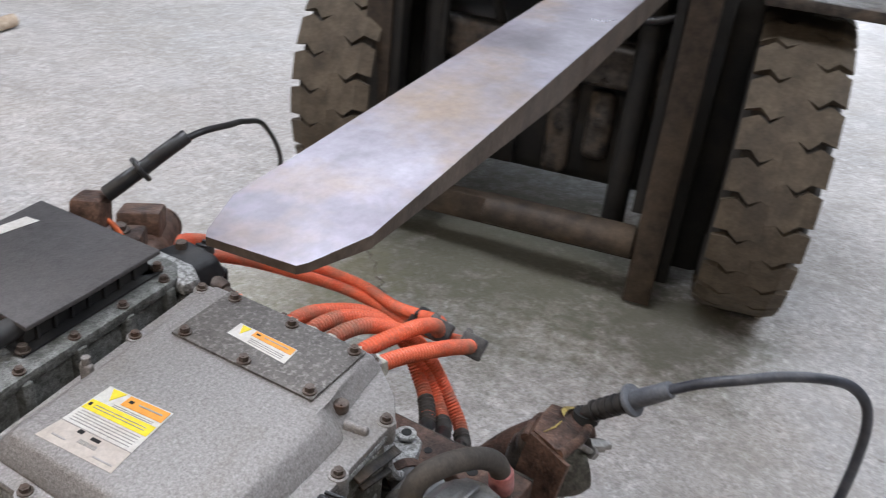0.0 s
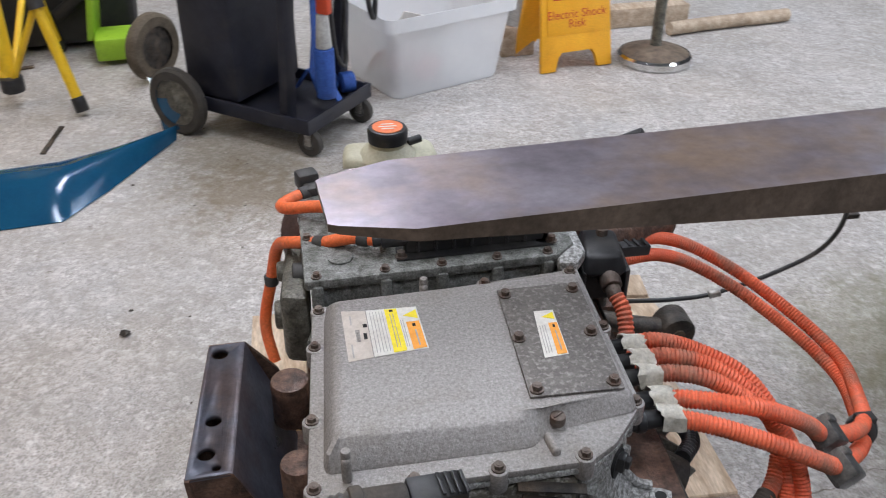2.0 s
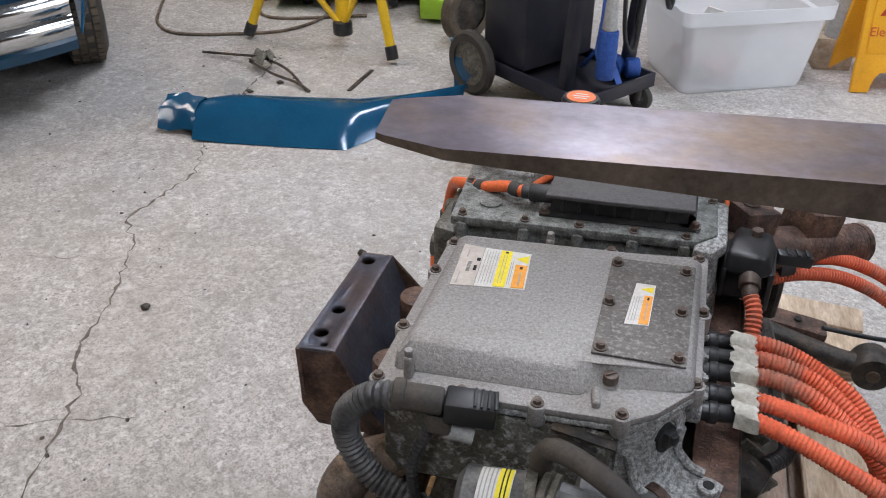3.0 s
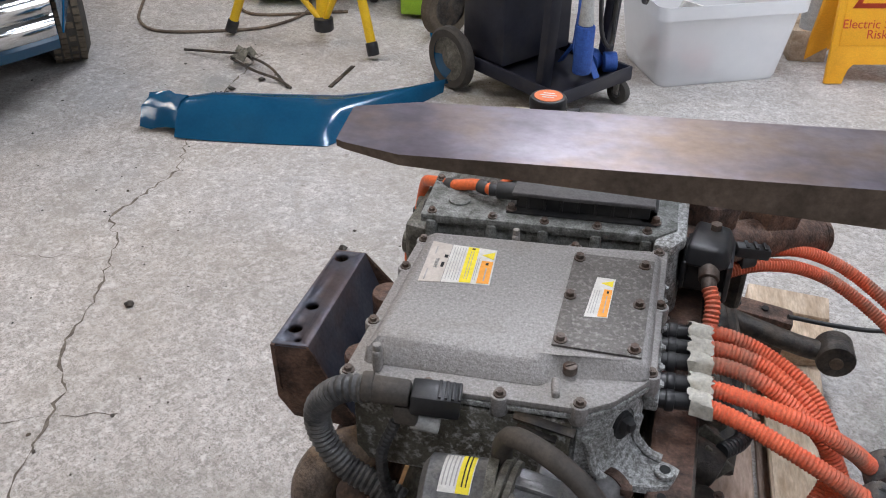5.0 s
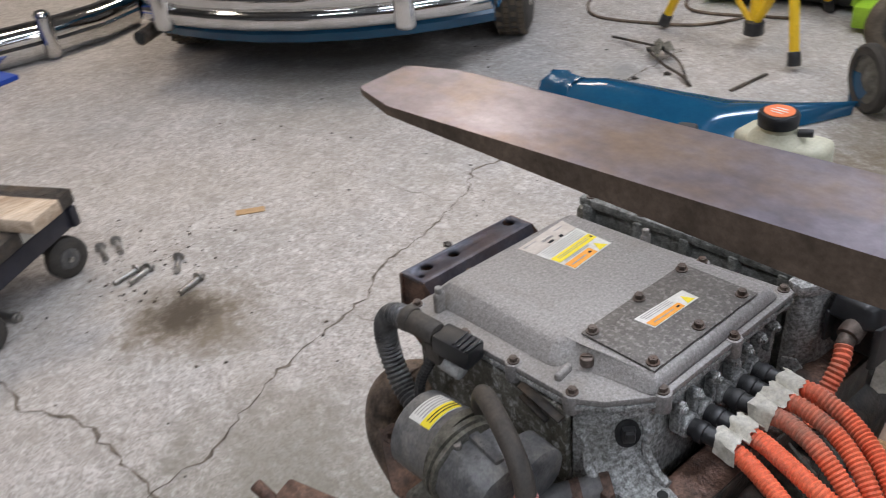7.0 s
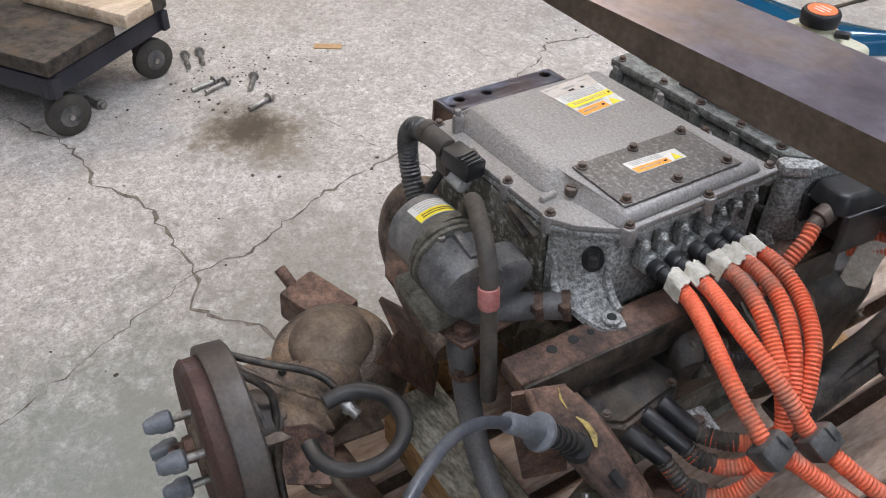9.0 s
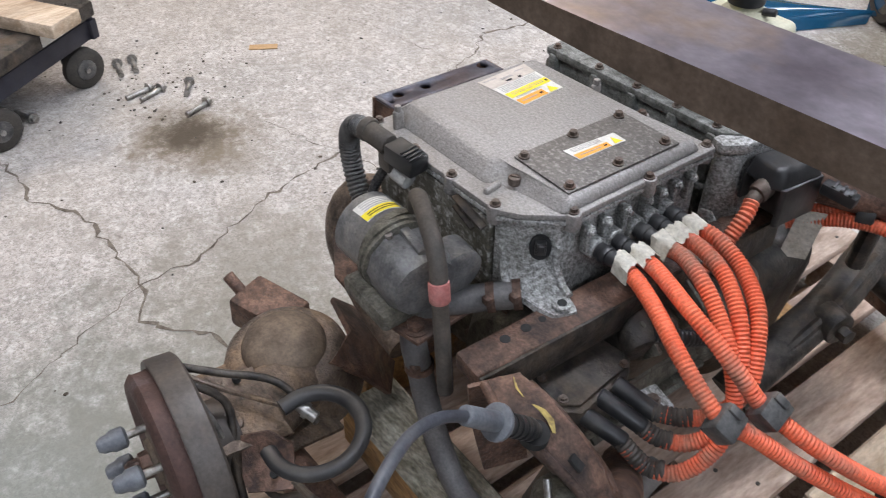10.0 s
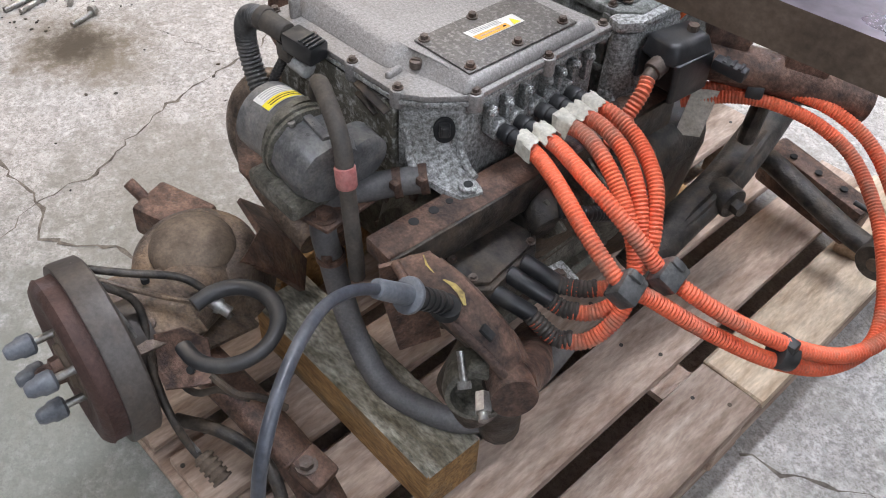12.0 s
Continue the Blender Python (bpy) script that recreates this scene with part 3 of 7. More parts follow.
for x, y in ((-0.122, -0.044), (-0.018, -0.05), (0.071, -0.051), (0.166, -0.05), (0.245, 0.019), (0.251, 0.159), (-0.121, 0.058), (-0.113, 0.19), (0.123, 0.284), (0.245, 0.288), (-0.105, 0.266)):
    dz = 0.046 * (x - 0.22)
    b = rod((x, y, 0.73 + dz), (x, y, 0.758 + dz), 0.0115, n=14, bev=0.002)
    part("bolt_boss", b, CASTALU, inv)
    bolt(inv, x, y, 0.758 + dz, 0.0055, 0.005)
# slotted plug, lifting lugs and boss on the lid
b = rod((0.148, -0.001, 0.758), (0.148, -0.001, 0.77), 0.009, n=18, bev=0.002)
box((0.148, -0.001, 0.7708), (0.013, 0.002, 0.002), rot=(0, 0, 35), bm=b)
part("slotted_plug", b, BOLTST, inv)
for x, y in ((-0.087, -0.032), (0.036, 0.268)):
    b = box((x, y, 0.757), (0.011, 0.018, 0.034), 0.005, seg=3)
    rod((x, y, 0.77), (x, y, 0.782), 0.0055, n=10, bev=0.002, bm=b)
    part("lug", b, CASTALU, inv)
b = box((0.135, -0.03, 0.752), (0.01, 0.03, 0.02), 0.004, (0, 0, 8), seg=3)
part("lid_rib", b, CASTALU, inv)


def label_sheet(name, pts, z, material, parent, lift=0.0):
    return part(name, prism(pts, z + lift, z + lift + 0.0005), material, parent, smooth=0)


def quad(A, B, C, D, u0, u1, v0, v1):
    """The patch u0..u1, v0..v1 of the quadrilateral A B C D (A to B is u, A to D is v)."""
    def at(u, v):
        return tuple((A[i] * (1 - u) + B[i] * u) * (1 - v) + (D[i] * (1 - u) + C[i] * u) * v for i in range(2))
    return [at(u0, v0), at(u1, v0), at(u1, v1), at(u0, v1)]


# the two labels beside each other on the lid: u runs along x, v towards the front
A, B, C, D = (-0.077, 0.214), (-0.047, 0.211), (-0.044, 0.118), (-0.074, 0.113)
z = 0.7776
lab = label_sheet("part_label", [A, D, C, B], z, OLDPAPER, inv)
for k in range(12):
    v = 0.42 + 0.02 * k
    label_sheet("print", quad(A, B, C, D, 0.45, 0.62, v, v + (0.012 if k % 3 else 0.006)), z, INKGREY, lab, 0.0006)
for v0, v1, u0, u1 in ((0.3, 0.37, 0.8, 0.97), (0.5, 0.62, 0.76, 0.9), (0.12, 0.3, 0.3, 0.36), (0.7, 0.95, 0.2, 0.26)):
    label_sheet("print", quad(A, B, C, D, u0, u1, v0, v1), z, INK if u0 > 0.7 else INKGREY, lab, 0.0006)
A, B, C, D = (-0.046, 0.211), (0.018, 0.211), (0.023, 0.126), (-0.043, 0.118)
lab = label_sheet("warning_label", [A, D, C, B], z, PAPER, inv, 0.0002)
label_sheet("yellow_stripe", quad(A, B, C, D, 0.36, 0.6, 0.02, 0.98), z, YELLOW, lab, 0.0009)
label_sheet("orange_field", quad(A, B, C, D, 0.72, 0.97, 0.36, 0.98), z, AMBER, lab, 0.0009)
label_sheet("warning_triangle", [quad(A, B, C, D, 0.70, 0.70, 0.2, 0.2)[0], quad(A, B, C, D, 0.97, 0.97, 0.3, 0.3)[0], quad(A, B, C, D, 0.97, 0.97, 0.08, 0.08)[0]], z, YELLOW, lab, 0.0009)
label_sheet("print", quad(A, B, C, D, 0.45, 0.52, 0.05, 0.09), z, INK, lab, 0.0015)
label_sheet("print", quad(A, B, C, D, 0.82, 0.88, 0.42, 0.48), z, INK, lab, 0.0015)
label_sheet("print", quad(A, B, C, D, 0.84, 0.87, 0.56, 0.92), z, INKGREY, lab, 0.0015)
for u in (0.06, 0.12, 0.18, 0.24, 0.3):
    label_sheet("print", quad(A, B, C, D, u, u + 0.012, 0.06, 0.93), z, INKGREY, lab, 0.0009)
for u in (0.44, 0.5):
    label_sheet("print", quad(A, B, C, D, u, u + 0.012, 0.14, 0.9), z, INKGREY, lab, 0.0015)
for u in (0.62, 0.66):
    label_sheet("print", quad(A, B, C, D, u, u + 0.012, 0.3, 0.9), z, INKGREY, lab, 0.0009)
A, B, C, D = (0.163, 0.174), (0.188, 0.174), (0.184, 0.086), (0.154, 0.083)
lab = label_sheet("warning_label", [A, D, C, B], 0.7817, PAPER, cp)
label_sheet("orange_field", quad(A, B, C, D, 0.55, 0.96, 0.3, 0.98), 0.7817, AMBER, lab, 0.0007)
label_sheet("warning_triangle", [quad(A, B, C, D, 0.3, 0.3, 0.15, 0.15)[0], quad(A, B, C, D, 0.92, 0.92, 0.22, 0.22)[0], quad(A, B, C, D, 0.92, 0.92, 0.06, 0.06)[0]], 0.7817, YELLOW, lab, 0.0007)
label_sheet("print", quad(A, B, C, D, 0.71, 0.81, 0.35, 0.41), 0.7817, INK, lab, 0.0013)
label_sheet("print", quad(A, B, C, D, 0.74, 0.79, 0.48, 0.9), 0.7817, INKGREY, lab, 0.0013)
for u in (0.1, 0.22, 0.34):
    label_sheet("print", quad(A, B, C, D, u, u + 0.028, 0.34, 0.92), 0.7817, INKGREY, lab, 0.0007)

# front corner: socket face, foot with a hole, ribs
b = prism([(0.166, -0.05), (0.197, -0.034), (0.24, 0.016), (0.225, 0.03), (0.16, -0.03)], 0.6, 0.737, 0.003)
part("corner_face", b, PITTED, inv)
c, d = Vector((0.2175, -0.0095, 0.695)), Vector((0.758, -0.652, 0))
b = lathe([(-0.006, 0.036), (0.0, 0.034), (0.003, 0.029), (0.003, 0.0195), (0.001, 0.0185), (-0.004, 0.0185)], c, d, 28, caps=False)
for v in b.verts:
    v.co.z = c.z + 0.002 + (v.co.z - c.z) * 1.3
part("socket_collar", b, PITTED, inv)
b = rod(c - d * 0.003, c + d * 0.0062, 0.0155, n=24)
for v in b.verts:
    v.co.z = c.z + 0.002 + (v.co.z - c.z) * 1.35
part("socket_mouth", b, INK, inv)
b = box(tuple(c + d * 0.008 + Vector((0, 0, 0.006))), (0.014, 0.016, 0.022), 0.003, (0, 0, -41))
box(tuple(c + d * 0.015 + Vector((0, 0, 0.009))), (0.010, 0.011, 0.013), 0.002, (0, 0, -41), bm=b)
part("socket", b, BLACKPL, inv, "empty black plastic socket")
b = rod(c - d * 0.012 + Vector((0, 0, 0.0)), c - d * 0.002, 0.043, n=32, bev=0.004)
part("corner_boss", b, PITTED, inv)
FOOT = [[(0.178, -0.05, 0.70), (0.196, -0.037, 0.702), (0.222, -0.01, 0.702), (0.238, 0.008, 0.70)],
        [(0.186, -0.046, 0.672), (0.2, -0.036, 0.674), (0.222, -0.014, 0.674), (0.236, 0.004, 0.672)],
        [(0.192, -0.052, 0.655), (0.21, -0.038, 0.655), (0.232, -0.016, 0.655), (0.246, 0.004, 0.655)],
        [(0.206, -0.054, 0.643), (0.222, -0.04, 0.641), (0.244, -0.018, 0.641), (0.258, 0.002, 0.643)],
        [(0.232, -0.051, 0.639), (0.243, -0.041, 0.636), (0.26, -0.02, 0.636), (0.274, 0.0, 0.639)],
        [(0.262, -0.047, 0.638), (0.267, -0.04, 0.636), (0.278, -0.02, 0.636), (0.288, -0.003, 0.638)],
        [(0.284, -0.039, 0.637), (0.288, -0.033, 0.636), (0.294, -0.02, 0.636), (0.298, -0.008, 0.637)]]
part("mounting_foot", sheet([[(x, y, z - 0.004) for x, y, z in r] for r in FOOT], 0.009), PITTED, inv, "flared cast mounting foot")
for e in (0, -1):
    part("foot_rib", hose([r[e] for r in FOOT[:5]], 0.006, n=8), PITTED, inv)
part("foot_boss", rod((0.279, -0.019, 0.634), (0.279, -0.019, 0.6405), 0.0135, n=18, bev=0.002), PITTED, inv)
part("foot_hole", rod((0.279, -0.019, 0.638), (0.279, -0.019, 0.6412), 0.007, n=16), INK, inv)
# right flank: ribs, a row of bolts, terminals with boots
for i, y in enumerate((0.045, 0.078, 0.118, 0.16, 0.19, 0.222, 0.255)):
    b = box((0.249, y, 0.705), (0.014, 0.01, 0.05), 0.003)
    rod((0.25, y, 0.722), (0.259, y, 0.722), 0.0085, n=12, bev=0.002, bm=b)
    part("terminal_boss", b, PITTED, inv)
    bolt(inv, 0.259, y, 0.722, 0.0042, 0.003, (1, 0, 0), PITTED)
TY = (0.062, 0.096, 0.140, 0.172, 0.205)
for y in TY:
    part("terminal_gland", rod((0.24, y, 0.683), (0.262, y, 0.683), 0.017, n=16, bev=0.003), PITTED, inv)
    b = rod((0.258, y, 0.683), (0.306, y + 0.002, 0.684), 0.0125, 0.0115, n=14, bev=0.002)
    rod((0.27, y, 0.683), (0.282, y, 0.683), 0.0145, n=14, bev=0.002, bm=b)
    part("cable_boot", b, BLACKPL, inv, "black rubber boot")
for y0, y1 in ((0.046, 0.113), (0.124, 0.220)):
    n = 22
    rt = random.Random(int(y0 * 1000))
    grid = []
    for k in range(n + 1):
        y = y0 + (y1 - y0) * k / n
        near = min(abs(y - ty) for ty in TY)
        crest = 0.6865 + math.sqrt(max(0.0, 0.0172 ** 2 - near * near))
        if k in (0, n):
            crest = 0.678
        row = []
        for j in range(6):
            u = j / 5
            end = rt.uniform(-0.0035, 0.0035) if j in (0, 5) else 0
            row.append((0.298 + 0.031 * u + end, y - 0.003 * u + rt.uniform(-0.001, 0.001), crest + rt.uniform(-0.0008, 0.0016) - 0.002 * u))
        grid.append(row)
    part("masking_tape", sheet(grid, 0.0008), TAPE, inv, "pale masking tape wrapped round the cable ends")
# metal tag and clip on the front
b = box((0.128, -0.064, 0.727), (0.075, 0.012, 0.004), 0.001, (18, 6, -6))
box((0.12, -0.068, 0.714), (0.05, 0.008, 0.004), 0.001, (10, 8, -8), bm=b)
part("bent_clip", b, DIRTBLACK, inv, "bent grey sheet clip")

# ---- high-voltage cables ----
R = 0.0114


def conduit(pts, label, r=R, ribs=0.0009):
    return solo("orange_cable", hose(pts, r, n=12, ribs=ribs, pitch=0.0056), ORANGE, label, "cable", "orange high-voltage cables")


LOOP = [(0.56, 0.045, 0.60), (0.622, 0.097, 0.55), (0.699, 0.175, 0.49), (0.752, 0.26, 0.45), (0.775, 0.347, 0.45), (0.752, 0.42, 0.47), (0.70, 0.494, 0.50), (0.646, 0.544, 0.53), (0.575, 0.582, 0.562), (0.508, 0.572, 0.592), (0.447, 0.546, 0.608), (0.40, 0.525, 0.608), (0.355, 0.50, 0.598), (0.31, 0.47, 0.58)]
conduit([(0.312, 0.062, 0.684), (0.345, 0.056, 0.68), (0.389, 0.042, 0.672), (0.452, 0.02, 0.655), (0.50, 0.012, 0.633), (0.535, 0.015, 0.612)] + [(x, y - 0.003, z - 0.008) for x, y, z in LOOP], "ribbed orange cable looping wide back to the unit")
conduit([(0.312, 0.096, 0.684), (0.347, 0.088, 0.688), (0.414, 0.067, 0.687), (0.464, 0.064, 0.67), (0.513, 0.068, 0.64), (0.553, 0.082, 0.603)] + [(x + 0.012, y + 0.024, z + 0.01) for x, y, z in LOOP[1:]], "ribbed orange cable looping wide back to the unit")
conduit([(0.312, 0.140, 0.684), (0.345, 0.137, 0.69), (0.39, 0.124, 0.686), (0.436, 0.111, 0.662), (0.48, 0.092, 0.63), (0.512, 0.075, 0.58), (0.522, 0.045, 0.525), (0.505, 0.005, 0.485), (0.468, -0.022, 0.48), (0.425, -0.036, 0.508)], "dusty ribbed orange cable from inverter to motor")
conduit([(0.312, 0.172, 0.684), (0.345, 0.172, 0.69), (0.40, 0.162, 0.68), (0.452, 0.136, 0.655), (0.487, 0.11, 0.615), (0.506, 0.085, 0.57), (0.505, 0.058, 0.528), (0.485, 0.03, 0.507), (0.455, 0.008, 0.507), (0.43, -0.003, 0.517)], "dusty ribbed orange cable from inverter to motor")
conduit([(0.312, 0.205, 0.684), (0.345, 0.206, 0.69), (0.40, 0.20, 0.675), (0.458, 0.168, 0.655), (0.49, 0.135, 0.625), (0.506, 0.112, 0.59), (0.502, 0.09, 0.558), (0.485, 0.064, 0.537), (0.46, 0.042, 0.528), (0.43, 0.024, 0.524)], "dusty ribbed orange cable from inverter to motor")
for pts in ([(0.505, 0.005, 0.485), (0.468, -0.022, 0.48), (0.425, -0.036, 0.508)], [(0.485, 0.03, 0.507), (0.455, 0.008, 0.507), (0.43, -0.003, 0.517)], [(0.485, 0.064, 0.537), (0.46, 0.042, 0.528), (0.43, 0.024, 0.524)]):
    m = [Vector(pts[0]).lerp(Vector(pts[1]), 0.45), Vector(pts[1]), Vector(pts[2])]
    solo("cable_sleeve", hose(m, R + 0.0013, n=12, ribs=0.001), RUBBER, "grimy dark sleeve over an orange cable end", "cable sleeve", "cable sleeves")
for p, rz in (((0.537, 0.014, 0.612), 25), ((0.556, 0.082, 0.603), 20)):
    b = box(p, (0.034, 0.042, 0.036), 0.004, (20, 35, rz))
    box((p[0], p[1] + 0.01, p[2] + 0.014), (0.022, 0.012, 0.026), 0.003, (20, 35, rz), bm=b)
    solo("cable_clamp", b, GREYPL, "dusty dark plastic clamp on the orange cables", "clamp", "cable clamps")
for p, d in (((0.705, 0.19, 0.487), (0.6, 0.7, -0.35)), ((0.40, 0.536, 0.613), (-0.8, -0.4, 0.0))):
    d = Vector(d).normalized()
    p = Vector(p)
    b = rod(p - d * 0.014, p + d * 0.014, 0.0235, n=16, bev=0.003)
    box(tuple(p + Vector((0, 0, 0.02))), (0.03, 0.02, 0.02), 0.003, bm=b)
    solo("cable_tie_band", b, BLACKPL, "black band round a pair of orange cables", "cable band", "cable bands")

grid = [[(0.325 + 0.018 * k, 0.47 + 0.012 * k - 0.008 * j, 0.602 + 0.003 * k - 0.028 * j + 0.006 * math.sin(3 * k)) for k in range(3)] for j in range(4)]
solo("tape_flag", sheet(grid, 0.0008), TAPE, "loose flag of masking tape on an orange cable", "tape")

# ---- lifting fork and truck ----
truck = thing("forklift_truck", 2.2, 0.55, 0, "grimy old forklift truck with raised bare steel forks", "forklift")


def fork(x0, yc, w0, w1, length, yaw, ztop):
    tip = w0 * 0.7 / 2
    b = bmesh.new()

    def th(x):
        return 0.007 + 0.035 * min(1, max(0, x / 0.55))
    xs = sorted({0, 0.008, 0.065, 0.2, 0.4, 0.55, length})

    def half(x):
        for (xa, ya), (xb, yb) in zip(((0, tip * 0.88), (0.008, tip), (0.065, w0 / 2)), ((0.008, tip), (0.065, w0 / 2), (length, w1 / 2))):
            if x <= xb:
                return ya + (yb - ya) * (x - xa) / (xb - xa)
    prev = None
    for x in xs:
        h = half(x)
        ring = [b.verts.new(v) for v in ((x, -h, 0), (x, h, 0), (x, h, -th(x)), (x, -h, -th(x)))]
        if prev:
            for k in range(4):
                b.faces.new((prev[k], prev[(k + 1) % 4], ring[(k + 1) % 4], ring[k]))
        else:
            b.faces.new(ring)
        prev = ring
    b.faces.new(prev[::-1])
    ed = [e for e in b.edges if len(e.link_faces) == 2 and e.calc_face_angle(0) > 0.5]
    bmesh.ops.bevel(b, geom=ed, offset=0.0045, segments=2, affect="EDGES", profile=0.5)
    box((length + 0.02, 0, 0.3), (0.05, w1, 0.7), 0.006, bm=b)
    b.transform(Matrix.Translation((x0, yc, ztop)) @ turned(0, 0, yaw))
    return b


for x0, yc, yaw, zt in ((-0.093, -0.076, 5.2, 1.10), (-0.09, 0.555, 2.0, 1.14)):
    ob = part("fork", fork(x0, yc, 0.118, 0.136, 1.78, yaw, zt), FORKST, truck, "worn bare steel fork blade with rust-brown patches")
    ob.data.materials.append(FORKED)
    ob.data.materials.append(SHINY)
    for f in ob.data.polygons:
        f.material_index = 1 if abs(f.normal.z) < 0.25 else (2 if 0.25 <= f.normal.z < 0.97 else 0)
# tyres
TM = Matrix.Translation((1.79, 0.48, 0)) @ turned(0, 0, 9.5) @ Matrix.Translation((-1.9, -0.56, 0))


def tpart(name, b, material, parent, label=""):
    """A part of the truck, which stands a little askew."""
    b.transform(TM)
    return part(name, b, material, parent, label)


def tyre(name, c, R, W, parent, lugs=26, tread=TYRE):
    """A wide cushion tyre on its side axis y, with chevron blocks in two rows."""
    x, y, z = c
    prof = [(-W / 2, R * 0.55), (-W / 2, R * 0.8), (-W / 2 + 0.02, R * 0.93), (-W / 2 + 0.05, R * 0.955), (W / 2 - 0.05, R * 0.955), (W / 2 - 0.02, R * 0.93), (W / 2, R * 0.8), (W / 2, R * 0.55)]
    t = tpart(name, lathe(prof, c, (0, 1, 0), 40, caps=False), TYREDARK, parent)
    b = bmesh.new()
    for k in range(lugs):
        for side in (-1, 1):
            a0 = 2 * math.pi * (k + (0.5 if side > 0 else 0)) / lugs
            da = 2 * math.pi / lugs * 0.478
            pts = []
            for u, skew, wide in ((0.0, 0.0, 1.046), (W * 0.10, 0.1, 1.04), (W * 0.22, -0.16, 0.93), (W * 0.34, 0.12, 0.86), (W * 0.5, 0.0, 0.80)):
                for s in (-1, 1):
                    a = a0 + s * da * wide + skew * da * 1.6
                    rr = R if u < W * 0.4 else R * 0.965
                    pts.append((a, side * u, rr))
            for i in range(4):
                q = [pts[2 * i], pts[2 * i + 1], pts[2 * i + 3], pts[2 * i + 2]]
                hi = [b.verts.new((x + math.sin(a) * rr, y + u, z + math.cos(a) * rr)) for a, u, rr in q]
                lo = [b.verts.new((x + math.sin(a) * R * 0.94, y + u, z + math.cos(a) * R * 0.94)) for a, u, rr in q]
                b.faces.new(hi)
                for j in range(4):
                    b.faces.new((lo[j], lo[(j + 1) % 4], hi[(j + 1) % 4], hi[j]))
    bmesh.ops.remove_doubles(b, verts=b.verts[:], dist=1e-5)
    b.transform(TM)
    part("tread", b, tread, t, "mud-dusted tread blocks", smooth=0)
    tpart("rim", lathe([(-W / 2 + 0.04, R * 0.1), (-W / 2 + 0.03, R * 0.5), (-W / 2 + 0.02, R * 0.56), (W / 2 - 0.02, R * 0.56), (W / 2 - 0.03, R * 0.5), (W / 2 - 0.04, R * 0.1)], c, (0, 1, 0), 24), DUSTY, t)
    return t


tyre("tyre", (2.09, -0.155, 0.45), 0.45, 0.235, truck)
tyre("tyre", (2.21, 1.12, 0.45), 0.45, 0.25, truck)
# mast rails: channels, with inner rails set back
for y, s in ((0.085, 1), (1.035, -1)):
    yy = [y - 0.01 * s, y + 0.07 * s, y + 0.01 * s]
    b = prism([(1.855, yy[0]), (1.855, yy[1]), (1.873, yy[1]), (1.873, yy[2]), (1.931, yy[2]), (1.931, yy[1]), (1.949, yy[1]), (1.949, yy[0])], 0.012, 2.29, 0.003)
    tpart("mast_rail", b, TRUCKBR, truck, "dusty brown mast channel")
    b = box((1.9, y + 0.085 * s, 1.3), (0.07, 0.03, 2.0), 0.004)
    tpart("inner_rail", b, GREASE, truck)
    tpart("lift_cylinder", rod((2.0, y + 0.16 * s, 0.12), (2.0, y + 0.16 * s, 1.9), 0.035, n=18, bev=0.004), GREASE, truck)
for z in (0.17, 1.0, 1.75):
    tpart("cross_member", box((1.93, 0.56, z), (0.05, 0.9, 0.09), 0.006), TRUCKBR, truck)
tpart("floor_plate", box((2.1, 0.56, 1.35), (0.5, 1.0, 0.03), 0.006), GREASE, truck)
tpart("tilt_tube", rod((1.88, 0.16, 0.2), (1.88, 0.62, 0.2), 0.05, n=20, bev=0.006), TRUCKBR, truck, "dusty tan cross tube")
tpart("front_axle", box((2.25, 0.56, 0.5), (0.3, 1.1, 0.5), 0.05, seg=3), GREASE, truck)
for y, z, h in ((0.47, 0.43, 0.30), (0.35, 0.46, 0.22)):
    b = box((2.09, y, z), (0.07, 0.085, h), 0.034, (0, 6, 0), seg=4)
    rod((2.05, y, z + 0.02), (2.04, y, z + 0.02), 0.014, n=12, bm=b)
    tpart("drive_casting", b, DIRTBLACK, truck, "oil-caked brown casting")
tpart("axle_beam", box((2.06, 0.5, 0.66), (0.08, 0.75, 0.13), 0.02, seg=3), DIRTBLACK, truck)
# Added block: fills the dark gap between mast and tyre, shading the floor.
tpart("drive_housing", box((2.3, 0.03, 0.62), (0.5, 0.16, 1.14), 0.03), GREASE, truck, "black block filling the dark gap behind the wheel")
tpart("mast_foot", box((1.96, 0.09, 0.55), (0.03, 0.10, 1.0), 0.006), GREASE, truck)
b = box((2.1, 0.16, 0.6), (0.1, 0.1, 0.22), 0.04, seg=3)
tpart("hydraulic_valve", b, TRUCKBR, truck)
b = box((2.8, 0.56, 0.85), (1.0, 1.0, 1.3), 0.05)
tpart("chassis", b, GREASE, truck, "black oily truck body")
for y in (-0.17, 1.16):
    tpart("mudguard", box((2.2, y, 0.955), (0.7, 0.3, 0.03), 0.006), DIRTBLACK, truck)
tpart("hydraulic_hose", hose([(1.98, 0.1, 0.9), (1.95, 0.25, 0.83), (1.95, 0.5, 0.84), (1.98, 0.75, 0.9)], 0.012), BLACKPL, truck)
part("fork_carriage", box((1.74, 0.5, 1.25), (0.05, 1.0, 0.12), 0.006), DIRTBLACK, truck)
for y, z in ((0.3, 0.95), (0.46, 0.7), (0.66, 0.88), (0.8, 0.62)):
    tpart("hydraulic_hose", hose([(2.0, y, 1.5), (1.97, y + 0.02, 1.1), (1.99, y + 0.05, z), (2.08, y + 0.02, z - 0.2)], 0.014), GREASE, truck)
tpart("axle_shield", box((2.06, 0.75, 0.36), (0.03, 0.3, 0.16), 0.01, (0, -12, 0)), GREASE, truck)

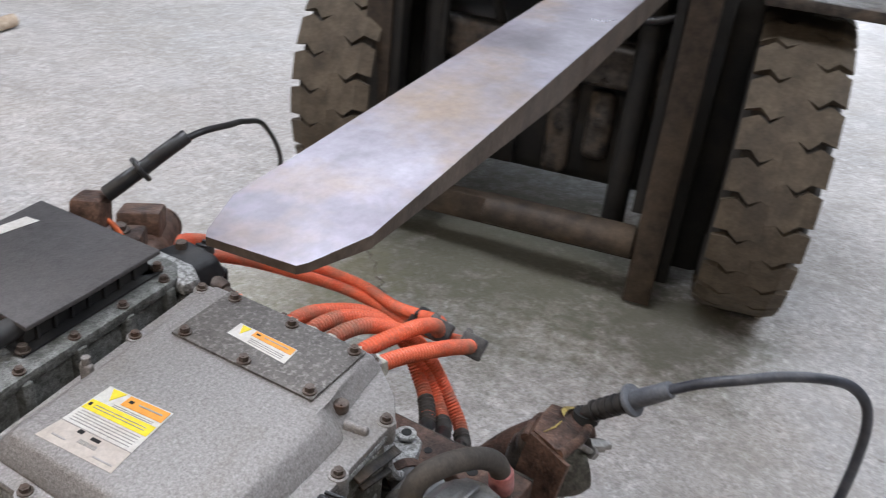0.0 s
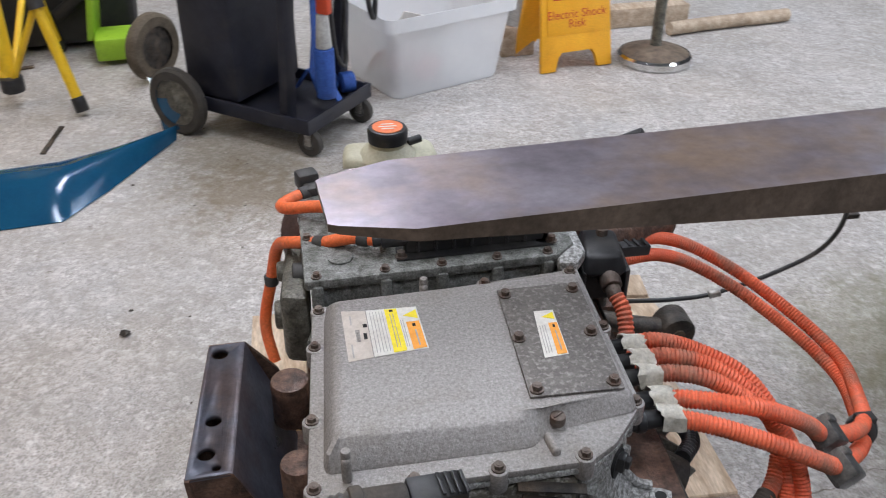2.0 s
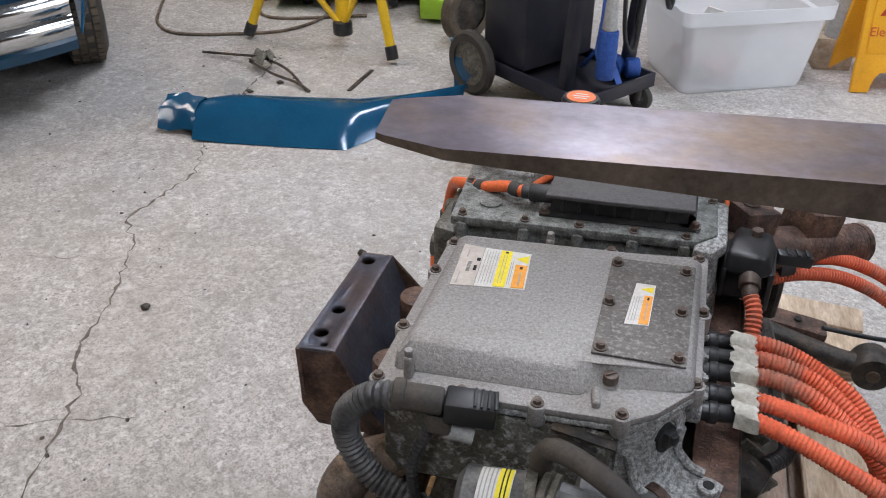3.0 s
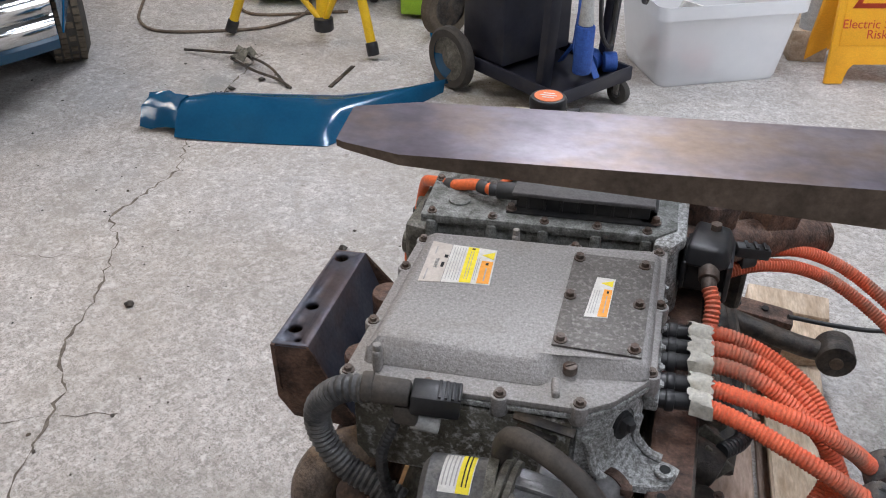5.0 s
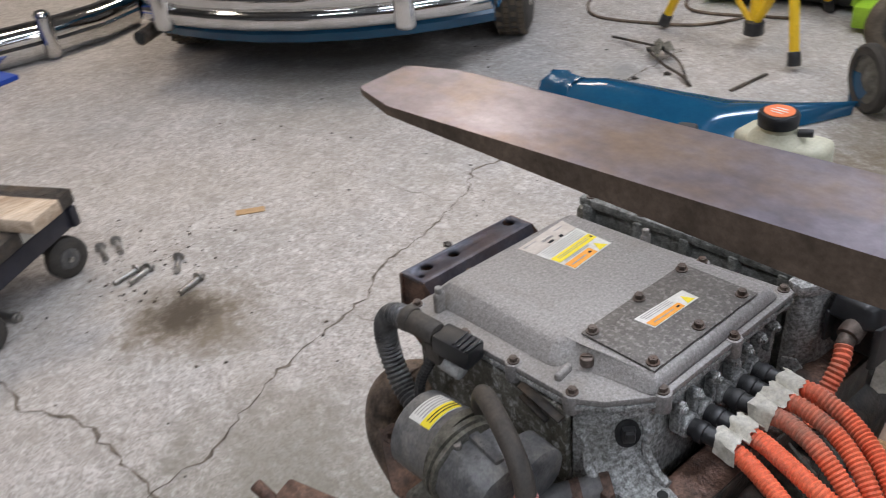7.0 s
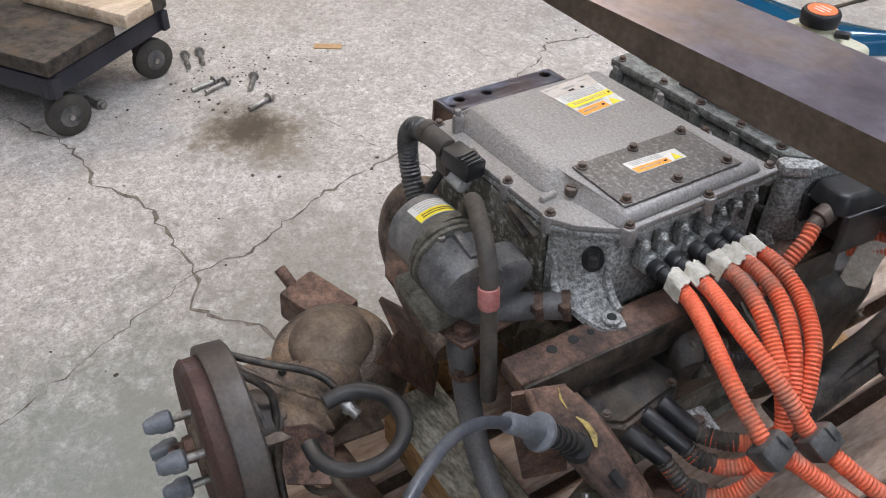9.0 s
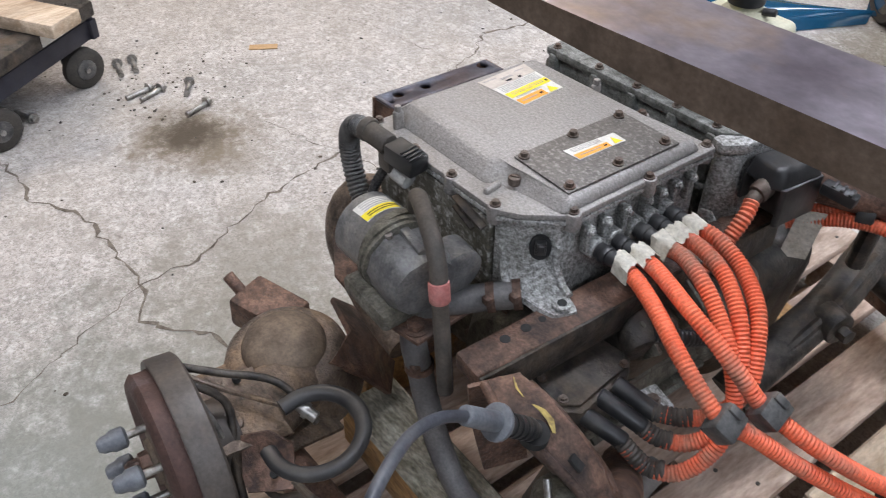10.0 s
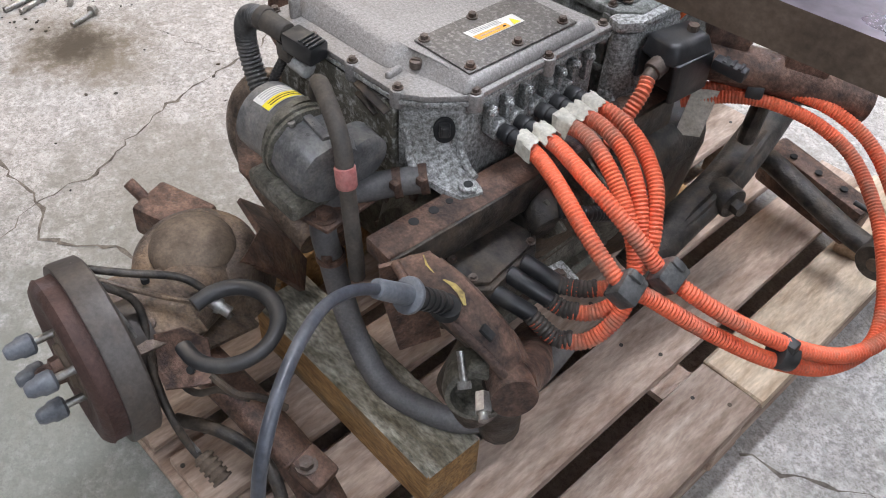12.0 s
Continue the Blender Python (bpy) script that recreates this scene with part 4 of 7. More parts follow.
# ---- charger behind the inverter ----
chg = thing("charger", 0.07, 0.46, 0.6, "pitted grey cast aluminium charger unit with ribbed walls", "charger")
CO = [(-0.112, 0.318), (0.236, 0.334), (0.262, 0.36), (0.262, 0.60), (0.16, 0.62), (-0.095, 0.60), (-0.118, 0.56)]
part("body", prism(CO, 0.58, 0.75, 0.004), CHGALU, chg)
CT = [(-0.122, 0.306), (0.24, 0.326), (0.27, 0.355), (0.27, 0.605), (0.165, 0.63), (-0.1, 0.61), (-0.128, 0.56)]
part("lid", prism(CT, 0.748, 0.764, 0.004), CHGALU, chg)
for x in (-0.105, -0.01, 0.07, 0.15, 0.225):
    y = 0.312 + (x + 0.12) * 0.055
    b = box((x, y, 0.705), (0.017, 0.02, 0.1), 0.005)
    part("rib", b, CHGALU, chg)
    bolt(chg, x, y + 0.004, 0.764, 0.0052, 0.005)
part("lower_rim", prism([(-0.125, 0.30), (0.24, 0.318), (0.245, 0.335), (-0.12, 0.325)], 0.655, 0.668, 0.003), CHGALU, chg)
for x, y in ((-0.115, 0.42), (-0.11, 0.55), (0.262, 0.45), (0.262, 0.56), (0.1, 0.61), (-0.03, 0.6)):
    bolt(chg, x, y, 0.764, 0.0052, 0.005)
part("round_pad", rod((-0.07, 0.36, 0.763), (-0.07, 0.36, 0.767), 0.018, n=20, bev=0.001), CHGALU, chg)
part("round_pad", rod((0.225, 0.375, 0.763), (0.225, 0.375, 0.768), 0.02, n=20, bev=0.001), CHGALU, chg)
part("raised_pad", box((-0.06, 0.42, 0.766), (0.05, 0.04, 0.006), 0.002), CHGALU, chg)
# flat black junction box on the lid
jb = part("junction_box", prism([(0.022, 0.352), (0.226, 0.362), (0.226, 0.555), (0.03, 0.54)], 0.768, 0.797, 0.003), BLACKPL, chg, "black plastic junction box")
part("box_lid", prism([(0.016, 0.336), (0.10, 0.338), (0.232, 0.345), (0.234, 0.572), (0.03, 0.55)], 0.7975, 0.804, 0.002), BOXLID, jb, "dusty textured dark lid")
part("box_base", prism([(0.008, 0.338), (0.238, 0.35), (0.242, 0.575), (0.02, 0.56)], 0.7645, 0.768, 0.001), BLACKPL, jb)
for k in range(7):
    part("rib", box((0.04 + 0.026 * k, 0.3505 + 0.0014 * k, 0.783), (0.004, 0.006, 0.026), 0.001), BLACKPL, jb)
for x, y in ((0.015, 0.346), (0.236, 0.358), (0.236, 0.565), (0.13, 0.57)):
    bolt(jb, x, y, 0.768, 0.006, 0.007)
label_sheet("label", [(0.10, 0.556), (0.105, 0.535), (0.19, 0.523), (0.188, 0.545)], 0.8045, PAPER, jb)
for x, y in ((0.008, 0.365), (0.012, 0.455)):
    b = rod((x - 0.02, y, 0.788), (x + 0.02, y, 0.79), 0.014, n=16, bev=0.003)
    rod((x - 0.032, y, 0.787), (x - 0.018, y, 0.788), 0.0105, n=14, bev=0.002, bm=b)
    part("cable_gland", b, BLACKPL, jb)
# label pad at the far left corner
pad = part("sensor_cover", prism([(-0.085, 0.535), (0.028, 0.56), (0.045, 0.612), (-0.05, 0.615), (-0.092, 0.585)], 0.762, 0.776, 0.004), CASTALU, chg)
A, B, C, D = (-0.04, 0.608), (0.042, 0.614), (0.034, 0.562), (-0.052, 0.545)
lab = label_sheet("warning_label", [A, D, C, B], 0.7765, PAPER, pad)
label_sheet("orange_field", quad(A, B, C, D, 0.35, 0.98, 0.02, 0.24), 0.7765, AMBER, lab, 0.0007)
label_sheet("yellow_stripe", quad(A, B, C, D, 0.02, 0.98, 0.52, 0.78), 0.7765, YELLOW, lab, 0.0007)
label_sheet("warning_triangle", [quad(A, B, C, D, 0.06, 0.06, 0.4, 0.4)[0], quad(A, B, C, D, 0.28, 0.28, 0.4, 0.4)[0], quad(A, B, C, D, 0.17, 0.17, 0.1, 0.1)[0]], 0.7765, YELLOW, lab, 0.0007)
for v in (0.32, 0.42, 0.86):
    label_sheet("print", quad(A, B, C, D, 0.35, 0.94, v, v + 0.04), 0.7765, INKGREY, lab, 0.0007)
# black high-voltage plug housing on the flank
HP = [(0.285, 0.338), (0.338, 0.33), (0.356, 0.342), (0.368, 0.425), (0.3, 0.44)]
HQ = [(0.287, 0.352), (0.334, 0.345), (0.346, 0.354), (0.354, 0.418), (0.305, 0.43)]
hv = part("plug_housing", prism(HP, 0.71, 0.742, 0.007, HQ, seg=3), BLACKPL, chg, "dusty black plug housing")
part("housing_back", box((0.322, 0.392, 0.682), (0.075, 0.075, 0.06), 0.012, seg=3), BLACKPL, hv)
part("side_fin", prism([(0.35, 0.338), (0.359, 0.342), (0.367, 0.425), (0.358, 0.425)], 0.648, 0.716, 0.003), BLACKPL, hv)
part("side_fin", prism([(0.283, 0.34), (0.29, 0.338), (0.302, 0.43), (0.294, 0.43)], 0.665, 0.716, 0.003), BLACKPL, hv)
part("housing_bolt", rod((0.33, 0.405, 0.742), (0.33, 0.405, 0.752), 0.009, n=6), BOLTST, hv)
# cast shoulder of the charger beside the housing, with fanned webs
part("shoulder", prism([(0.238, 0.31), (0.262, 0.3), (0.288, 0.335), (0.298, 0.45), (0.25, 0.46)], 0.59, 0.735, 0.008, [(0.238, 0.318), (0.256, 0.314), (0.274, 0.34), (0.282, 0.45), (0.25, 0.46)]), PITTED, chg)
part("shoulder_cap", prism([(0.236, 0.312), (0.262, 0.306), (0.284, 0.338), (0.288, 0.46), (0.25, 0.47)], 0.74, 0.76, 0.006), PITTED, chg)
for k in range(4):
    y = 0.3 + 0.024 * k
    part("web", prism([(0.25, y), (0.252, y + 0.006), (0.316 - 0.006 * k, y + 0.018), (0.316 - 0.006 * k, y + 0.012)], 0.585, 0.64, 0.002, [(0.25, y), (0.252, y + 0.006), (0.268 + 0.004 * k, y + 0.012), (0.268 + 0.004 * k, y + 0.006)]), PITTED, chg)
b = rod((0.325, 0.345, 0.707), (0.325, 0.322, 0.70), 0.016, n=16, bev=0.003)
rod((0.325, 0.325, 0.70), (0.327, 0.308, 0.692), 0.0115, n=14, bev=0.002, bm=b)
part("gland_nut", b, BOLTST, hv)
b = box((0.395, 0.43, 0.695), (0.055, 0.022, 0.02), 0.004, (0, 6, 10))
for k in range(3):
    box((0.385 + 0.014 * k, 0.43, 0.706), (0.006, 0.02, 0.004), 0.001, (0, 6, 10), bm=b)
part("side_connector", b, BLACKPL, hv)

solo("orange_cable", hose([(0.327, 0.312, 0.694), (0.334, 0.292, 0.68), (0.334, 0.268, 0.655), (0.332, 0.245, 0.63), (0.325, 0.22, 0.60)], 0.0115, n=12, ribs=0.0011), ORANGE, "short ribbed orange cable from the black plug housing", "cable", "orange high-voltage cables")
for pts in ([(-0.018, 0.365, 0.787), (-0.05, 0.382, 0.783), (-0.096, 0.408, 0.762), (-0.14, 0.448, 0.742), (-0.162, 0.49, 0.71), (-0.178, 0.505, 0.64), (-0.195, 0.497, 0.56), (-0.185, 0.47, 0.5)],
            [(-0.016, 0.455, 0.788), (-0.05, 0.45, 0.792), (-0.10, 0.476, 0.785), (-0.142, 0.495, 0.774), (-0.15, 0.52, 0.768), (-0.12, 0.55, 0.767), (-0.095, 0.565, 0.765)],
            [(0.012, 0.45, 0.775), (-0.01, 0.42, 0.772), (-0.006, 0.385, 0.774), (-0.012, 0.37, 0.786)]):
    ob = solo("orange_wire", hose(pts, 0.0095 if len(pts) > 6 else 0.006, n=10), ORANGEW, "smooth orange high-voltage wire taped in black", "cable", "orange wires")
for p, d in (((-0.096, 0.408, 0.762), (-0.7, 0.5, -0.25)), ((-0.035, 0.374, 0.785), (-0.8, 0.4, 0)), ((-0.07, 0.458, 0.79), (-0.8, 0.4, 0)), ((-0.178, 0.505, 0.64), (0, 0, -1)), ((-0.115, 0.552, 0.767), (0.7, 0.4, 0))):
    d = Vector(d).normalized()
    p = Vector(p)
    solo("tape_band", rod(p - d * 0.009, p + d * 0.009, 0.0115, n=12, bev=0.002), BLACKPL, "black tape band round an orange wire", "tape", "tape bands")
b = box((-0.11, 0.585, 0.775), (0.035, 0.03, 0.03), 0.006, (0, 0, 20))
box((-0.1, 0.56, 0.768), (0.03, 0.025, 0.02), 0.005, (0, 0, 20), bm=b)
part("connector", b, BLACKPL, chg)
part("side_plug", rod((-0.14, 0.4, 0.715), (-0.105, 0.4, 0.715), 0.018, n=14, bev=0.004), BLACKPL, chg)
b = prism([(-0.16, 0.34), (-0.118, 0.33), (-0.118, 0.5), (-0.15, 0.48)], 0.6, 0.72, 0.012)
rod((-0.17, 0.38, 0.66), (-0.12, 0.38, 0.66), 0.022, n=14, bev=0.005, bm=b)
rod((-0.165, 0.45, 0.69), (-0.12, 0.45, 0.69), 0.016, n=14, bev=0.005, bm=b)
part("side_casting", b, DIRTYALU, chg)
b = rod((-0.02, 0.46, 0.757), (-0.1, 0.47, 0.75), 0.012, n=12, bev=0.003)
rod((-0.1, 0.47, 0.75), (-0.12, 0.51, 0.745), 0.011, n=12, bev=0.003, bm=b)
part("coolant_spigot", b, PITTED, chg)
part("thin_orange_lead", hose([(0.262, 0.46, 0.70), (0.285, 0.47, 0.745), (0.28, 0.5, 0.78), (0.262, 0.52, 0.775)], 0.004), ORANGEW, chg)

# ---- expansion tank ----
tank = thing("expansion_tank", 0.03, 0.66, 0.6, "milky plastic coolant tank with a black screw cap", "coolant tank")
part("tank_body", prism([(-0.05, 0.63), (0.0, 0.612), (0.09, 0.615), (0.115, 0.64), (0.11, 0.70), (-0.045, 0.70)], 0.6, 0.785, 0.016, seg=3), TANK, tank)
part("neck", lathe([(0, 0.05), (0.012, 0.042), (0.02, 0.03), (0.035, 0.029)], (0.028, 0.645, 0.78), (0, 0, 1), 24), TANK, tank)
cap = part("cap", lathe([(0, 0.028), (0.002, 0.033), (0.02, 0.034), (0.025, 0.031), (0.0255, 0.026)], (0.028, 0.642, 0.807), (0, 0, 1), 32), BLACKPL, tank)
part("cap_label", rod((0.028, 0.642, 0.8325), (0.028, 0.642, 0.8335), 0.0255, n=28), CAPTOP, cap, "orange printed disc")
for dy in (-0.009, 0, 0.009):
    part("print", box((0.028, 0.642 + dy, 0.8338), (0.03 - abs(dy), 0.003, 0.0004)), PAPER, cap)
part("vent_spigot", rod((0.062, 0.648, 0.80), (0.085, 0.655, 0.803), 0.007, n=12, bev=0.001), BLACKPL, tank)

# ---- motor and gearbox under the inverter ----
mot = thing("drive_motor", 0.2, 0.25, 0.24, "dirty electric drive motor and gearbox with black terminal box", "motor")
part("motor_casing", lathe([(0, 0.05), (0.01, 0.11), (0.04, 0.135), (0.06, 0.142), (0.30, 0.142), (0.32, 0.13), (0.34, 0.1)], (0.2, -0.04, 0.415), (0, 1, 0), 36), DIRTYALU, mot)
for k in range(9):
    a = radians(-60 + k * 26)
    b = box((0.2 + math.sin(a) * 0.145, 0.15, 0.415 + math.cos(a) * 0.145), (0.008, 0.22, 0.02), 0.002, (0, math.degrees(a), 0))
    part("cooling_rib", b, DIRTYALU, mot)
part("gearbox", box((0.17, 0.44, 0.41), (0.34, 0.24, 0.3), 0.06, (0, 8, 0), seg=4), DIRTBLACK, mot)
part("differential", lathe([(0, 0.06), (0.02, 0.11), (0.14, 0.13), (0.22, 0.1), (0.25, 0.05)], (0.05, 0.35, 0.37), (0, 1, 0), 30), DIRTYALU, mot)
for k in range(10):
    a = 2 * math.pi * k / 10
    bolt(mot, 0.2 + math.cos(a) * 0.125, -0.008, 0.415 + math.sin(a) * 0.125, 0.007, 0.007, (0, -1, 0))
tb = part("terminal_box", prism([(0.262, -0.085), (0.36, -0.098), (0.385, -0.07), (0.372, 0.035), (0.35, 0.06), (0.25, 0.045)], 0.485, 0.545, 0.006), DIRTBLACK, mot, "dusty black terminal box")
part("terminal_cover", prism([(0.266, -0.078), (0.356, -0.09), (0.376, -0.066), (0.364, 0.03), (0.345, 0.052), (0.256, 0.04)], 0.546, 0.552, 0.002), DIRTBLACK, tb)
for x, y in ((0.275, -0.068), (0.355, -0.078), (0.36, 0.035), (0.265, 0.035), (0.31, -0.075)):
    bolt(tb, x, y, 0.552, 0.005, 0.004)
for p, q in (((0.362, -0.066, 0.535), (0.434, -0.032, 0.505)), ((0.372, -0.026, 0.54), (0.438, 0.0, 0.515)), ((0.37, 0.008, 0.54), (0.438, 0.027, 0.522))):
    part("cable_boot", rod(p, q, 0.0135, 0.0128, n=14, bev=0.003), BLACKPL, tb)
b = box((0.30, 0.16, 0.5), (0.1, 0.2, 0.16), 0.035, (0, 14, 0), seg=3)
rod((0.3, 0.1, 0.57), (0.36, 0.08, 0.55), 0.03, n=16, bev=0.006, bm=b)
part("pump_casting", b, DIRTBLACK, mot)
for k in range(5):
    part("casting_rib", box((0.345 - 0.004 * k, 0.085 + 0.036 * k, 0.555 + 0.004 * k), (0.055, 0.007, 0.05), 0.002, (0, 40, 6)), DIRTYALU, mot)
part("corroded_tab", prism([(0.375, 0.03), (0.42, 0.035), (0.43, 0.075), (0.385, 0.085)], 0.492, 0.502, 0.003), PITTED, mot, "white-corroded aluminium tab")
bolt(mot, 0.405, 0.056, 0.502, 0.008, 0.006)
part("breather_hose", hose([(0.36, 0.09, 0.58), (0.39, 0.13, 0.57), (0.40, 0.2, 0.54), (0.385, 0.28, 0.5), (0.36, 0.34, 0.47)], 0.012, n=10, ribs=0.0008, pitch=0.007), BLACKPL, mot, "black corrugated breather hose")
b = box((0.30, 0.3, 0.47), (0.12, 0.14, 0.2), 0.04, (10, 10, 6), seg=3)
part("side_casting", b, DIRTYALU, mot)
for x, y, zz in ((0.345, 0.2, 0.57), (0.35, 0.14, 0.56), (0.33, 0.26, 0.585)):
    bolt(mot, x, y, zz, 0.008, 0.008, (0.4, 0, 1))
b = rod((0.02, 0.0, 0.45), (0.02, 0.3, 0.43), 0.1, n=28, bev=0.02)
part("gear_casing", b, DIRTYALU, mot)
b = box((-0.09, 0.15, 0.6), (0.05, 0.26, 0.06), 0.014)
rod((-0.14, 0.05, 0.62), (-0.14, 0.05, 0.69), 0.022, n=16, bev=0.004, bm=b)
rod((-0.15, 0.22, 0.6), (-0.15, 0.22, 0.67), 0.026, n=16, bev=0.004, bm=b)
part("mount_casting", b, RUST, mot)

# ---- rear subframe ----
sub = thing("rear_subframe", 0.2, 0.3, 0.24, "rusty steel subframe cut from a car, carrying the motor", "subframe")
# flat rail with three holes under the inverter foot
b = prism([(0.253, -0.185), (0.306, -0.19), (0.318, 0.05), (0.33, 0.4), (0.28, 0.42), (0.262, 0.05)], 0.60, 0.628, 0.005)
part("mounting_rail", b, RUST, sub)
part("rail_flank", prism([(0.306, -0.188), (0.312, -0.188), (0.335, 0.4), (0.328, 0.4)], 0.57, 0.626, 0.002), DIRTBLACK, sub, "worn blue-black rail side")
for y, r in ((-0.118, 0.0075), (-0.082, 0.0075), (-0.053, 0.0055)):
    part("rail_hole", rod((0.279 + y * 0.03, y, 0.6275), (0.279 + y * 0.03, y, 0.6288), r, n=16), INK, sub)
# left bracket: a folded channel with holes
lb = part("side_bracket", prism([(-0.268, 0.04), (-0.214, 0.044), (-0.208, 0.285), (-0.256, 0.283)], 0.682, 0.69, 0.003), BLUESTEEL, sub, "blue-black folded steel bracket with holes")
b = sheet([[(-0.268, 0.038, 0.688), (-0.262, 0.03, 0.62), (-0.25, 0.05, 0.545)], [(-0.256, 0.285, 0.688), (-0.25, 0.29, 0.62), (-0.24, 0.28, 0.53)]], 0.006)
part("outer_web", b, RUST, lb)
b = sheet([[(-0.214, 0.044, 0.689), (-0.205, 0.05, 0.66), (-0.17, 0.06, 0.58), (-0.15, 0.07, 0.5)], [(-0.208, 0.285, 0.689), (-0.198, 0.285, 0.66), (-0.165, 0.28, 0.58), (-0.145, 0.27, 0.5)]], 0.006)
part("inner_web", b, BLUESTEEL, lb)
b = sheet([[(-0.268, 0.04, 0.688), (-0.214, 0.044, 0.688)], [(-0.262, 0.03, 0.60), (-0.18, 0.05, 0.60)], [(-0.25, 0.05, 0.545), (-0.15, 0.07, 0.52)]], 0.005)
part("end_web", b, RUST, lb)
b = sheet([[(-0.256, 0.285, 0.688), (-0.208, 0.287, 0.688)], [(-0.246, 0.31, 0.62), (-0.17, 0.31, 0.62)], [(-0.24, 0.3, 0.54), (-0.13, 0.3, 0.5)]], 0.005)
part("end_web", b, RUST, lb)
b = bmesh.new()
for x, y, r in ((-0.246, 0.078, 0.011), (-0.241, 0.133, 0.0105), (-0.24, 0.262, 0.0115), (-0.233, 0.055, 0.006)):
    rod((x, y, 0.66), (x, y, 0.71), r, n=20, bm=b)
drill(lb, b)
b = prism([(-0.2, 0.02), (-0.1, 0.03), (-0.1, 0.3), (-0.2, 0.3)], 0.38, 0.52, 0.03, seg=3)
part("side_member", b, RUST, sub)
b = hose([(-0.15, 0.12, 0.45), (-0.14, 0.02, 0.47), (-0.10, -0.05, 0.46), (-0.03, -0.07, 0.43), (0.05, -0.07, 0.40)], 0.04, n=14)
part("front_tube", b, RUST, sub)
part("front_member", hose([(-0.11, -0.02, 0.59), (-0.145, -0.06, 0.60), (-0.165, -0.09, 0.57), (-0.15, -0.11, 0.52), (-0.10, -0.115, 0.47), (-0.03, -0.12, 0.44), (0.04, -0.12, 0.42)], 0.03, n=16), GRIME, sub)
# far tube with open end
tu = part("cross_tube", hose([(0.27, 0.46, 0.66), (0.36, 0.525, 0.645), (0.44, 0.585, 0.63), (0.535, 0.655, 0.605)], 0.036, n=24), RUST, sub)
part("tube_mouth", rod((0.5356, 0.6556, 0.6045), (0.5375, 0.657, 0.604), 0.029, n=24), INK, tu)
part("tube_lip", lathe([(0, 0.030), (0, 0.037), (0.012, 0.037), (0.012, 0.030), (0, 0.030)], (0.529, 0.6505, 0.6065), (0.095, 0.07, -0.025), 24), RUST, tu)
b = box((0.44, 0.6, 0.668), (0.075, 0.07, 0.06), 0.006, (0, 14, 36))
box((0.33, 0.53, 0.70), (0.07, 0.07, 0.05), 0.006, (0, 10, 36), bm=b)
part("tube_bracket", b, RUST, sub)
bolt(sub, 0.33, 0.53, 0.728, 0.011, 0.008)
# upright strut and control arm
part("upright_strut", hose([(0.40, 0.59, 0.62), (0.402, 0.58, 0.56), (0.40, 0.57, 0.49)], 0.024, n=12, flat=0.7), DIRTBLACK, sub)
arm = part("control_arm", hose([(0.39, 0.30, 0.33), (0.40, 0.40, 0.385), (0.40, 0.52, 0.41), (0.385, 0.64, 0.43), (0.365, 0.76, 0.46), (0.35, 0.83, 0.50)], 0.038, n=16, flat=0.75), DIRTBLACK, sub, "dusty black pressed control arm")
part("arm_rib", hose([(0.405, 0.33, 0.36), (0.418, 0.42, 0.41), (0.416, 0.54, 0.432), (0.4, 0.66, 0.455)], 0.010, n=8), DIRTBLACK, arm)
b = rod((0.405, 0.50, 0.415), (0.452, 0.49, 0.415), 0.03, n=20, bev=0.005)
rod((0.452, 0.49, 0.415), (0.47, 0.486, 0.415), 0.014, n=6, bm=b)
part("arm_bush", b, DIRTBLACK, arm)
b = box((0.355, 0.83, 0.53), (0.1, 0.1, 0.12), 0.02, (0, 0, 15), seg=3)
rod((0.42, 0.80, 0.48), (0.45, 0.79, 0.48), 0.014, n=6, bm=b)
part("arm_mount", b, DIRTBLACK, sub)
la = part("lower_arm", hose([(0.3, 0.76, 0.33), (0.38, 0.768, 0.325), (0.5, 0.766, 0.29), (0.6, 0.762, 0.265), (0.66, 0.755, 0.265)], 0.027, n=14, flat=0.8), DIRTBLACK, sub, "black trailing arm with rubber bush")
part("bush", rod((0.66, 0.725, 0.262), (0.66, 0.79, 0.262), 0.04, n=24, bev=0.006), DIRTBLACK, la)
part("bush_core", rod((0.66, 0.72, 0.262), (0.66, 0.795, 0.262), 0.014, n=14), DUSTY, la)
b = box((0.46, 0.86, 0.24), (0.24, 0.06, 0.1), 0.01, (0, 6, -6))
part("rusted_plate", b, RUST, sub)
for x in (0.4, 0.46, 0.52):
    part("plate_hole", rod((x, 0.85, 0.292 - (x - 0.46) * 0.1), (x, 0.85, 0.296 - (x - 0.46) * 0.1), 0.008, n=12), INK, sub)
solo("timber_block", box((0.62, 0.93, 0.165), (0.16, 0.16, 0.05), 0.006, (0, 0, 8)), WOODLT, "pale split wood block lying on the pallet", "timber")
solo("wood_offcut", box((0.60, 1.02, 0.17), (0.19, 0.09, 0.06), 0.006, (0, 0, -6)), WOODLT, "pale pallet wood offcut beside the arm", "timber")

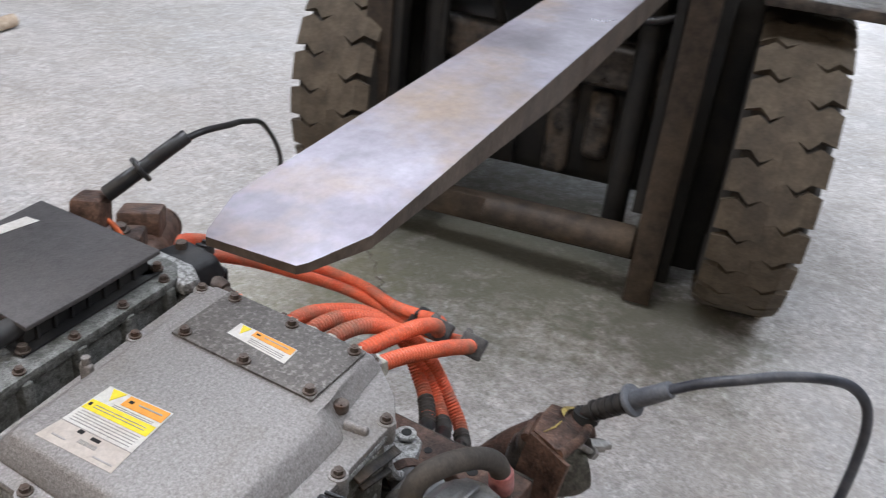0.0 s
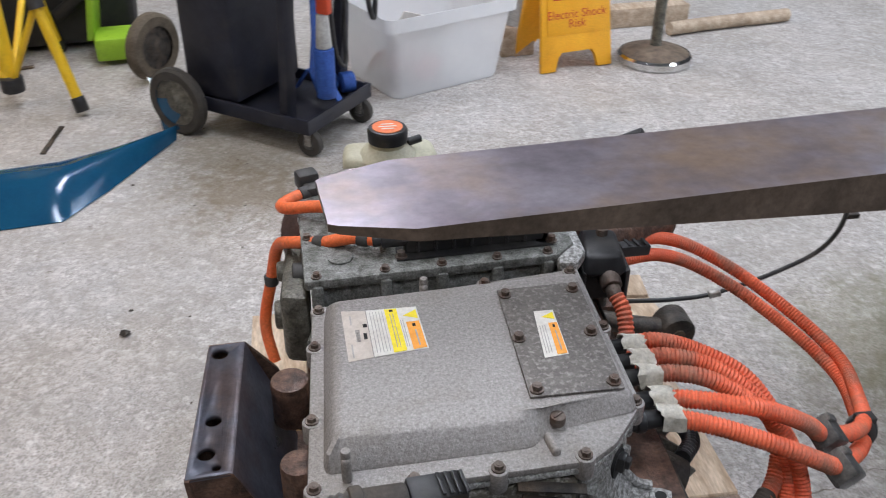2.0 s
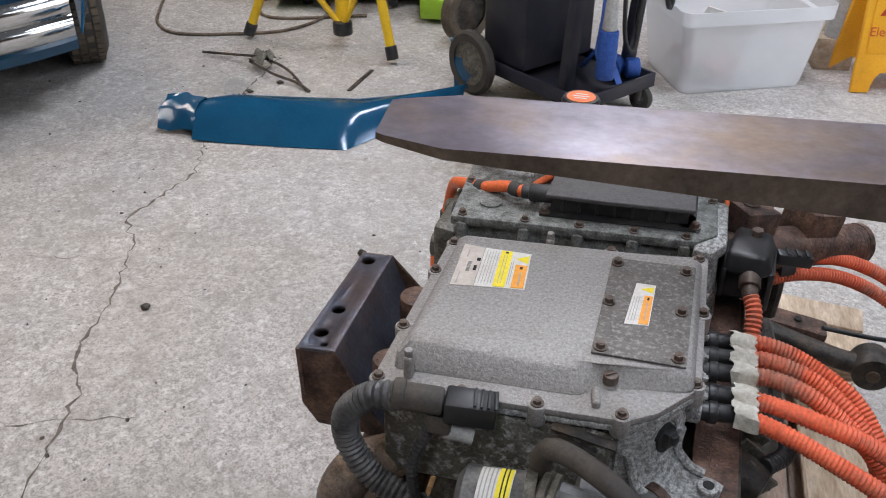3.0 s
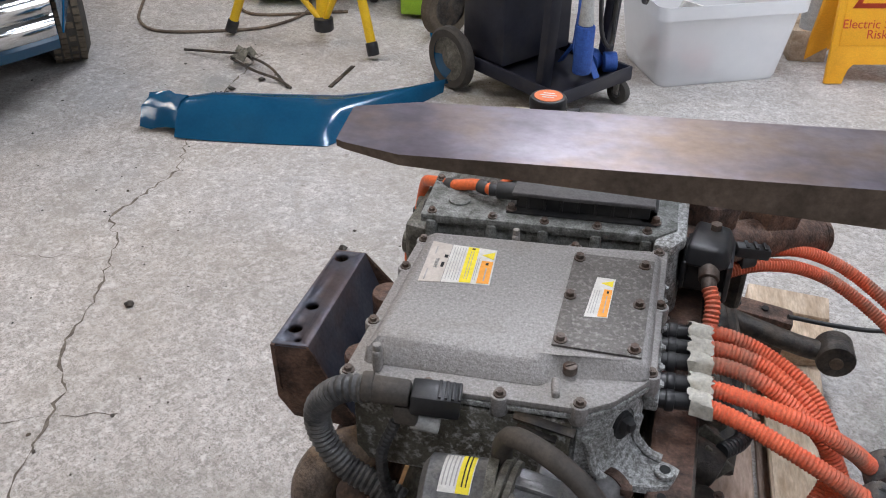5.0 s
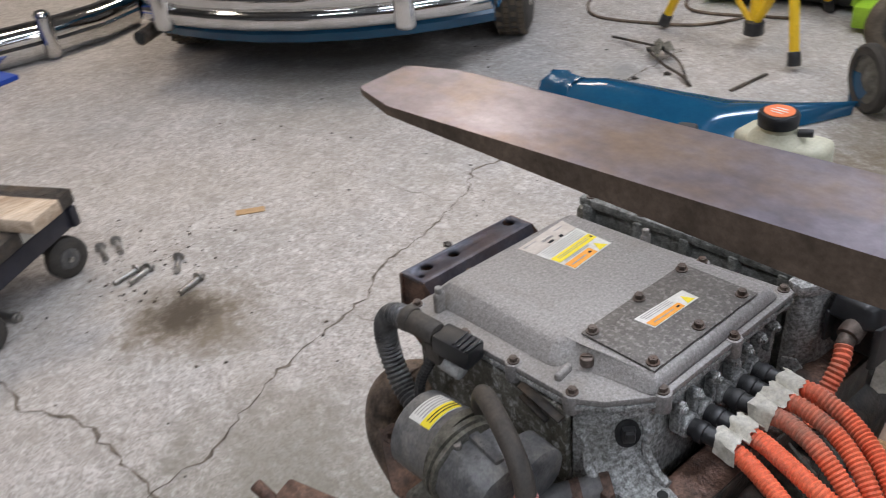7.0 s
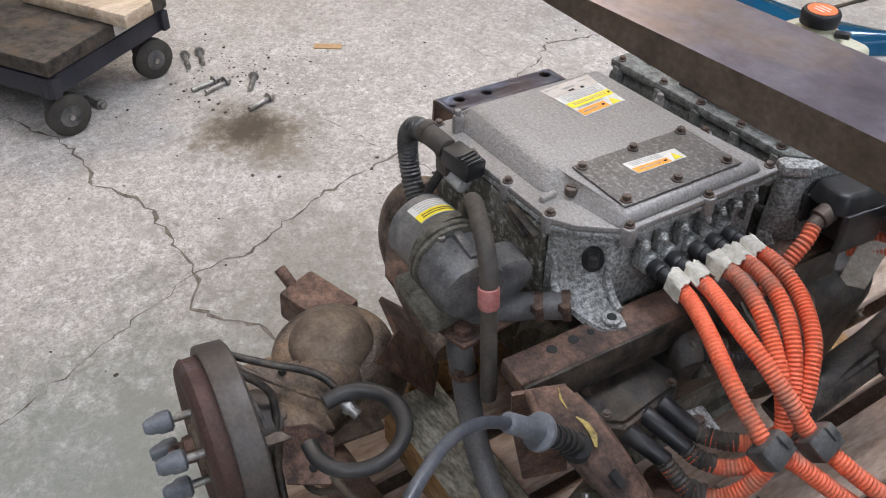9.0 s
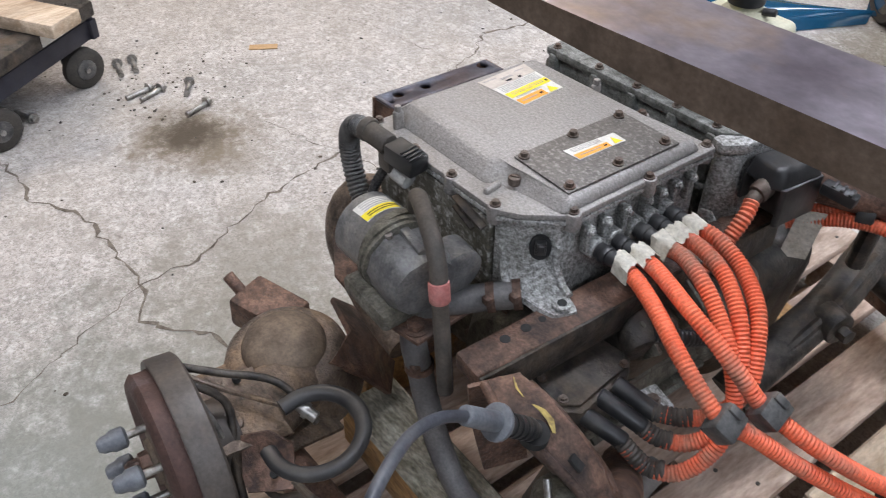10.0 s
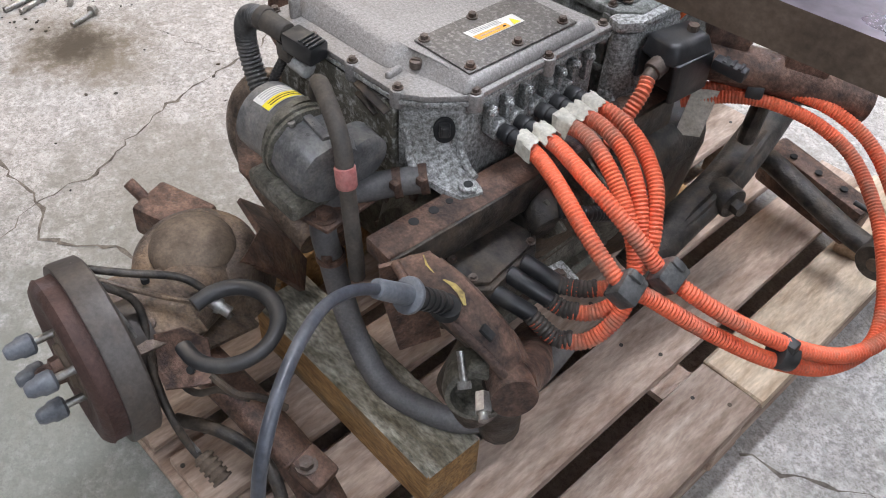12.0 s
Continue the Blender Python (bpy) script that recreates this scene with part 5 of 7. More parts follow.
# ---- knuckle bracket with the cut brake cable ----
kn = thing("suspension_bracket", 0.42, -0.17, 0.24, "rusty suspension bracket with yellow paint marks and bolts", "bracket")
PL = [[(0.330, -0.225, 0.655), (0.340, -0.195, 0.664), (0.357, -0.162, 0.66), (0.36, -0.152, 0.64)],
      [(0.378, -0.245, 0.652), (0.385, -0.20, 0.664), (0.398, -0.158, 0.658), (0.402, -0.146, 0.63)],
      [(0.432, -0.238, 0.643), (0.436, -0.20, 0.652), (0.443, -0.155, 0.642), (0.447, -0.142, 0.61)],
      [(0.486, -0.21, 0.602), (0.488, -0.185, 0.61), (0.486, -0.143, 0.60), (0.486, -0.13, 0.57)],
      [(0.525, -0.195, 0.566), (0.525, -0.175, 0.57), (0.522, -0.15, 0.565), (0.52, -0.138, 0.54)]]
PL = [[tuple(Vector(r[0]).lerp(Vector(r[2]), 0.3)), tuple(Vector(r[1]).lerp(Vector(r[2]), 0.2)), r[2], r[3]] for r in PL]
part("top_plate", sheet(PL, 0.007), RUST, kn, "worn brown steel top plate")
part("rolled_edge", hose([r[0] for r in PL], 0.0065, n=10), RUST, kn)
part("rolled_edge", hose([r[3] for r in PL], 0.0065, n=10), RUST, kn)
part("pinch_boss", lathe([(0, 0.026), (0.004, 0.029), (0.05, 0.03), (0.056, 0.024), (0.056, 0.0)], (0.40, -0.165, 0.60), (0.6, 0.3, -0.5), 22), DIRTBLACK, kn)
part("front_web", sheet([[r[0] for r in PL], [(x, y + 0.006, z - 0.03 + 0.012 * k / 4) for k, (x, y, z) in enumerate([r[0] for r in PL])]], 0.006), RUST, kn)
part("end_web", sheet([[(0.330, -0.225, 0.654), (0.357, -0.162, 0.658)], [(0.325, -0.215, 0.58), (0.35, -0.15, 0.58)], [(0.34, -0.2, 0.48), (0.36, -0.14, 0.48)]], 0.006), RUST, kn)
for g in ([[(0.356, -0.176, 0.6655), (0.357, -0.175, 0.6645)], [(0.372, -0.186, 0.667), (0.374, -0.184, 0.6665)], [(0.388, -0.188, 0.6675), (0.3885, -0.1875, 0.667)]],
          [[(0.402, -0.186, 0.6645), (0.403, -0.184, 0.6645)], [(0.413, -0.184, 0.6625), (0.415, -0.177, 0.6615)], [(0.427, -0.184, 0.6575), (0.43, -0.176, 0.6565)], [(0.441, -0.188, 0.6525), (0.443, -0.185, 0.6515)]]):
    part("paint_mark", sheet(g, 0.0012), PAINTMARK, kn, "dull yellow paint smear")
part("hole", rod((0.43, -0.208, 0.648), (0.432, -0.208, 0.66), 0.018, n=18), INK, kn)
part("slot", box((0.474, -0.178, 0.6225), (0.02, 0.012, 0.006), 0.001, (0, 38, 20)), INK, kn)
part("bush_sleeve", lathe([(0, 0.022), (0, 0.030), (0.06, 0.030), (0.06, 0.022), (0.006, 0.021), (0.006, 0.0)], (0.535, -0.185, 0.555), (-0.5, 0.35, -0.1), 22), RUST, kn)
part("cup_casting", lathe([(0, 0.0), (0, 0.028), (0.01, 0.042), (0.05, 0.045), (0.065, 0.04), (0.066, 0.033), (0.045, 0.03), (0.04, 0.0)], (0.445, -0.155, 0.515), (0.45, -0.5, 0.12), 28), DIRTYALU, kn)
b = rod((0.452, -0.20, 0.585), (0.476, -0.215, 0.56), 0.005, n=10)
rod((0.476, -0.215, 0.56), (0.482, -0.219, 0.554), 0.0095, n=6, bm=b)
part("loose_bolt", b, STEELB, kn, "bright new bolt")
b = rod((0.50, -0.205, 0.55), (0.518, -0.222, 0.545), 0.011, n=6)
rod((0.518, -0.222, 0.545), (0.526, -0.23, 0.543), 0.0065, n=10, bm=b)
part("stud_nut", b, STEELB, kn)
part("hub_carrier", box((0.44, -0.14, 0.47), (0.10, 0.07, 0.2), 0.025, (0, 18, -8), seg=3), DIRTBLACK, kn)
part("carrier_leg", hose([(0.45, -0.12, 0.44), (0.44, -0.09, 0.34), (0.42, -0.06, 0.25)], 0.035, n=14), DIRTBLACK, kn)
part("carrier_arm", hose([(0.515, -0.165, 0.55), (0.49, -0.1, 0.5), (0.45, -0.04, 0.43), (0.4, 0.02, 0.38)], 0.03, n=14), RUST, kn)

cable = thing("brake_cable", 0.43, -0.4, 0.14, "dusty black brake cable plugged through the bracket", "cable")
p, q = Vector((0.43, -0.205, 0.658)), Vector((0.425, -0.262, 0.711))
d = (q - p).normalized()
b = rod(p, q, 0.0105, 0.0135, n=16, bev=0.003)
for k in range(5):
    w = p.lerp(q, 0.2 + 0.15 * k)
    rod(w, w + d * 0.005, 0.0145, n=16, bm=b)
part("rubber_boot", b, BLACKPL, cable)
part("flange", rod(q - d * 0.003, q + d * 0.004, 0.022, n=18, bev=0.002), NUTCAP, cable)
part("ferrule", rod(q + d * 0.003, q + d * 0.06, 0.0125, 0.0115, n=16, bev=0.002), NUTCAP, cable)
part("sheath", hose([q + d * 0.055, (0.424, -0.34, 0.775), (0.434, -0.38, 0.792), (0.455, -0.42, 0.802), (0.481, -0.462, 0.802), (0.506, -0.498, 0.79), (0.522, -0.525, 0.755), (0.522, -0.535, 0.69), (0.50, -0.53, 0.58), (0.46, -0.51, 0.44), (0.42, -0.48, 0.30), (0.41, -0.42, 0.18), (0.46, -0.36, 0.152)], 0.0068, n=12), SHEATH, cable)

# ---- rear brake and spring seat ----
hub = thing("brake_drum", 0.04, -0.45, 0.14, "rusty brake drum with wheel studs and plastic nut caps", "brake drum")
c = Vector((0.031, -0.512, 0.474))          # middle of the wheel face
ax = Vector((0.085, 0.996, -0.02)).normalized()          # from the face inwards
e1 = ax.cross(Vector((0, 0, 1))).normalized()
e2 = e1.cross(ax)
part("drum", lathe([(0.012, 0.03), (0.008, 0.06), (0.006, 0.085), (0.0, 0.1), (0.0, 0.118), (0.006, 0.126), (0.01, 0.129), (0.013, 0.127), (0.028, 0.127), (0.034, 0.128)], c, ax, 56), DRUMRUST, hub)
part("back_plate", lathe([(0.033, 0.129), (0.032, 0.139), (0.035, 0.141), (0.072, 0.139), (0.076, 0.134), (0.078, 0.06), (0.12, 0.05)], c, ax, 56), BAND, hub, "wide dusty band of the backing plate")
part("hub_face", lathe([(0.011, 0.055), (0.004, 0.052), (0.002, 0.036), (-0.004, 0.034), (-0.006, 0.0)], c, ax, 28), DUSTY, hub)
part("hub_nose", lathe([(-0.04, 0.0), (-0.04, 0.011), (-0.034, 0.015), (-0.02, 0.015), (-0.018, 0.02), (0.0, 0.022)], c, ax, 8), RUST, hub)
for k in range(4):
    a = radians(38 + 90 * k)
    q = c + e1 * (0.05 * math.cos(a)) + e2 * (0.05 * math.sin(a))
    st = part("wheel_stud", rod(q + ax * 0.006, q - ax * 0.045, 0.0062, n=12), STEELB, hub, "zinc wheel stud")
    part("nut_cap", lathe([(0, 0.012), (0.004, 0.0165), (0.02, 0.0165), (0.024, 0.0135), (0.034, 0.0125), (0.041, 0.008), (0.042, 0.0)], q - ax * 0.022, -ax, 12), NUTCAP, st)
part("trailing_arm", hose([(0.05, -0.44, 0.46), (0.02, -0.36, 0.44), (-0.02, -0.28, 0.42), (-0.06, -0.2, 0.40)], 0.06, n=16, flat=0.8), GRIME, hub)
b = sheet([[(-0.06, -0.43, 0.50), (0.03, -0.41, 0.49), (0.10, -0.40, 0.45)], [(-0.12, -0.34, 0.43), (-0.01, -0.32, 0.42), (0.08, -0.32, 0.40)], [(-0.17, -0.25, 0.38), (-0.05, -0.22, 0.36), (0.06, -0.22, 0.36)]], 0.008)
part("arm_plate", b, GRIME, hub)
g = [[(-0.02 + 0.03 * i, -0.43 + 0.035 * j, 0.535 - 0.012 * j - 0.01 * i + 0.006 * ((i + j) % 2)) for i in range(5)] for j in range(4)]
part("carrier_plate", sheet(g, 0.006), GRIME, hub, "dusty brown pressed carrier plate")
for x, y, z in ((0.0, -0.36, 0.52), (0.05, -0.4, 0.515)):
    part("plate_hole", rod((x, y, z - 0.006), (x, y, z + 0.0035), 0.0065, n=12), INK, hub)
seat = part("spring_seat", lathe([(0, 0.125), (0.012, 0.122), (0.03, 0.114), (0.055, 0.108), (0.075, 0.102), (0.088, 0.092), (0.094, 0.08), (0.094, 0.072), (0.09, 0.0)], (-0.085, -0.235, 0.355), (0.05, -0.06, 1), 44), GRIME, hub, "dusty domed spring cup")
part("rubber_top", lathe([(0, 0.071), (0.012, 0.070), (0.024, 0.064), (0.033, 0.052), (0.038, 0.034), (0.041, 0.014), (0.0415, 0.0)], (-0.08, -0.242, 0.443), (0.05, -0.06, 1), 40), DUSTY, seat)
b = box((-0.29, -0.17, 0.32), (0.13, 0.09, 0.07), 0.008, (0, 4, 20))
rod((-0.33, -0.19, 0.33), (-0.375, -0.21, 0.38), 0.012, n=12, bev=0.003, bm=b)
part("damper_mount", b, RUST, hub)
b = sheet([[(0.0, -0.20, 0.45), (0.02, -0.15, 0.40), (0.02, -0.1, 0.32)], [(-0.05, -0.13, 0.44), (-0.04, -0.08, 0.39), (-0.04, -0.05, 0.32)], [(-0.16, -0.1, 0.42), (-0.15, -0.06, 0.38), (-0.15, -0.03, 0.3)]], 0.01)
part("cup_shroud", b, RUST, hub)
b = sheet([[(0.085, -0.40, 0.50), (0.10, -0.41, 0.47), (0.115, -0.42, 0.455), (0.14, -0.425, 0.45)], [(0.105, -0.365, 0.505), (0.12, -0.37, 0.475), (0.14, -0.38, 0.46), (0.165, -0.39, 0.452)], [(0.135, -0.345, 0.49), (0.145, -0.35, 0.47), (0.16, -0.36, 0.46), (0.175, -0.372, 0.452)]], 0.005)
part("cable_tab", b, RUST, hub)
for x, y, z in ((0.128, -0.372, 0.482), (0.15, -0.385, 0.468)):
    part("tab_hole", rod((x, y, z), (x + 0.002, y - 0.002, z + 0.006), 0.006, n=12), INK, hub)
ring = [(0.172 + 0.072 * math.cos(a), -0.325 + 0.066 * math.sin(a), 0.54 + 0.012 * math.sin(a + 0.6)) for a in [radians(-105 + 27 * k) for k in range(12)]]
part("rubber_ring", hose(ring, 0.0125, n=12, flat=0.8), BLACKPL, hub)
for pts, r in (([(0.03, -0.455, 0.60), (0.045, -0.43, 0.59), (0.06, -0.40, 0.54), (0.10, -0.42, 0.46), (0.14, -0.43, 0.40), (0.19, -0.43, 0.36), (0.23, -0.42, 0.34)], 0.006),
               ([(-0.01, -0.45, 0.60), (0.02, -0.39, 0.57), (0.06, -0.33, 0.55), (0.10, -0.31, 0.53), (0.13, -0.30, 0.5)], 0.006),
               ([(0.06, -0.41, 0.50), (0.10, -0.40, 0.44), (0.15, -0.39, 0.42), (0.17, -0.36, 0.42), (0.2, -0.33, 0.40)], 0.0055),
               ([(0.13, -0.42, 0.36), (0.2, -0.38, 0.36), (0.28, -0.36, 0.34), (0.36, -0.39, 0.28), (0.42, -0.44, 0.22), (0.47, -0.47, 0.193)], 0.01)):
    part("brake_hose", hose(pts, r, n=10), DIRTBLACK, hub)
part("brake_pipe", hose([(0.0, -0.44, 0.585), (0.03, -0.40, 0.555), (0.045, -0.36, 0.52), (0.075, -0.335, 0.515), (0.105, -0.318, 0.522)], 0.0042, n=8), GRIME, hub, "thin steel brake pipe")
part("brake_pipe", hose([(0.055, -0.435, 0.57), (0.075, -0.425, 0.52), (0.085, -0.42, 0.46), (0.10, -0.425, 0.41), (0.15, -0.43, 0.375), (0.2, -0.426, 0.357)], 0.0045, n=8), GREYPL, hub, "thin grey handbrake cable")
part("brake_pipe", hose([(0.165, -0.365, 0.455), (0.20, -0.35, 0.43), (0.215, -0.32, 0.41), (0.23, -0.29, 0.37)], 0.006, n=8), DIRTBLACK, hub)
for x, y, z in ((-0.01, -0.36, 0.492), (0.035, -0.335, 0.478), (0.06, -0.39, 0.492)):
    part("arm_bolt", lathe([(0, 0.008), (0.006, 0.008), (0.008, 0.005), (0.008, 0.0)], (x, y, z), (0.1, -0.2, 1), 8), BOLTST, hub)
b = rod((0.205, -0.425, 0.355), (0.25, -0.42, 0.335), 0.0125, n=14, bev=0.002)
for k in range(5):
    q = Vector((0.205, -0.425, 0.355)).lerp(Vector((0.25, -0.42, 0.335)), 0.1 + 0.2 * k)
    rod(q, q + Vector((0.004, 0.0005, -0.002)), 0.016, n=14, bm=b)
part("cable_gaiter", b, DUSTY, hub)
b = rod((0.10, -0.315, 0.525), (0.13, -0.30, 0.51), 0.009, n=12, bev=0.002)
rod((0.112, -0.31, 0.52), (0.118, -0.306, 0.517), 0.012, n=12, bm=b)
part("pipe_union", b, STEELB, hub)
b = hose([(0.06, -0.33, 0.36), (0.16, -0.31, 0.31), (0.28, -0.30, 0.26), (0.42, -0.32, 0.215), (0.56, -0.33, 0.208)], 0.036, n=14, flat=0.7)
part("torsion_arm", b, RUST, hub, "rusty flat tube resting on the pallet")
b = box((0.3, -0.3, 0.29), (0.06, 0.05, 0.05), 0.008, (0, 20, 10))
bolt(hub, 0.3, -0.31, 0.315, 0.012, 0.01)
part("arm_lug", b, RUST, hub)
hub.location = (hub.location.x - 0.012 * U, hub.location.y - 0.03 * U, hub.location.z - 0.042 * U)
# far brake
far = thing("brake_drum", -0.05, 1.1, 0.15, "rusty far brake drum on the other end of the axle", "brake drum")
part("drum", lathe([(0, 0.05), (0.005, 0.11), (0.02, 0.13), (0.06, 0.142), (0.07, 0.148), (0.09, 0.148), (0.1, 0.12), (0.12, 0.05)], (-0.04, 1.06, 0.33), (0, 1, 0), 44), DRUMRUST, far)
part("axle_tube", hose([(-0.03, 0.62, 0.36), (-0.03, 0.8, 0.35), (-0.04, 1.08, 0.33)], 0.045, n=16), RUST, far)

# ---- vacuum pump, hoses and loom at the front ----
pump = thing("vacuum_pump", 0.06, -0.14, 0.5, "dark dusty vacuum pump can with a yellow label", "pump")
can = part("pump_can", lathe([(0, 0.0), (0.0, 0.042), (0.008, 0.052), (0.075, 0.053), (0.08, 0.056)], (0.005, -0.165, 0.68), (1, 0.05, 0.02), 36), PUMPPL, pump)
AX = (1, -0.12, -0.06)
part("pump_head", lathe([(0, 0.054), (0.003, 0.0605), (0.010, 0.0605), (0.012, 0.056), (0.014, 0.0595), (0.02, 0.0595), (0.022, 0.053)], (0.086, -0.162, 0.681), AX, 36), DIRTYALU, pump, "clamped aluminium flange pair")
b = lathe([(0, 0.055), (0.05, 0.054), (0.058, 0.049), (0.066, 0.047), (0.068, 0.042), (0.068, 0.0)], (0.106, -0.165, 0.679), AX, 12)
for v in b.verts:
    v.co.z = min(v.co.z, 0.727)
part("end_cover", b, PUMPPL, pump, "faceted black plastic pump cover")
part("cover_rib", box((0.135, -0.165, 0.729), (0.055, 0.014, 0.008), 0.003, (0, 3, -7)), PUMPPL, pump)
part("cover_screw", rod((0.108, -0.185, 0.724), (0.108, -0.186, 0.733), 0.0055, n=10, bev=0.001), STEELB, pump)
part("rear_chamber", lathe([(0, 0.03), (0.004, 0.036), (0.045, 0.037), (0.05, 0.03), (0.05, 0.0)], (0.125, -0.11, 0.672), (1, -0.05, -0.1), 26), PUMPPL, pump)
part("band", lathe([(0, 0.0555), (0, 0.0585), (0.012, 0.0585), (0.012, 0.0555), (0, 0.0555)], (0.078, -0.162, 0.681), (1, 0.05, 0.02), 36), DIRTYALU, pump)
for w0, w1, m, lift in ((0.016, 0.052, PAPER, 0.0005), (0.036, 0.051, YELLOW, 0.0012), (0.041, 0.0425, INK, 0.0018), (0.0455, 0.047, INK, 0.0018), (0.019, 0.0205, INKGREY, 0.0012), (0.0235, 0.025, INKGREY, 0.0012), (0.028, 0.0295, INKGREY, 0.0012), (0.0325, 0.034, INKGREY, 0.0012)):
    g = []
    for k in range(9):
        a = radians(-30 + (7.6 if m in (PAPER, YELLOW) else 6.6) * k)
        g.append([(0.012 + u, -0.165 + 0.05 * u + (0.0532 + lift) * math.sin(a) * -1, 0.68 + 0.02 * u + (0.0532 + lift) * math.cos(a)) for u in (w0, w1)])
    part("label" if m is PAPER else "print", sheet(g, 0.0003), m, can)
b = prism([(-0.10, -0.155), (0.0, -0.215), (0.09, -0.22), (0.19, -0.2), (0.18, -0.08), (0.05, -0.09)], 0.592, 0.6, 0.003)
part("mount_plate", b, RUST, pump)
part("saddle", prism([(0.04, -0.225), (0.15, -0.228), (0.15, -0.12), (0.04, -0.12)], 0.601, 0.632, 0.008), DIRTYALU, pump)
part("hanger", hose([(0.02, -0.16, 0.592), (0.02, -0.11, 0.55), (0.02, -0.05, 0.5)], 0.02, n=12), RUST, pump)
bolt(pump, -0.07, -0.15, 0.601, 0.012, 0.01, material=RUST)
bolt(pump, 0.165, -0.185, 0.601, 0.013, 0.01, material=RUST)

solo("vacuum_hose", hose([(0.088, -0.125, 0.725), (0.09, -0.127, 0.75), (0.102, -0.132, 0.767), (0.138, -0.148, 0.767), (0.175, -0.162, 0.752), (0.2, -0.173, 0.732), (0.209, -0.178, 0.71)], 0.0125, n=14), RUBBER, "bent dusty rubber vacuum hose over the pump", "hose")
b = rod((0.208, -0.178, 0.716), (0.214, -0.18, 0.685), 0.0145, n=16, bev=0.003)
solo("hose_clip", b, REDPL, "faded red plastic hose clip", "clip")
solo("vacuum_pipe", hose([(0.213, -0.18, 0.69), (0.222, -0.183, 0.64), (0.238, -0.19, 0.575), (0.242, -0.192, 0.545)], 0.0115, n=12), RUBBER, "straight dusty vacuum pipe below the red clip", "pipe")
b = hose([(0.226, -0.045, 0.632), (0.19, -0.085, 0.622), (0.155, -0.125, 0.608)], 0.0205, n=16)
solo("coolant_hose", b, COOLHOSE, "grey rubber coolant hose clamped to the inverter", "hose")
solo("coolant_hose", hose([(0.155, -0.13, 0.605), (0.138, -0.16, 0.585), (0.14, -0.172, 0.55), (0.15, -0.168, 0.49), (0.165, -0.165, 0.42), (0.20, -0.165, 0.345), (0.26, -0.165, 0.29), (0.33, -0.14, 0.268), (0.39, -0.10, 0.262), (0.41, -0.04, 0.27), (0.415, 0.04, 0.29), (0.41, 0.11, 0.31)], 0.02, n=16), COOLHOSE, "long grey rubber coolant hose bent in a U", "hose")
for p, d in (((0.222, -0.05, 0.631), (0.4, 0.5, 0.1)), ((0.148, -0.168, 0.5), (0.05, 0, -1)), ((0.198, -0.078, 0.624), (0.4, 0.5, 0.1))):
    d = Vector(d).normalized()
    p = Vector(p)
    b = lathe([(-0.006, 0.0205), (-0.006, 0.0225), (0.006, 0.0225), (0.006, 0.0205), (-0.006, 0.0205)], p, d, 20)
    box(tuple(p + Vector((0.012, -0.016, 0.012))), (0.014, 0.012, 0.012), 0.002, bm=b)
    solo("hose_clamp", b, RUST, "rusty spring hose clamp", "clamp", "hose clamps")

loom = thing("wiring_loom", -0.08, -0.08, 0.55, "grey corrugated wiring loom with a dark connector", "wiring")
part("conduit", hose([(-0.075, -0.092, 0.765), (-0.115, -0.092, 0.755), (-0.148, -0.085, 0.715), (-0.15, -0.082, 0.665), (-0.12, -0.088, 0.62), (-0.075, -0.095, 0.60), (-0.04, -0.1, 0.585)], 0.0165, n=12, ribs=0.0012, pitch=0.008), GREYPL, loom)
b = rod((-0.08, -0.092, 0.765), (-0.03, -0.086, 0.761), 0.0165, n=14, bev=0.004)
rod((-0.088, -0.092, 0.766), (-0.074, -0.09, 0.765), 0.019, n=14, bev=0.003, bm=b)
part("rubber_sleeve", b, RUBBER, loom)
b = box((0.0, -0.08, 0.754), (0.06, 0.036, 0.03), 0.004, (0, 5, 8))
for k in range(4):
    box((0.005 + 0.008 * k, -0.0795, 0.770), (0.004, 0.03, 0.003), 0.0008, (0, 5, 8), bm=b)
part("connector", b, BLACKPL, loom)
b = rod((-0.03, -0.082, 0.718), (0.004, -0.078, 0.712), 0.0135, n=14, bev=0.002)
part("connector_pale", b, SILVERPL, loom, "pale grey round connector")
b = box((-0.035, -0.083, 0.732), (0.03, 0.03, 0.03), 0.006)
part("connector_block", b, RUBBER, loom)
part("thin_lead", hose([(-0.05, -0.085, 0.71), (-0.065, -0.1, 0.66), (-0.05, -0.11, 0.6), (-0.02, -0.11, 0.58)], 0.0075, n=8, ribs=0.0006, pitch=0.006), BLACKPL, loom)

# front cable of the far suspension, seen past the tube
fc = thing("brake_cable", 0.33, 0.5, 0.6, "black brake cable sprung out of the far bracket", "cable")
part("bracket", box((0.27, 0.515, 0.79), (0.06, 0.045, 0.05), 0.008, (0, 10, 30)), RUST, fc)
part("boot", rod((0.285, 0.50, 0.815), (0.345, 0.462, 0.86), 0.012, 0.011, n=14, bev=0.002), BLACKPL, fc)
part("flange", rod((0.325, 0.474, 0.846), (0.33, 0.471, 0.85), 0.021, n=16, bev=0.002), BLACKPL, fc)
part("ferrule", rod((0.34, 0.465, 0.857), (0.39, 0.44, 0.89), 0.011, n=12, bev=0.002), BLACKPL, fc)
part("sheath", hose([(0.385, 0.442, 0.885), (0.43, 0.442, 0.885), (0.52, 0.475, 0.858), (0.66, 0.56, 0.80), (0.84, 0.66, 0.71), (0.97, 0.72, 0.57), (0.98, 0.765, 0.44), (0.89, 0.79, 0.36), (0.767, 0.813, 0.30), (0.678, 0.825, 0.285), (0.56, 0.80, 0.31)], 0.0052, n=10), BLACKPL, fc)
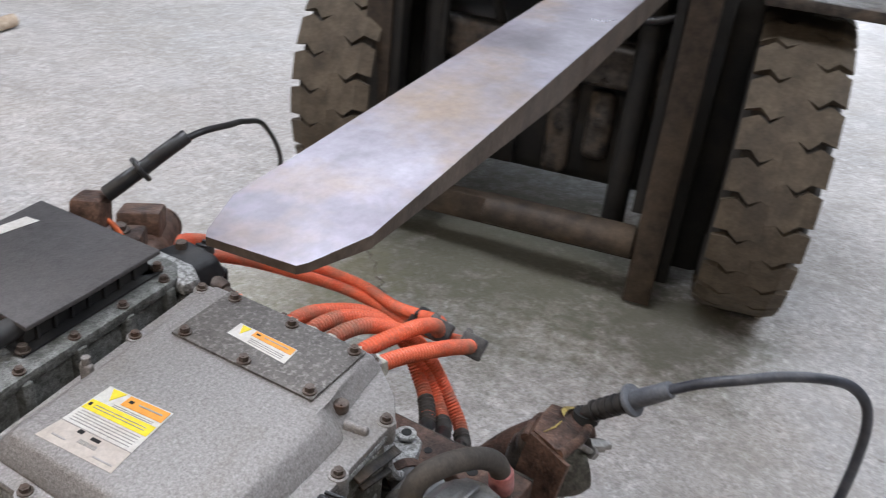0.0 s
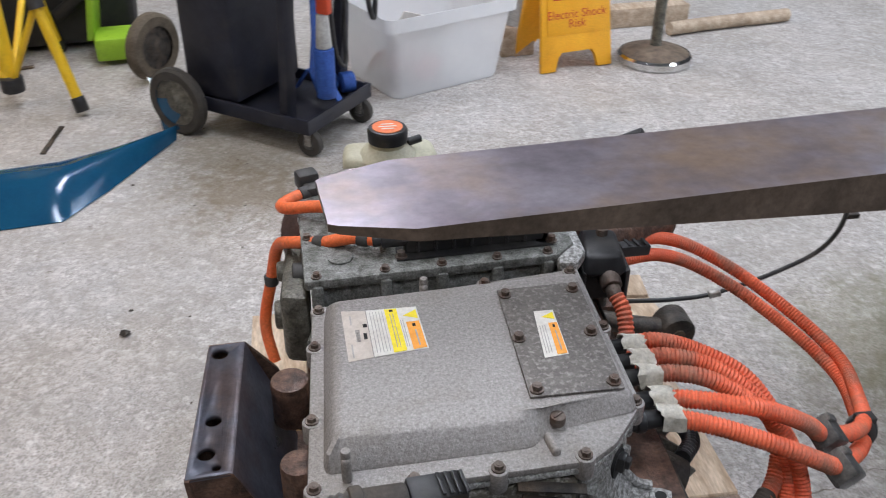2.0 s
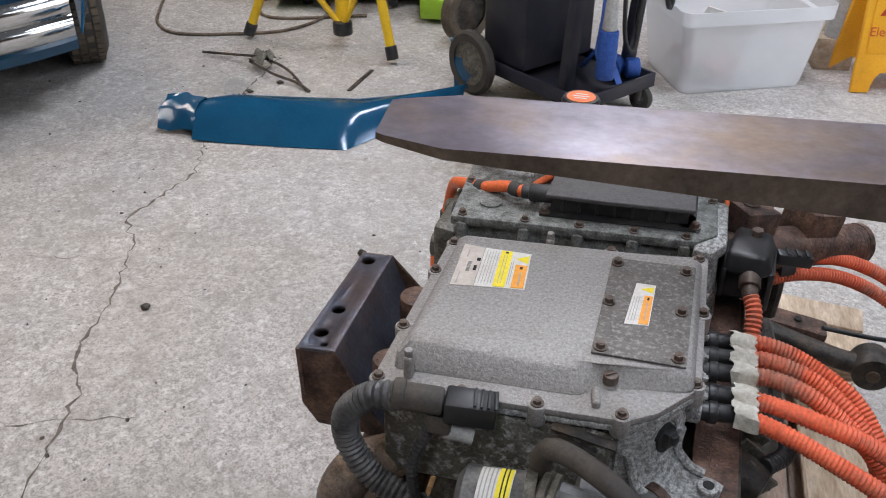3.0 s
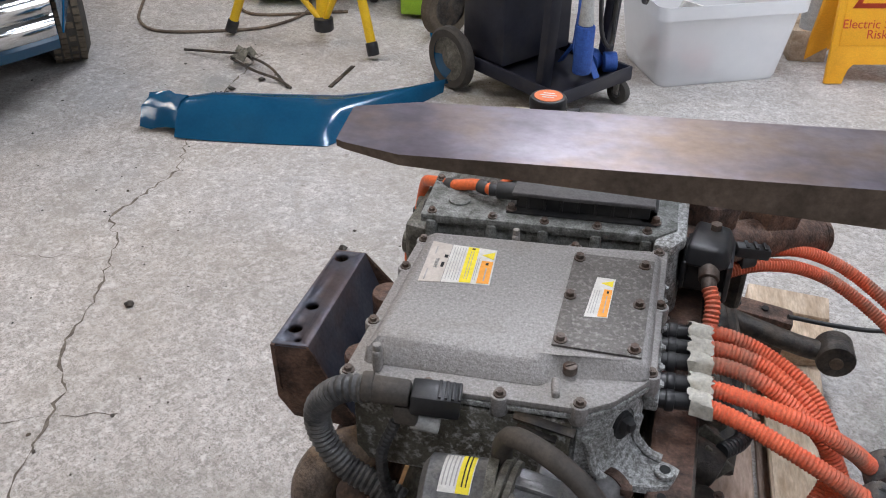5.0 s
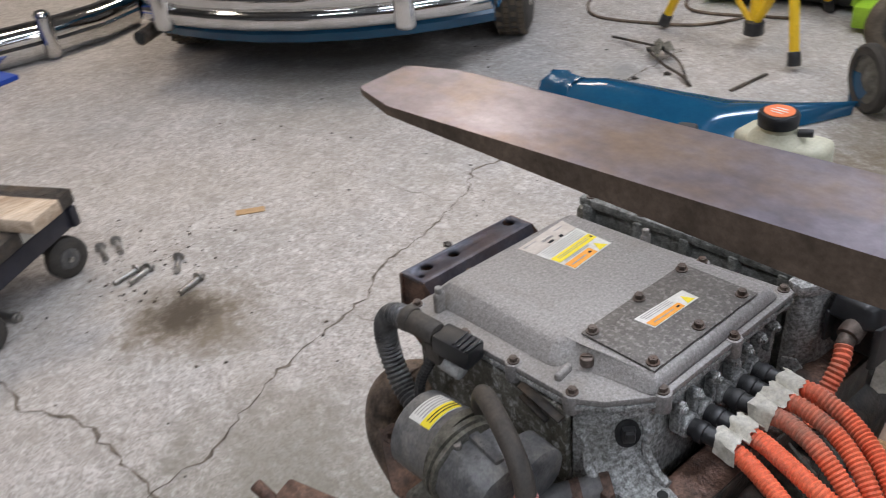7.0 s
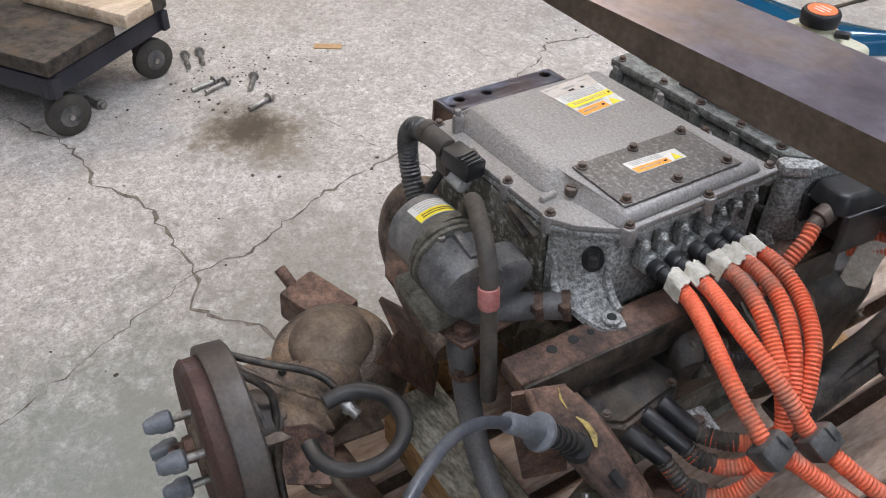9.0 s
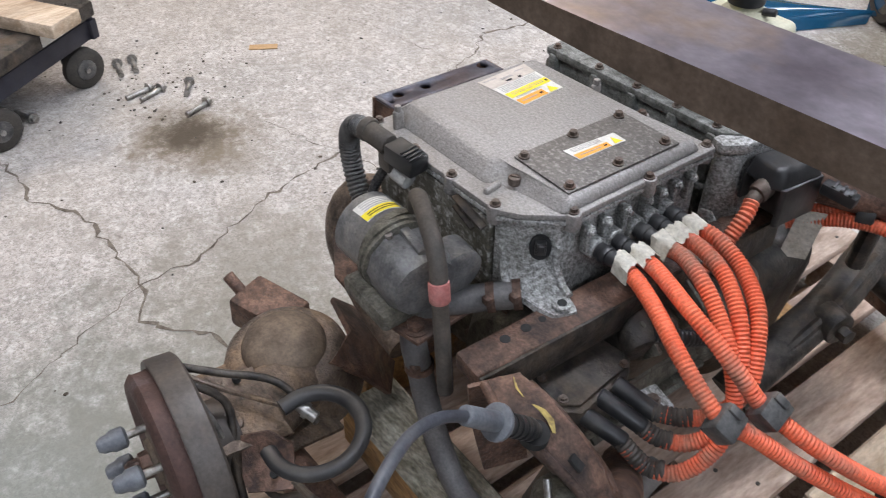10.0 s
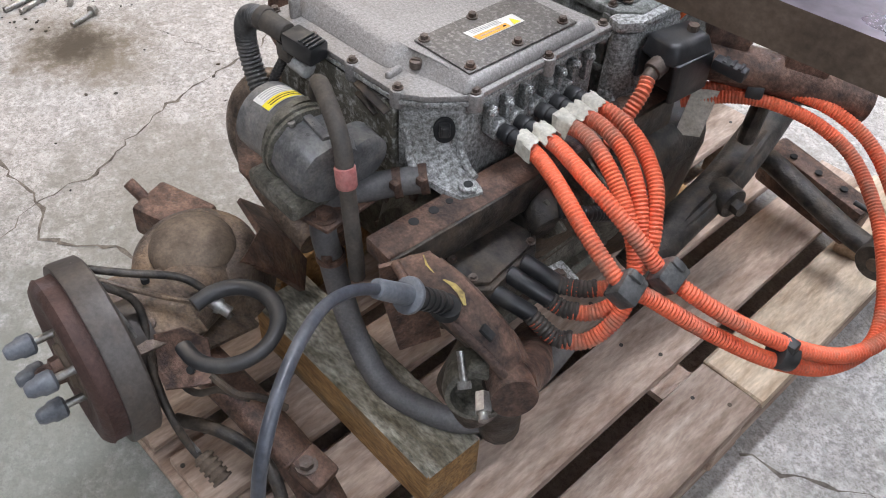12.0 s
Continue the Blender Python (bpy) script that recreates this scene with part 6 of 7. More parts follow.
part("collar", rod((0.76, 0.814, 0.298), (0.785, 0.81, 0.306), 0.0105, n=12, bev=0.002), STEELB, fc)
part("clip", box((1.0, 0.735, 0.53), (0.03, 0.012, 0.012), 0.003), DIRTBLACK, fc)

# ---- things standing about on the floor ----
def bent_panel():
    th = thing("car_body_panel", -1.1, 2.05, 0, "torn blue painted car sill panel lying on the floor", "car panel")
    low = [(-1.47, 1.80, 0.01), (-1.361, 1.814, 0.004), (-1.129, 1.842, 0.004), (-0.899, 1.878, 0.004), (-0.786, 2.071, 0.004), (-0.60, 2.45, 0.004)]
    top = [(-1.50, 1.99, 0.09), (-1.40, 2.03, 0.10), (-1.18, 2.09, 0.09), (-0.95, 2.17, 0.075), (-0.80, 2.29, 0.06), (-0.59, 2.49, 0.03)]
    grid = []
    for k in range(9):
        s = k / 8
        row = []
        for a, b in zip(low, top):
            p = Vector(a).lerp(Vector(b), s)
            p.z = a[2] + (b[2] - a[2]) * math.sin(s * math.pi / 2) + 0.03 * math.sin(s * math.pi)
            row.append(p)
        grid.append([q for q in row])
    fine = []
    for row in grid:
        fine.append([a.lerp(b, k / 5) for a, b in zip(row[:-1], row[1:]) for k in range(5)] + [row[-1]])
    n = min(len(r) for r in fine)
    part("skin", sheet([r[:n] for r in fine], 0.004), CARBLUE, th)
    r2 = random.Random(3)
    crumple = [[Vector((-1.62 + 0.035 * i + r2.uniform(-0.01, 0.01), 1.83 + 0.035 * j + r2.uniform(-0.012, 0.012), 0.012 + 0.09 * math.sin(j / 5 * 3.0) + r2.uniform(0, 0.03))) for i in range(5)] for j in range(6)]
    part("torn_end", sheet(crumple, 0.004), CARBLUE, th)
    part("flap", sheet([[(-0.66, 2.55, 0.004), (-0.57, 2.50, 0.004)], [(-0.665, 2.56, 0.09), (-0.58, 2.51, 0.09)], [(-0.68, 2.58, 0.16), (-0.60, 2.535, 0.165)], [(-0.70, 2.63, 0.185), (-0.62, 2.58, 0.19)]], 0.004), CARBLUE, th, "upright folded tab")
    return th


bent_panel()

deb = thing("wire_scrap", -1.5, 2.5, 0, "tangled scrap of rusty wire and a crushed bracket", "scrap")
part("wire", hose([(-1.85, 2.62, 0.01), (-1.68, 2.58, 0.03), (-1.52, 2.53, 0.05), (-1.38, 2.48, 0.03), (-1.24, 2.34, 0.008)], 0.006, n=6), DIRTBLACK, deb)
part("wire", hose([(-1.56, 2.5, 0.04), (-1.42, 2.42, 0.03), (-1.3, 2.38, 0.02), (-1.22, 2.33, 0.01)], 0.006, n=6), DIRTBLACK, deb)
r2 = random.Random(9)
part("crushed_bracket", sheet([[Vector((-1.56 + 0.03 * i, 2.49 + 0.03 * j, 0.02 + r2.uniform(0, 0.07))) for i in range(4)] for j in range(4)], 0.004), DIRTYALU, deb)
solo("flat_bar", box((-1.06, 2.51, 0.004), (0.018, 0.24, 0.006), 0.001, (0, 0, -5)), DIRTBLACK, "dark flat strip of rubber on the floor", "strip")
for x, y in ((-1.375, 2.39), (-1.456, 2.27), (-1.1, 0.85), (-0.62, 1.25)):
    b = bmesh.new()
    bmesh.ops.create_icosphere(b, subdivisions=1, radius=0.018)
    for v in b.verts:
        v.co *= r2.uniform(0.6, 1.1)
        v.co.z *= 0.6
    b.transform(Matrix.Translation((x, y, 0.008)))
    solo("dirt_lump", b, DIRTBLACK, "small dark lump of dirt on the floor", "dirt", "dirt lumps")

# yellow tripod
tri = thing("tripod_stand", -1.28, 2.95, 0, "yellow tubular steel tripod stand with black joints", "tripod")
hubp = Vector((-1.27, 2.88, 0.09))
feet = [(-0.985, 2.73, 0.02), (-1.735, 2.86, 0.02), (-1.215, 3.48, 0.02)]
apex = Vector((-1.29, 3.0, 1.15))
part("column", rod((-1.28, 2.9, 0.06), apex, 0.03, n=16), TRIYEL, tri)
part("hub", rod(hubp - Vector((0, 0, 0.03)), hubp + Vector((0, 0, 0.03)), 0.045, n=16, bev=0.006), BLACKPL, tri)
for f in feet:
    f = Vector(f)
    up = (apex - f).normalized()
    part("leg", rod(f + up * 0.04, apex, 0.021, n=12), TRIYEL, tri)
    part("foot", rod(f, f + up * 0.06, 0.027, n=12, bev=0.004), BLACKPL, tri)
    mid = f.lerp(apex, 0.36)
    part("brace", rod(hubp, mid, 0.014, n=10), TRIYEL, tri)
    part("joint", rod(mid - up * 0.02, mid + up * 0.02, 0.03, n=10), BLACKPL, tri)
solo("extension_cord", hose([(-2.5, 3.5, 0.008), (-2.35, 3.12, 0.008), (-2.245, 2.92, 0.008), (-2.085, 2.815, 0.008), (-1.82, 2.88, 0.008), (-1.6, 3.0, 0.008), (-1.5, 3.25, 0.008), (-1.62, 3.5, 0.008), (-1.9, 3.4, 0.008), (-1.75, 3.15, 0.008), (-1.3, 3.3, 0.008)], 0.0075, n=8), DUSTY, "dusty extension cord snaking over the floor", "cord")
crane = thing("floor_crane", -1.3, 3.5, 0, "lime green steel floor crane base with a black pump unit", "floor crane")
part("leg", box((-0.93, 3.38, 0.075), (0.2, 0.2, 0.1), 0.01, (0, 0, 8)), GREEN, crane)
part("leg", box((-1.68, 3.38, 0.085), (0.34, 0.14, 0.06), 0.01, (0, 0, 8)), GREEN, crane)
part("side_plate", prism([(-1.06, 3.34), (-1.03, 3.34), (-1.03, 3.62), (-1.06, 3.62)], 0.1, 0.85, 0.004, [(-0.96, 3.42), (-0.93, 3.42), (-0.93, 3.7), (-0.96, 3.7)]), GREEN, crane)
part("cross_beam", box((-1.3, 3.44, 0.5), (0.8, 0.09, 0.12), 0.008, (0, 0, 6)), GREEN, crane)
part("pump_unit", box((-1.4, 3.72, 0.33), (1.0, 0.5, 0.6), 0.03, (0, 0, 8), seg=3), GREASE, crane)
part("ram", rod((-1.2, 3.46, 0.18), (-0.95, 3.5, 0.36), 0.03, n=16, bev=0.004), GREASE, crane)
for x, y in ((-0.86, 3.32), (-1.66, 3.42)):
    part("castor", rod((x - 0.02, y, 0.035), (x + 0.02, y, 0.035), 0.035, n=18, bev=0.004), GREASE, crane)
solo("tool_box", box((-2.0, 3.7, 0.16), (0.4, 0.25, 0.32), 0.02, (0, 0, 10)), GREASE, "dark tool box standing behind the tripod", "box")


# trolley
def trolley():
    th = thing("workshop_trolley", -0.3, 2.55, 0, "dark steel workshop trolley with blue straps on its tray", "trolley")
    M = Matrix.Translation((-0.105, 2.22, 0)) @ turned(0, 0, 53)

    def put(name, b, m, parent=th, label=""):
        b.transform(M)
        return part(name, b, m, parent, label)
    b = box((0.2, 0.25, 0.105), (0.42, 0.5, 0.012), 0.003)
    for c, s in (((0.2, 0.0, 0.125), (0.42, 0.012, 0.055)), ((0.2, 0.5, 0.125), (0.42, 0.012, 0.055)), ((-0.005, 0.25, 0.125), (0.012, 0.5, 0.055)), ((0.405, 0.25, 0.125), (0.012, 0.5, 0.055))):
        box(c, s, 0.002, bm=b)
    put("tray", b, CARTBLK)
    for u in (0.03, 0.37):
        put("post", box((u, 0.07, 0.72), (0.055, 0.035, 1.2), 0.004, (4, 0, 0)), CARTBLK)
        c = put("castor_fork", box((u, 0.02, 0.075), (0.04, 0.03, 0.07), 0.006), STEELB)
        put("castor_wheel", rod((u - 0.015, 0.02, 0.05), (u + 0.015, 0.02, 0.05), 0.05, n=24, bev=0.005), TYREDARK, c)
        put("castor_hub", rod((u - 0.017, 0.02, 0.05), (u + 0.017, 0.02, 0.05), 0.022, n=16), GREYPL, c)
    for u in (-0.05, 0.45):
        w = put("rear_wheel", lathe([(-0.02, 0.09), (-0.022, 0.12), (-0.012, 0.13), (0.012, 0.13), (0.022, 0.12), (0.02, 0.09)], (u, 0.56, 0.13), (1, 0, 0), 32, caps=False), TYREDARK)
        put("wheel_disc", lathe([(-0.018, 0.0), (-0.018, 0.03), (-0.008, 0.05), (-0.014, 0.092), (0.014, 0.092), (0.008, 0.05), (0.018, 0.03), (0.018, 0.0)], (u, 0.56, 0.13), (1, 0, 0), 28), DIRTYALU, w)
    body = box((0.2, 0.44, 0.62), (0.38, 0.24, 0.95), 0.012)
    put("cabinet", body, CARTBLK)
    put("shelf", box((0.2, 0.2, 0.72), (0.42, 0.5, 0.02), 0.004), CARTBLK)
    put("strap", sheet([[(0.1, 0.03, 0.62), (0.14, 0.03, 0.62)], [(0.12, 0.05, 0.42), (0.16, 0.05, 0.42)], [(0.16, 0.1, 0.26), (0.2, 0.1, 0.26)], [(0.22, 0.12, 0.16), (0.26, 0.13, 0.16)], [(0.3, 0.1, 0.13), (0.32, 0.14, 0.13)]], 0.004), STRAPBL)
    put("strap", sheet([[(0.2, 0.0, 0.14), (0.23, 0.0, 0.14)], [(0.2, 0.06, 0.22), (0.23, 0.06, 0.23)], [(0.22, 0.16, 0.24), (0.25, 0.16, 0.24)], [(0.24, 0.24, 0.14), (0.27, 0.24, 0.14)]], 0.004), STRAPBL)
    put("strap_roll", rod((0.28, 0.12, 0.16), (0.34, 0.14, 0.16), 0.045, n=20, bev=0.004), STRAPBL)
    put("strap_roll", rod((0.33, 0.08, 0.165), (0.37, 0.05, 0.165), 0.04, n=20, bev=0.004), STRAPBL)
    put("spray_can", rod((0.08, -0.03, 0.22), (0.08, -0.03, 0.40), 0.035, n=18, bev=0.006), STRAPBL)
    put("can_cap", rod((0.08, -0.03, 0.40), (0.08, -0.03, 0.52), 0.028, 0.02, n=16, bev=0.006), SILVERPL)
    put("can_trigger", box((0.08, -0.04, 0.58), (0.03, 0.05, 0.12), 0.008), SIGNRED)
    put("hanging_cable", hose([(0.24, 0.05, 0.8), (0.23, 0.04, 0.5), (0.27, 0.05, 0.3), (0.34, 0.06, 0.24), (0.36, 0.07, 0.4), (0.37, 0.07, 0.8)], 0.009, n=8), BLACKPL)
    put("hanging_cable", hose([(0.36, 0.0, 0.9), (0.36, -0.03, 0.55), (0.39, -0.04, 0.42), (0.42, -0.03, 0.55), (0.42, 0.0, 0.9)], 0.01, n=8), BLACKPL)
    put("handle_tube", hose([(-0.02, 0.1, 1.0), (-0.03, 0.0, 0.8), (0.0, -0.02, 0.62), (0.04, 0.03, 0.6)], 0.012, n=8), SIGNRED)
    return th


trolley()
w = thing("trolley_wheel", -0.72, 3.1, 0, "brown rubber wheel of another trolley behind", "wheel")
part("tyre", lathe([(-0.03, 0.09), (-0.03, 0.13), (-0.015, 0.145), (0.015, 0.145), (0.03, 0.13), (0.03, 0.09)], (-0.74, 3.1, 0.145), (0.7, -0.5, 0), 32, caps=False), TYRE, w)
part("disc", lathe([(-0.025, 0.0), (-0.02, 0.03), (-0.012, 0.05), (-0.02, 0.095), (0.02, 0.095), (0.012, 0.05), (0.02, 0.03), (0.025, 0.0)], (-0.74, 3.1, 0.145), (0.7, -0.5, 0), 28), DIRTBLACK, w)


# plastic tote
def tote():
    th = thing("plastic_tote", 0.47, 3.05, 0, "translucent plastic storage tote with paper and red cloth inside", "storage box")
    M = Matrix.Translation((0.258, 2.72, 0)) @ turned(0, 0, 25)
    W, D, H, t = 0.53, 0.38, 0.36, 0.05
    b = bmesh.new()
    rings = []
    for z, o in ((0.0, 0.0), (0.02, -0.008), (H - 0.06, -t * 0.85), (H - 0.055, -t * 1.25), (H, -t * 1.3)):
        pts = []
        for cx, cy, a0 in ((W, D, 0), (0, D, 90), (0, 0, 180), (W, 0, 270)):
            for k in range(5):
                a = radians(a0 + 22.5 * k)
                r = 0.045
                sx, sy = (1 if cx else -1), (1 if cy else -1)
                pts.append((cx - sx * (r + o) + r * math.cos(a), cy - sy * (r + o) + r * math.sin(a), z))
        rings.append([b.verts.new(p) for p in pts])
    n = len(rings[0])
    for u, v in zip(rings[:-1], rings[1:]):
        for k in range(n):
            b.faces.new((u[k], u[(k + 1) % n], v[(k + 1) % n], v[k]))
    b.faces.new(rings[0][::-1])
    bmesh.ops.recalc_face_normals(b, faces=b.faces[:])
    bmesh.ops.solidify(b, geom=b.faces[:], thickness=0.004)
    b.transform(M)
    part("tub", b, TOTEPL, th)
    b = box((W / 2 - 0.08, D / 2 - 0.06, 0.17), (0.3, 0.004, 0.27), 0, (18, 20, 8))
    b.transform(M)
    part("paper_sheet", b, PAPER, th)
    r3 = random.Random(2)
    g = [[Vector((0.04 + 0.06 * i, 0.05 + 0.06 * j, 0.03 + r3.uniform(0, 0.09))) for i in range(5)] for j in range(5)]
    b = sheet(g, 0.01)
    b.transform(M)
    part("red_cloth", b, REDPL, th)
    b = hose([(0.36, 0.06, 0.05), (0.4, 0.1, 0.09), (0.43, 0.07, 0.05), (0.38, 0.12, 0.07), (0.44, 0.13, 0.1)], 0.008, n=6)
    b.transform(M)
    part("crumpled_wrap", b, PAPER, th)
    return th


tote()


# warning sign
def sign():
    th = thing("warning_sign", 1.11, 3.05, 0, "orange-yellow plastic A-frame electric shock warning sign", "safety sign")
    M = Matrix.Translation((0.93, 2.94, 0)) @ turned(0, 0, 14)
    W, H = 0.365, 0.66
    for k, lean in ((0, -11), (1, 11)):
        L = M @ Matrix.Translation((0, 0.26 * k, 0)) @ turned(lean, 0, 0)
        out = [(0, 0), (0.075, 0), (0.085, 0.06), (0.105, 0.085), (0.26, 0.085), (0.28, 0.06), (0.29, 0), (W, 0), (W - 0.02, H), (0.02, H)]
        b = prism(out, 0, 0.022, 0.004)
        b.transform(L @ turned(90, 0, 0))
        leaf = part("leaf", b, SIGNYEL, th)
        if k == 0:
            F = L @ turned(90, 0, 0)
            b = prism([(0.035, 0.16), (W - 0.035, 0.16), (W - 0.045, 0.165 + 0.42), (0.045, 0.165 + 0.42)], 0.0222, 0.0255, 0.001)
            b.transform(F)
            part("panel_rim", b, SIGNYEL, leaf)
            lettering("words", "Electric Shock\nRisk", 0.052, F @ Matrix.Translation((W / 2, 0.225, 0.0262)), SIGNRED, leaf)
            cx, z0 = W / 2, 0.31
            outer, inner = [(cx - 0.12, z0), (cx + 0.12, z0), (cx, z0 + 0.2)], [(cx - 0.085, z0 + 0.02), (cx + 0.085, z0 + 0.02), (cx, z0 + 0.162)]
            b = bmesh.new()
            o = [b.verts.new((x, y, 0.0262)) for x, y in outer]
            i = [b.verts.new((x, y, 0.0262)) for x, y in inner]
            for j in range(3):
                b.faces.new((o[j], o[(j + 1) % 3], i[(j + 1) % 3], i[j]))
            bmesh.ops.solidify(b, geom=b.faces[:], thickness=0.0006)
            b.transform(F)
            part("triangle", b, SIGNRED, leaf)
            b = prism([(cx - 0.005, z0 + 0.12), (cx + 0.02, z0 + 0.12), (cx + 0.006, z0 + 0.085), (cx + 0.025, z0 + 0.085), (cx - 0.012, z0 + 0.035), (cx - 0.002, z0 + 0.072), (cx - 0.022, z0 + 0.072)], 0.0258, 0.0265)
            b.transform(F)
            part("bolt_symbol", b, SIGNRED, leaf)
    b = rod((0.05, 0.13, H * 0.97), (0.315, 0.13, H * 0.97), 0.014, n=12)
    b.transform(M)
    part("hinge", b, SIGNYEL, th)
    return th


sign()
st = thing("barrier_post", 1.5, 3.03, 0, "steel barrier post on a heavy round chromed base", "barrier post")
part("base", lathe([(0, 0.15), (0.004, 0.168), (0.035, 0.17), (0.045, 0.16)], (1.5, 3.03, 0), (0, 0, 1), 44), CHROME, st)
part("base_top", lathe([(0, 0.155), (0.012, 0.13), (0.03, 0.05), (0.035, 0.0)], (1.5, 3.03, 0.0455), (0, 0, 1), 40), DUSTY, st)
part("pole", rod((1.5, 3.03, 0.06), (1.5, 3.03, 0.95), 0.026, n=18), DIRTYALU, st)
solo("round_timber", hose([(1.70, 3.36, 0.035), (1.95, 3.42, 0.035), (2.4, 3.5, 0.035)], 0.034, n=12), WOODLT, "brown round wooden pole lying on the floor", "pole")
for c, s, rz in (((0.88, 3.22, 0.07), (0.16, 0.1, 0.14), 6), ((1.0, 3.5, 0.05), (0.3, 0.09, 0.1), 4), ((1.62, 3.56, 0.05), (0.5, 0.1, 0.1), 6)):
    solo("wood_block", box(c, s, 0.006, (0, 0, rz)), WOODLT, "pale softwood block on the workshop floor", "timber", "wood blocks")
b = lathe([(0, 0.05), (0.2, 0.05), (0.24, 0.03), (0.26, 0.03)], (0.88, 3.22, 0.141), (0, 0, 1), 16)
solo("plastic_bottle", b, SILVERPL, "pale bottle standing on a wood block", "bottle")


# blue classic car, its chrome bumper towards us
def car():
    th = thing("classic_car", -2.8, 2.0, 0, "blue classic car with heavy chrome bumper", "car")
    u, n = Vector((0.78, 0.626, 0)), Vector((0.626, -0.78, 0))
    O = Vector((-2.656, 1.312, 0))          # middle of the bumper, on the floor

    def at(a, d, z):
        return O + u * a + n * d + Vector((0, 0, z))

    def bow(a):
        return 0.10 - 0.22 * ((a - 0.13) / 0.8) ** 2
    A = [-0.66, -0.6, -0.5, -0.3, -0.1, 0.13, 0.35, 0.55, 0.75, 0.86, 0.93]
    prof = [(-0.06, 0.292), (-0.01, 0.288), (0.025, 0.297), (0.045, 0.318), (0.052, 0.345), (0.047, 0.37), (0.032, 0.382), (0.036, 0.392), (0.05, 0.41), (0.05, 0.445), (0.03, 0.47), (-0.05, 0.48)]
    part("bumper", sheet([[at(a, bow(a) + d, z) for d, z in prof] for a in A], 0.006), CHROME, th, "pitted chrome bumper")
    for a in (-0.54, 0.58):
        b = box((0, 0, 0), (0.095, 0.075, 0.25), 0.036, seg=4)
        b.transform(Matrix.Translation(at(a, bow(a) + 0.04, 0.395)) @ turned(0, 0, 38.7))
        part("overrider", b, CHROME, th)
    VP = [(-0.06, 0.215), (-0.005, 0.225), (0.02, 0.265), (0.0, 0.33)]
    part("valance", sheet([[at(a, bow(a) - 0.05 + d, z) for d, z in VP] for a in A], 0.006), CARBLUE, th)
    BP = [(0.02, 0.3), (0.0, 0.46), (-0.02, 0.6), (-0.1, 0.8), (-0.3, 0.95)]
    part("tail_panel", sheet([[at(a, bow(a) - 0.07 + d, z) for d, z in BP] for a in A], 0.006), CARBLUE, th)
    for s in (-1, 1):
        c = at(0.13 + 0.84 * s, -0.68, 0.30)
        b = lathe([(-0.085, 0.17), (-0.09, 0.25), (-0.07, 0.29), (-0.05, 0.30), (0.05, 0.30), (0.07, 0.29), (0.09, 0.25), (0.085, 0.17)], c, u, 40, caps=False)
        w = part("tyre", b, TYREDARK, th)
        b = bmesh.new()
        for k in range(56):
            for j in range(4):
                a = 2 * math.pi * k / 56 + (0.03 if j % 2 else 0)
                e = Vector((0, 0, 1)) * math.cos(a) + n * math.sin(a)
                q = c + u * (-0.052 + 0.035 * j) + e * 0.300
                m = Matrix.Translation(q) @ Matrix((u, e.cross(u), e)).transposed().to_4x4()
                t = box((0, 0, 0), (0.026, 0.026, 0.012))
                t.transform(m)
                join(b, t) if k % 2 == 0 or j % 2 else t.free()
        part("tread", b, TYRE, w)
        part("wheel_disc", lathe([(-0.08, 0.0), (-0.075, 0.1), (-0.085, 0.17), (0.085, 0.17), (0.075, 0.1), (0.08, 0.0)], c, u, 32), CHROME, w)
        part("wing", sheet([[at(0.13 + 0.82 * s, -0.1, z), at(0.13 + 0.93 * s, -0.68, z + (0.25 if z < 0.4 else 0)), at(0.13 + 0.88 * s, -1.4, z)] for z in (0.3, 0.42, 0.62, 0.85)], 0.006), CARBLUE, th)
        part("rear_lamp", rod(at(0.13 + 0.66 * s, -0.12, 0.62), at(0.13 + 0.66 * s, -0.06, 0.62), 0.05, n=20, bev=0.01), SIGNRED, th)
    b = box(tuple(at(0.13, -1.5, 0.29)), (2.7, 1.42, 0.16), 0.05, (0, 0, -51.3))
    part("floorpan", b, DIRTBLACK, th)
    b = box(tuple(at(0.13, -1.78, 0.78)), (3.2, 1.6, 0.5), 0.12, (0, 0, -51.3), seg=3)
    part("body", b, CARBLUE, th)
    b = box(tuple(at(0.13, -2.05, 1.2)), (1.9, 1.3, 0.45), 0.15, (0, 0, -51.3), seg=3)
    part("cabin", b, CARBLUE, th)
    for s in (-1, 1):
        part("front_wheel", lathe([(-0.09, 0.2), (-0.07, 0.29), (0.07, 0.29), (0.09, 0.2)], at(0.13 + 0.74 * s, -2.8, 0.29), u, 32), TYREDARK, th)
    p, q = at(-0.62, -0.4, 0.25), at(-0.66, 0.02, 0.25)
    ex = part("exhaust_pipe", rod(p, q, 0.034, n=20), DIRTBLACK, th)
    part("pipe_mouth", rod(q, q + n * 0.002, 0.027, n=20), INK, ex)
    return th


car()
bp = thing("loose_bumper", -4.1, 0.6, 0, "spare chrome bumper blade with an overrider on the floor", "bumper")
A = [(-4.36, 0.0), (-4.2, 0.25), (-4.12, 0.5), (-4.09, 0.78), (-4.1, 1.06), (-4.2, 1.32)]
part("blade", sheet([[(x + d, y, z) for d, z in ((-0.05, 0.004), (0.0, 0.004), (0.035, 0.02), (0.055, 0.055), (0.055, 0.09), (0.04, 0.105), (0.045, 0.12), (0.035, 0.155), (0.0, 0.18), (-0.05, 0.185))] for x, y in A], 0.006), CHROME, bp)
part("overrider", box((-4.04, 0.76, 0.13), (0.09, 0.08, 0.26), 0.035, seg=4), CHROME, bp)
post = thing("lift_post", -4.1, 0.22, 0, "blue painted steel vehicle lift post bolted to the floor", "vehicle lift")
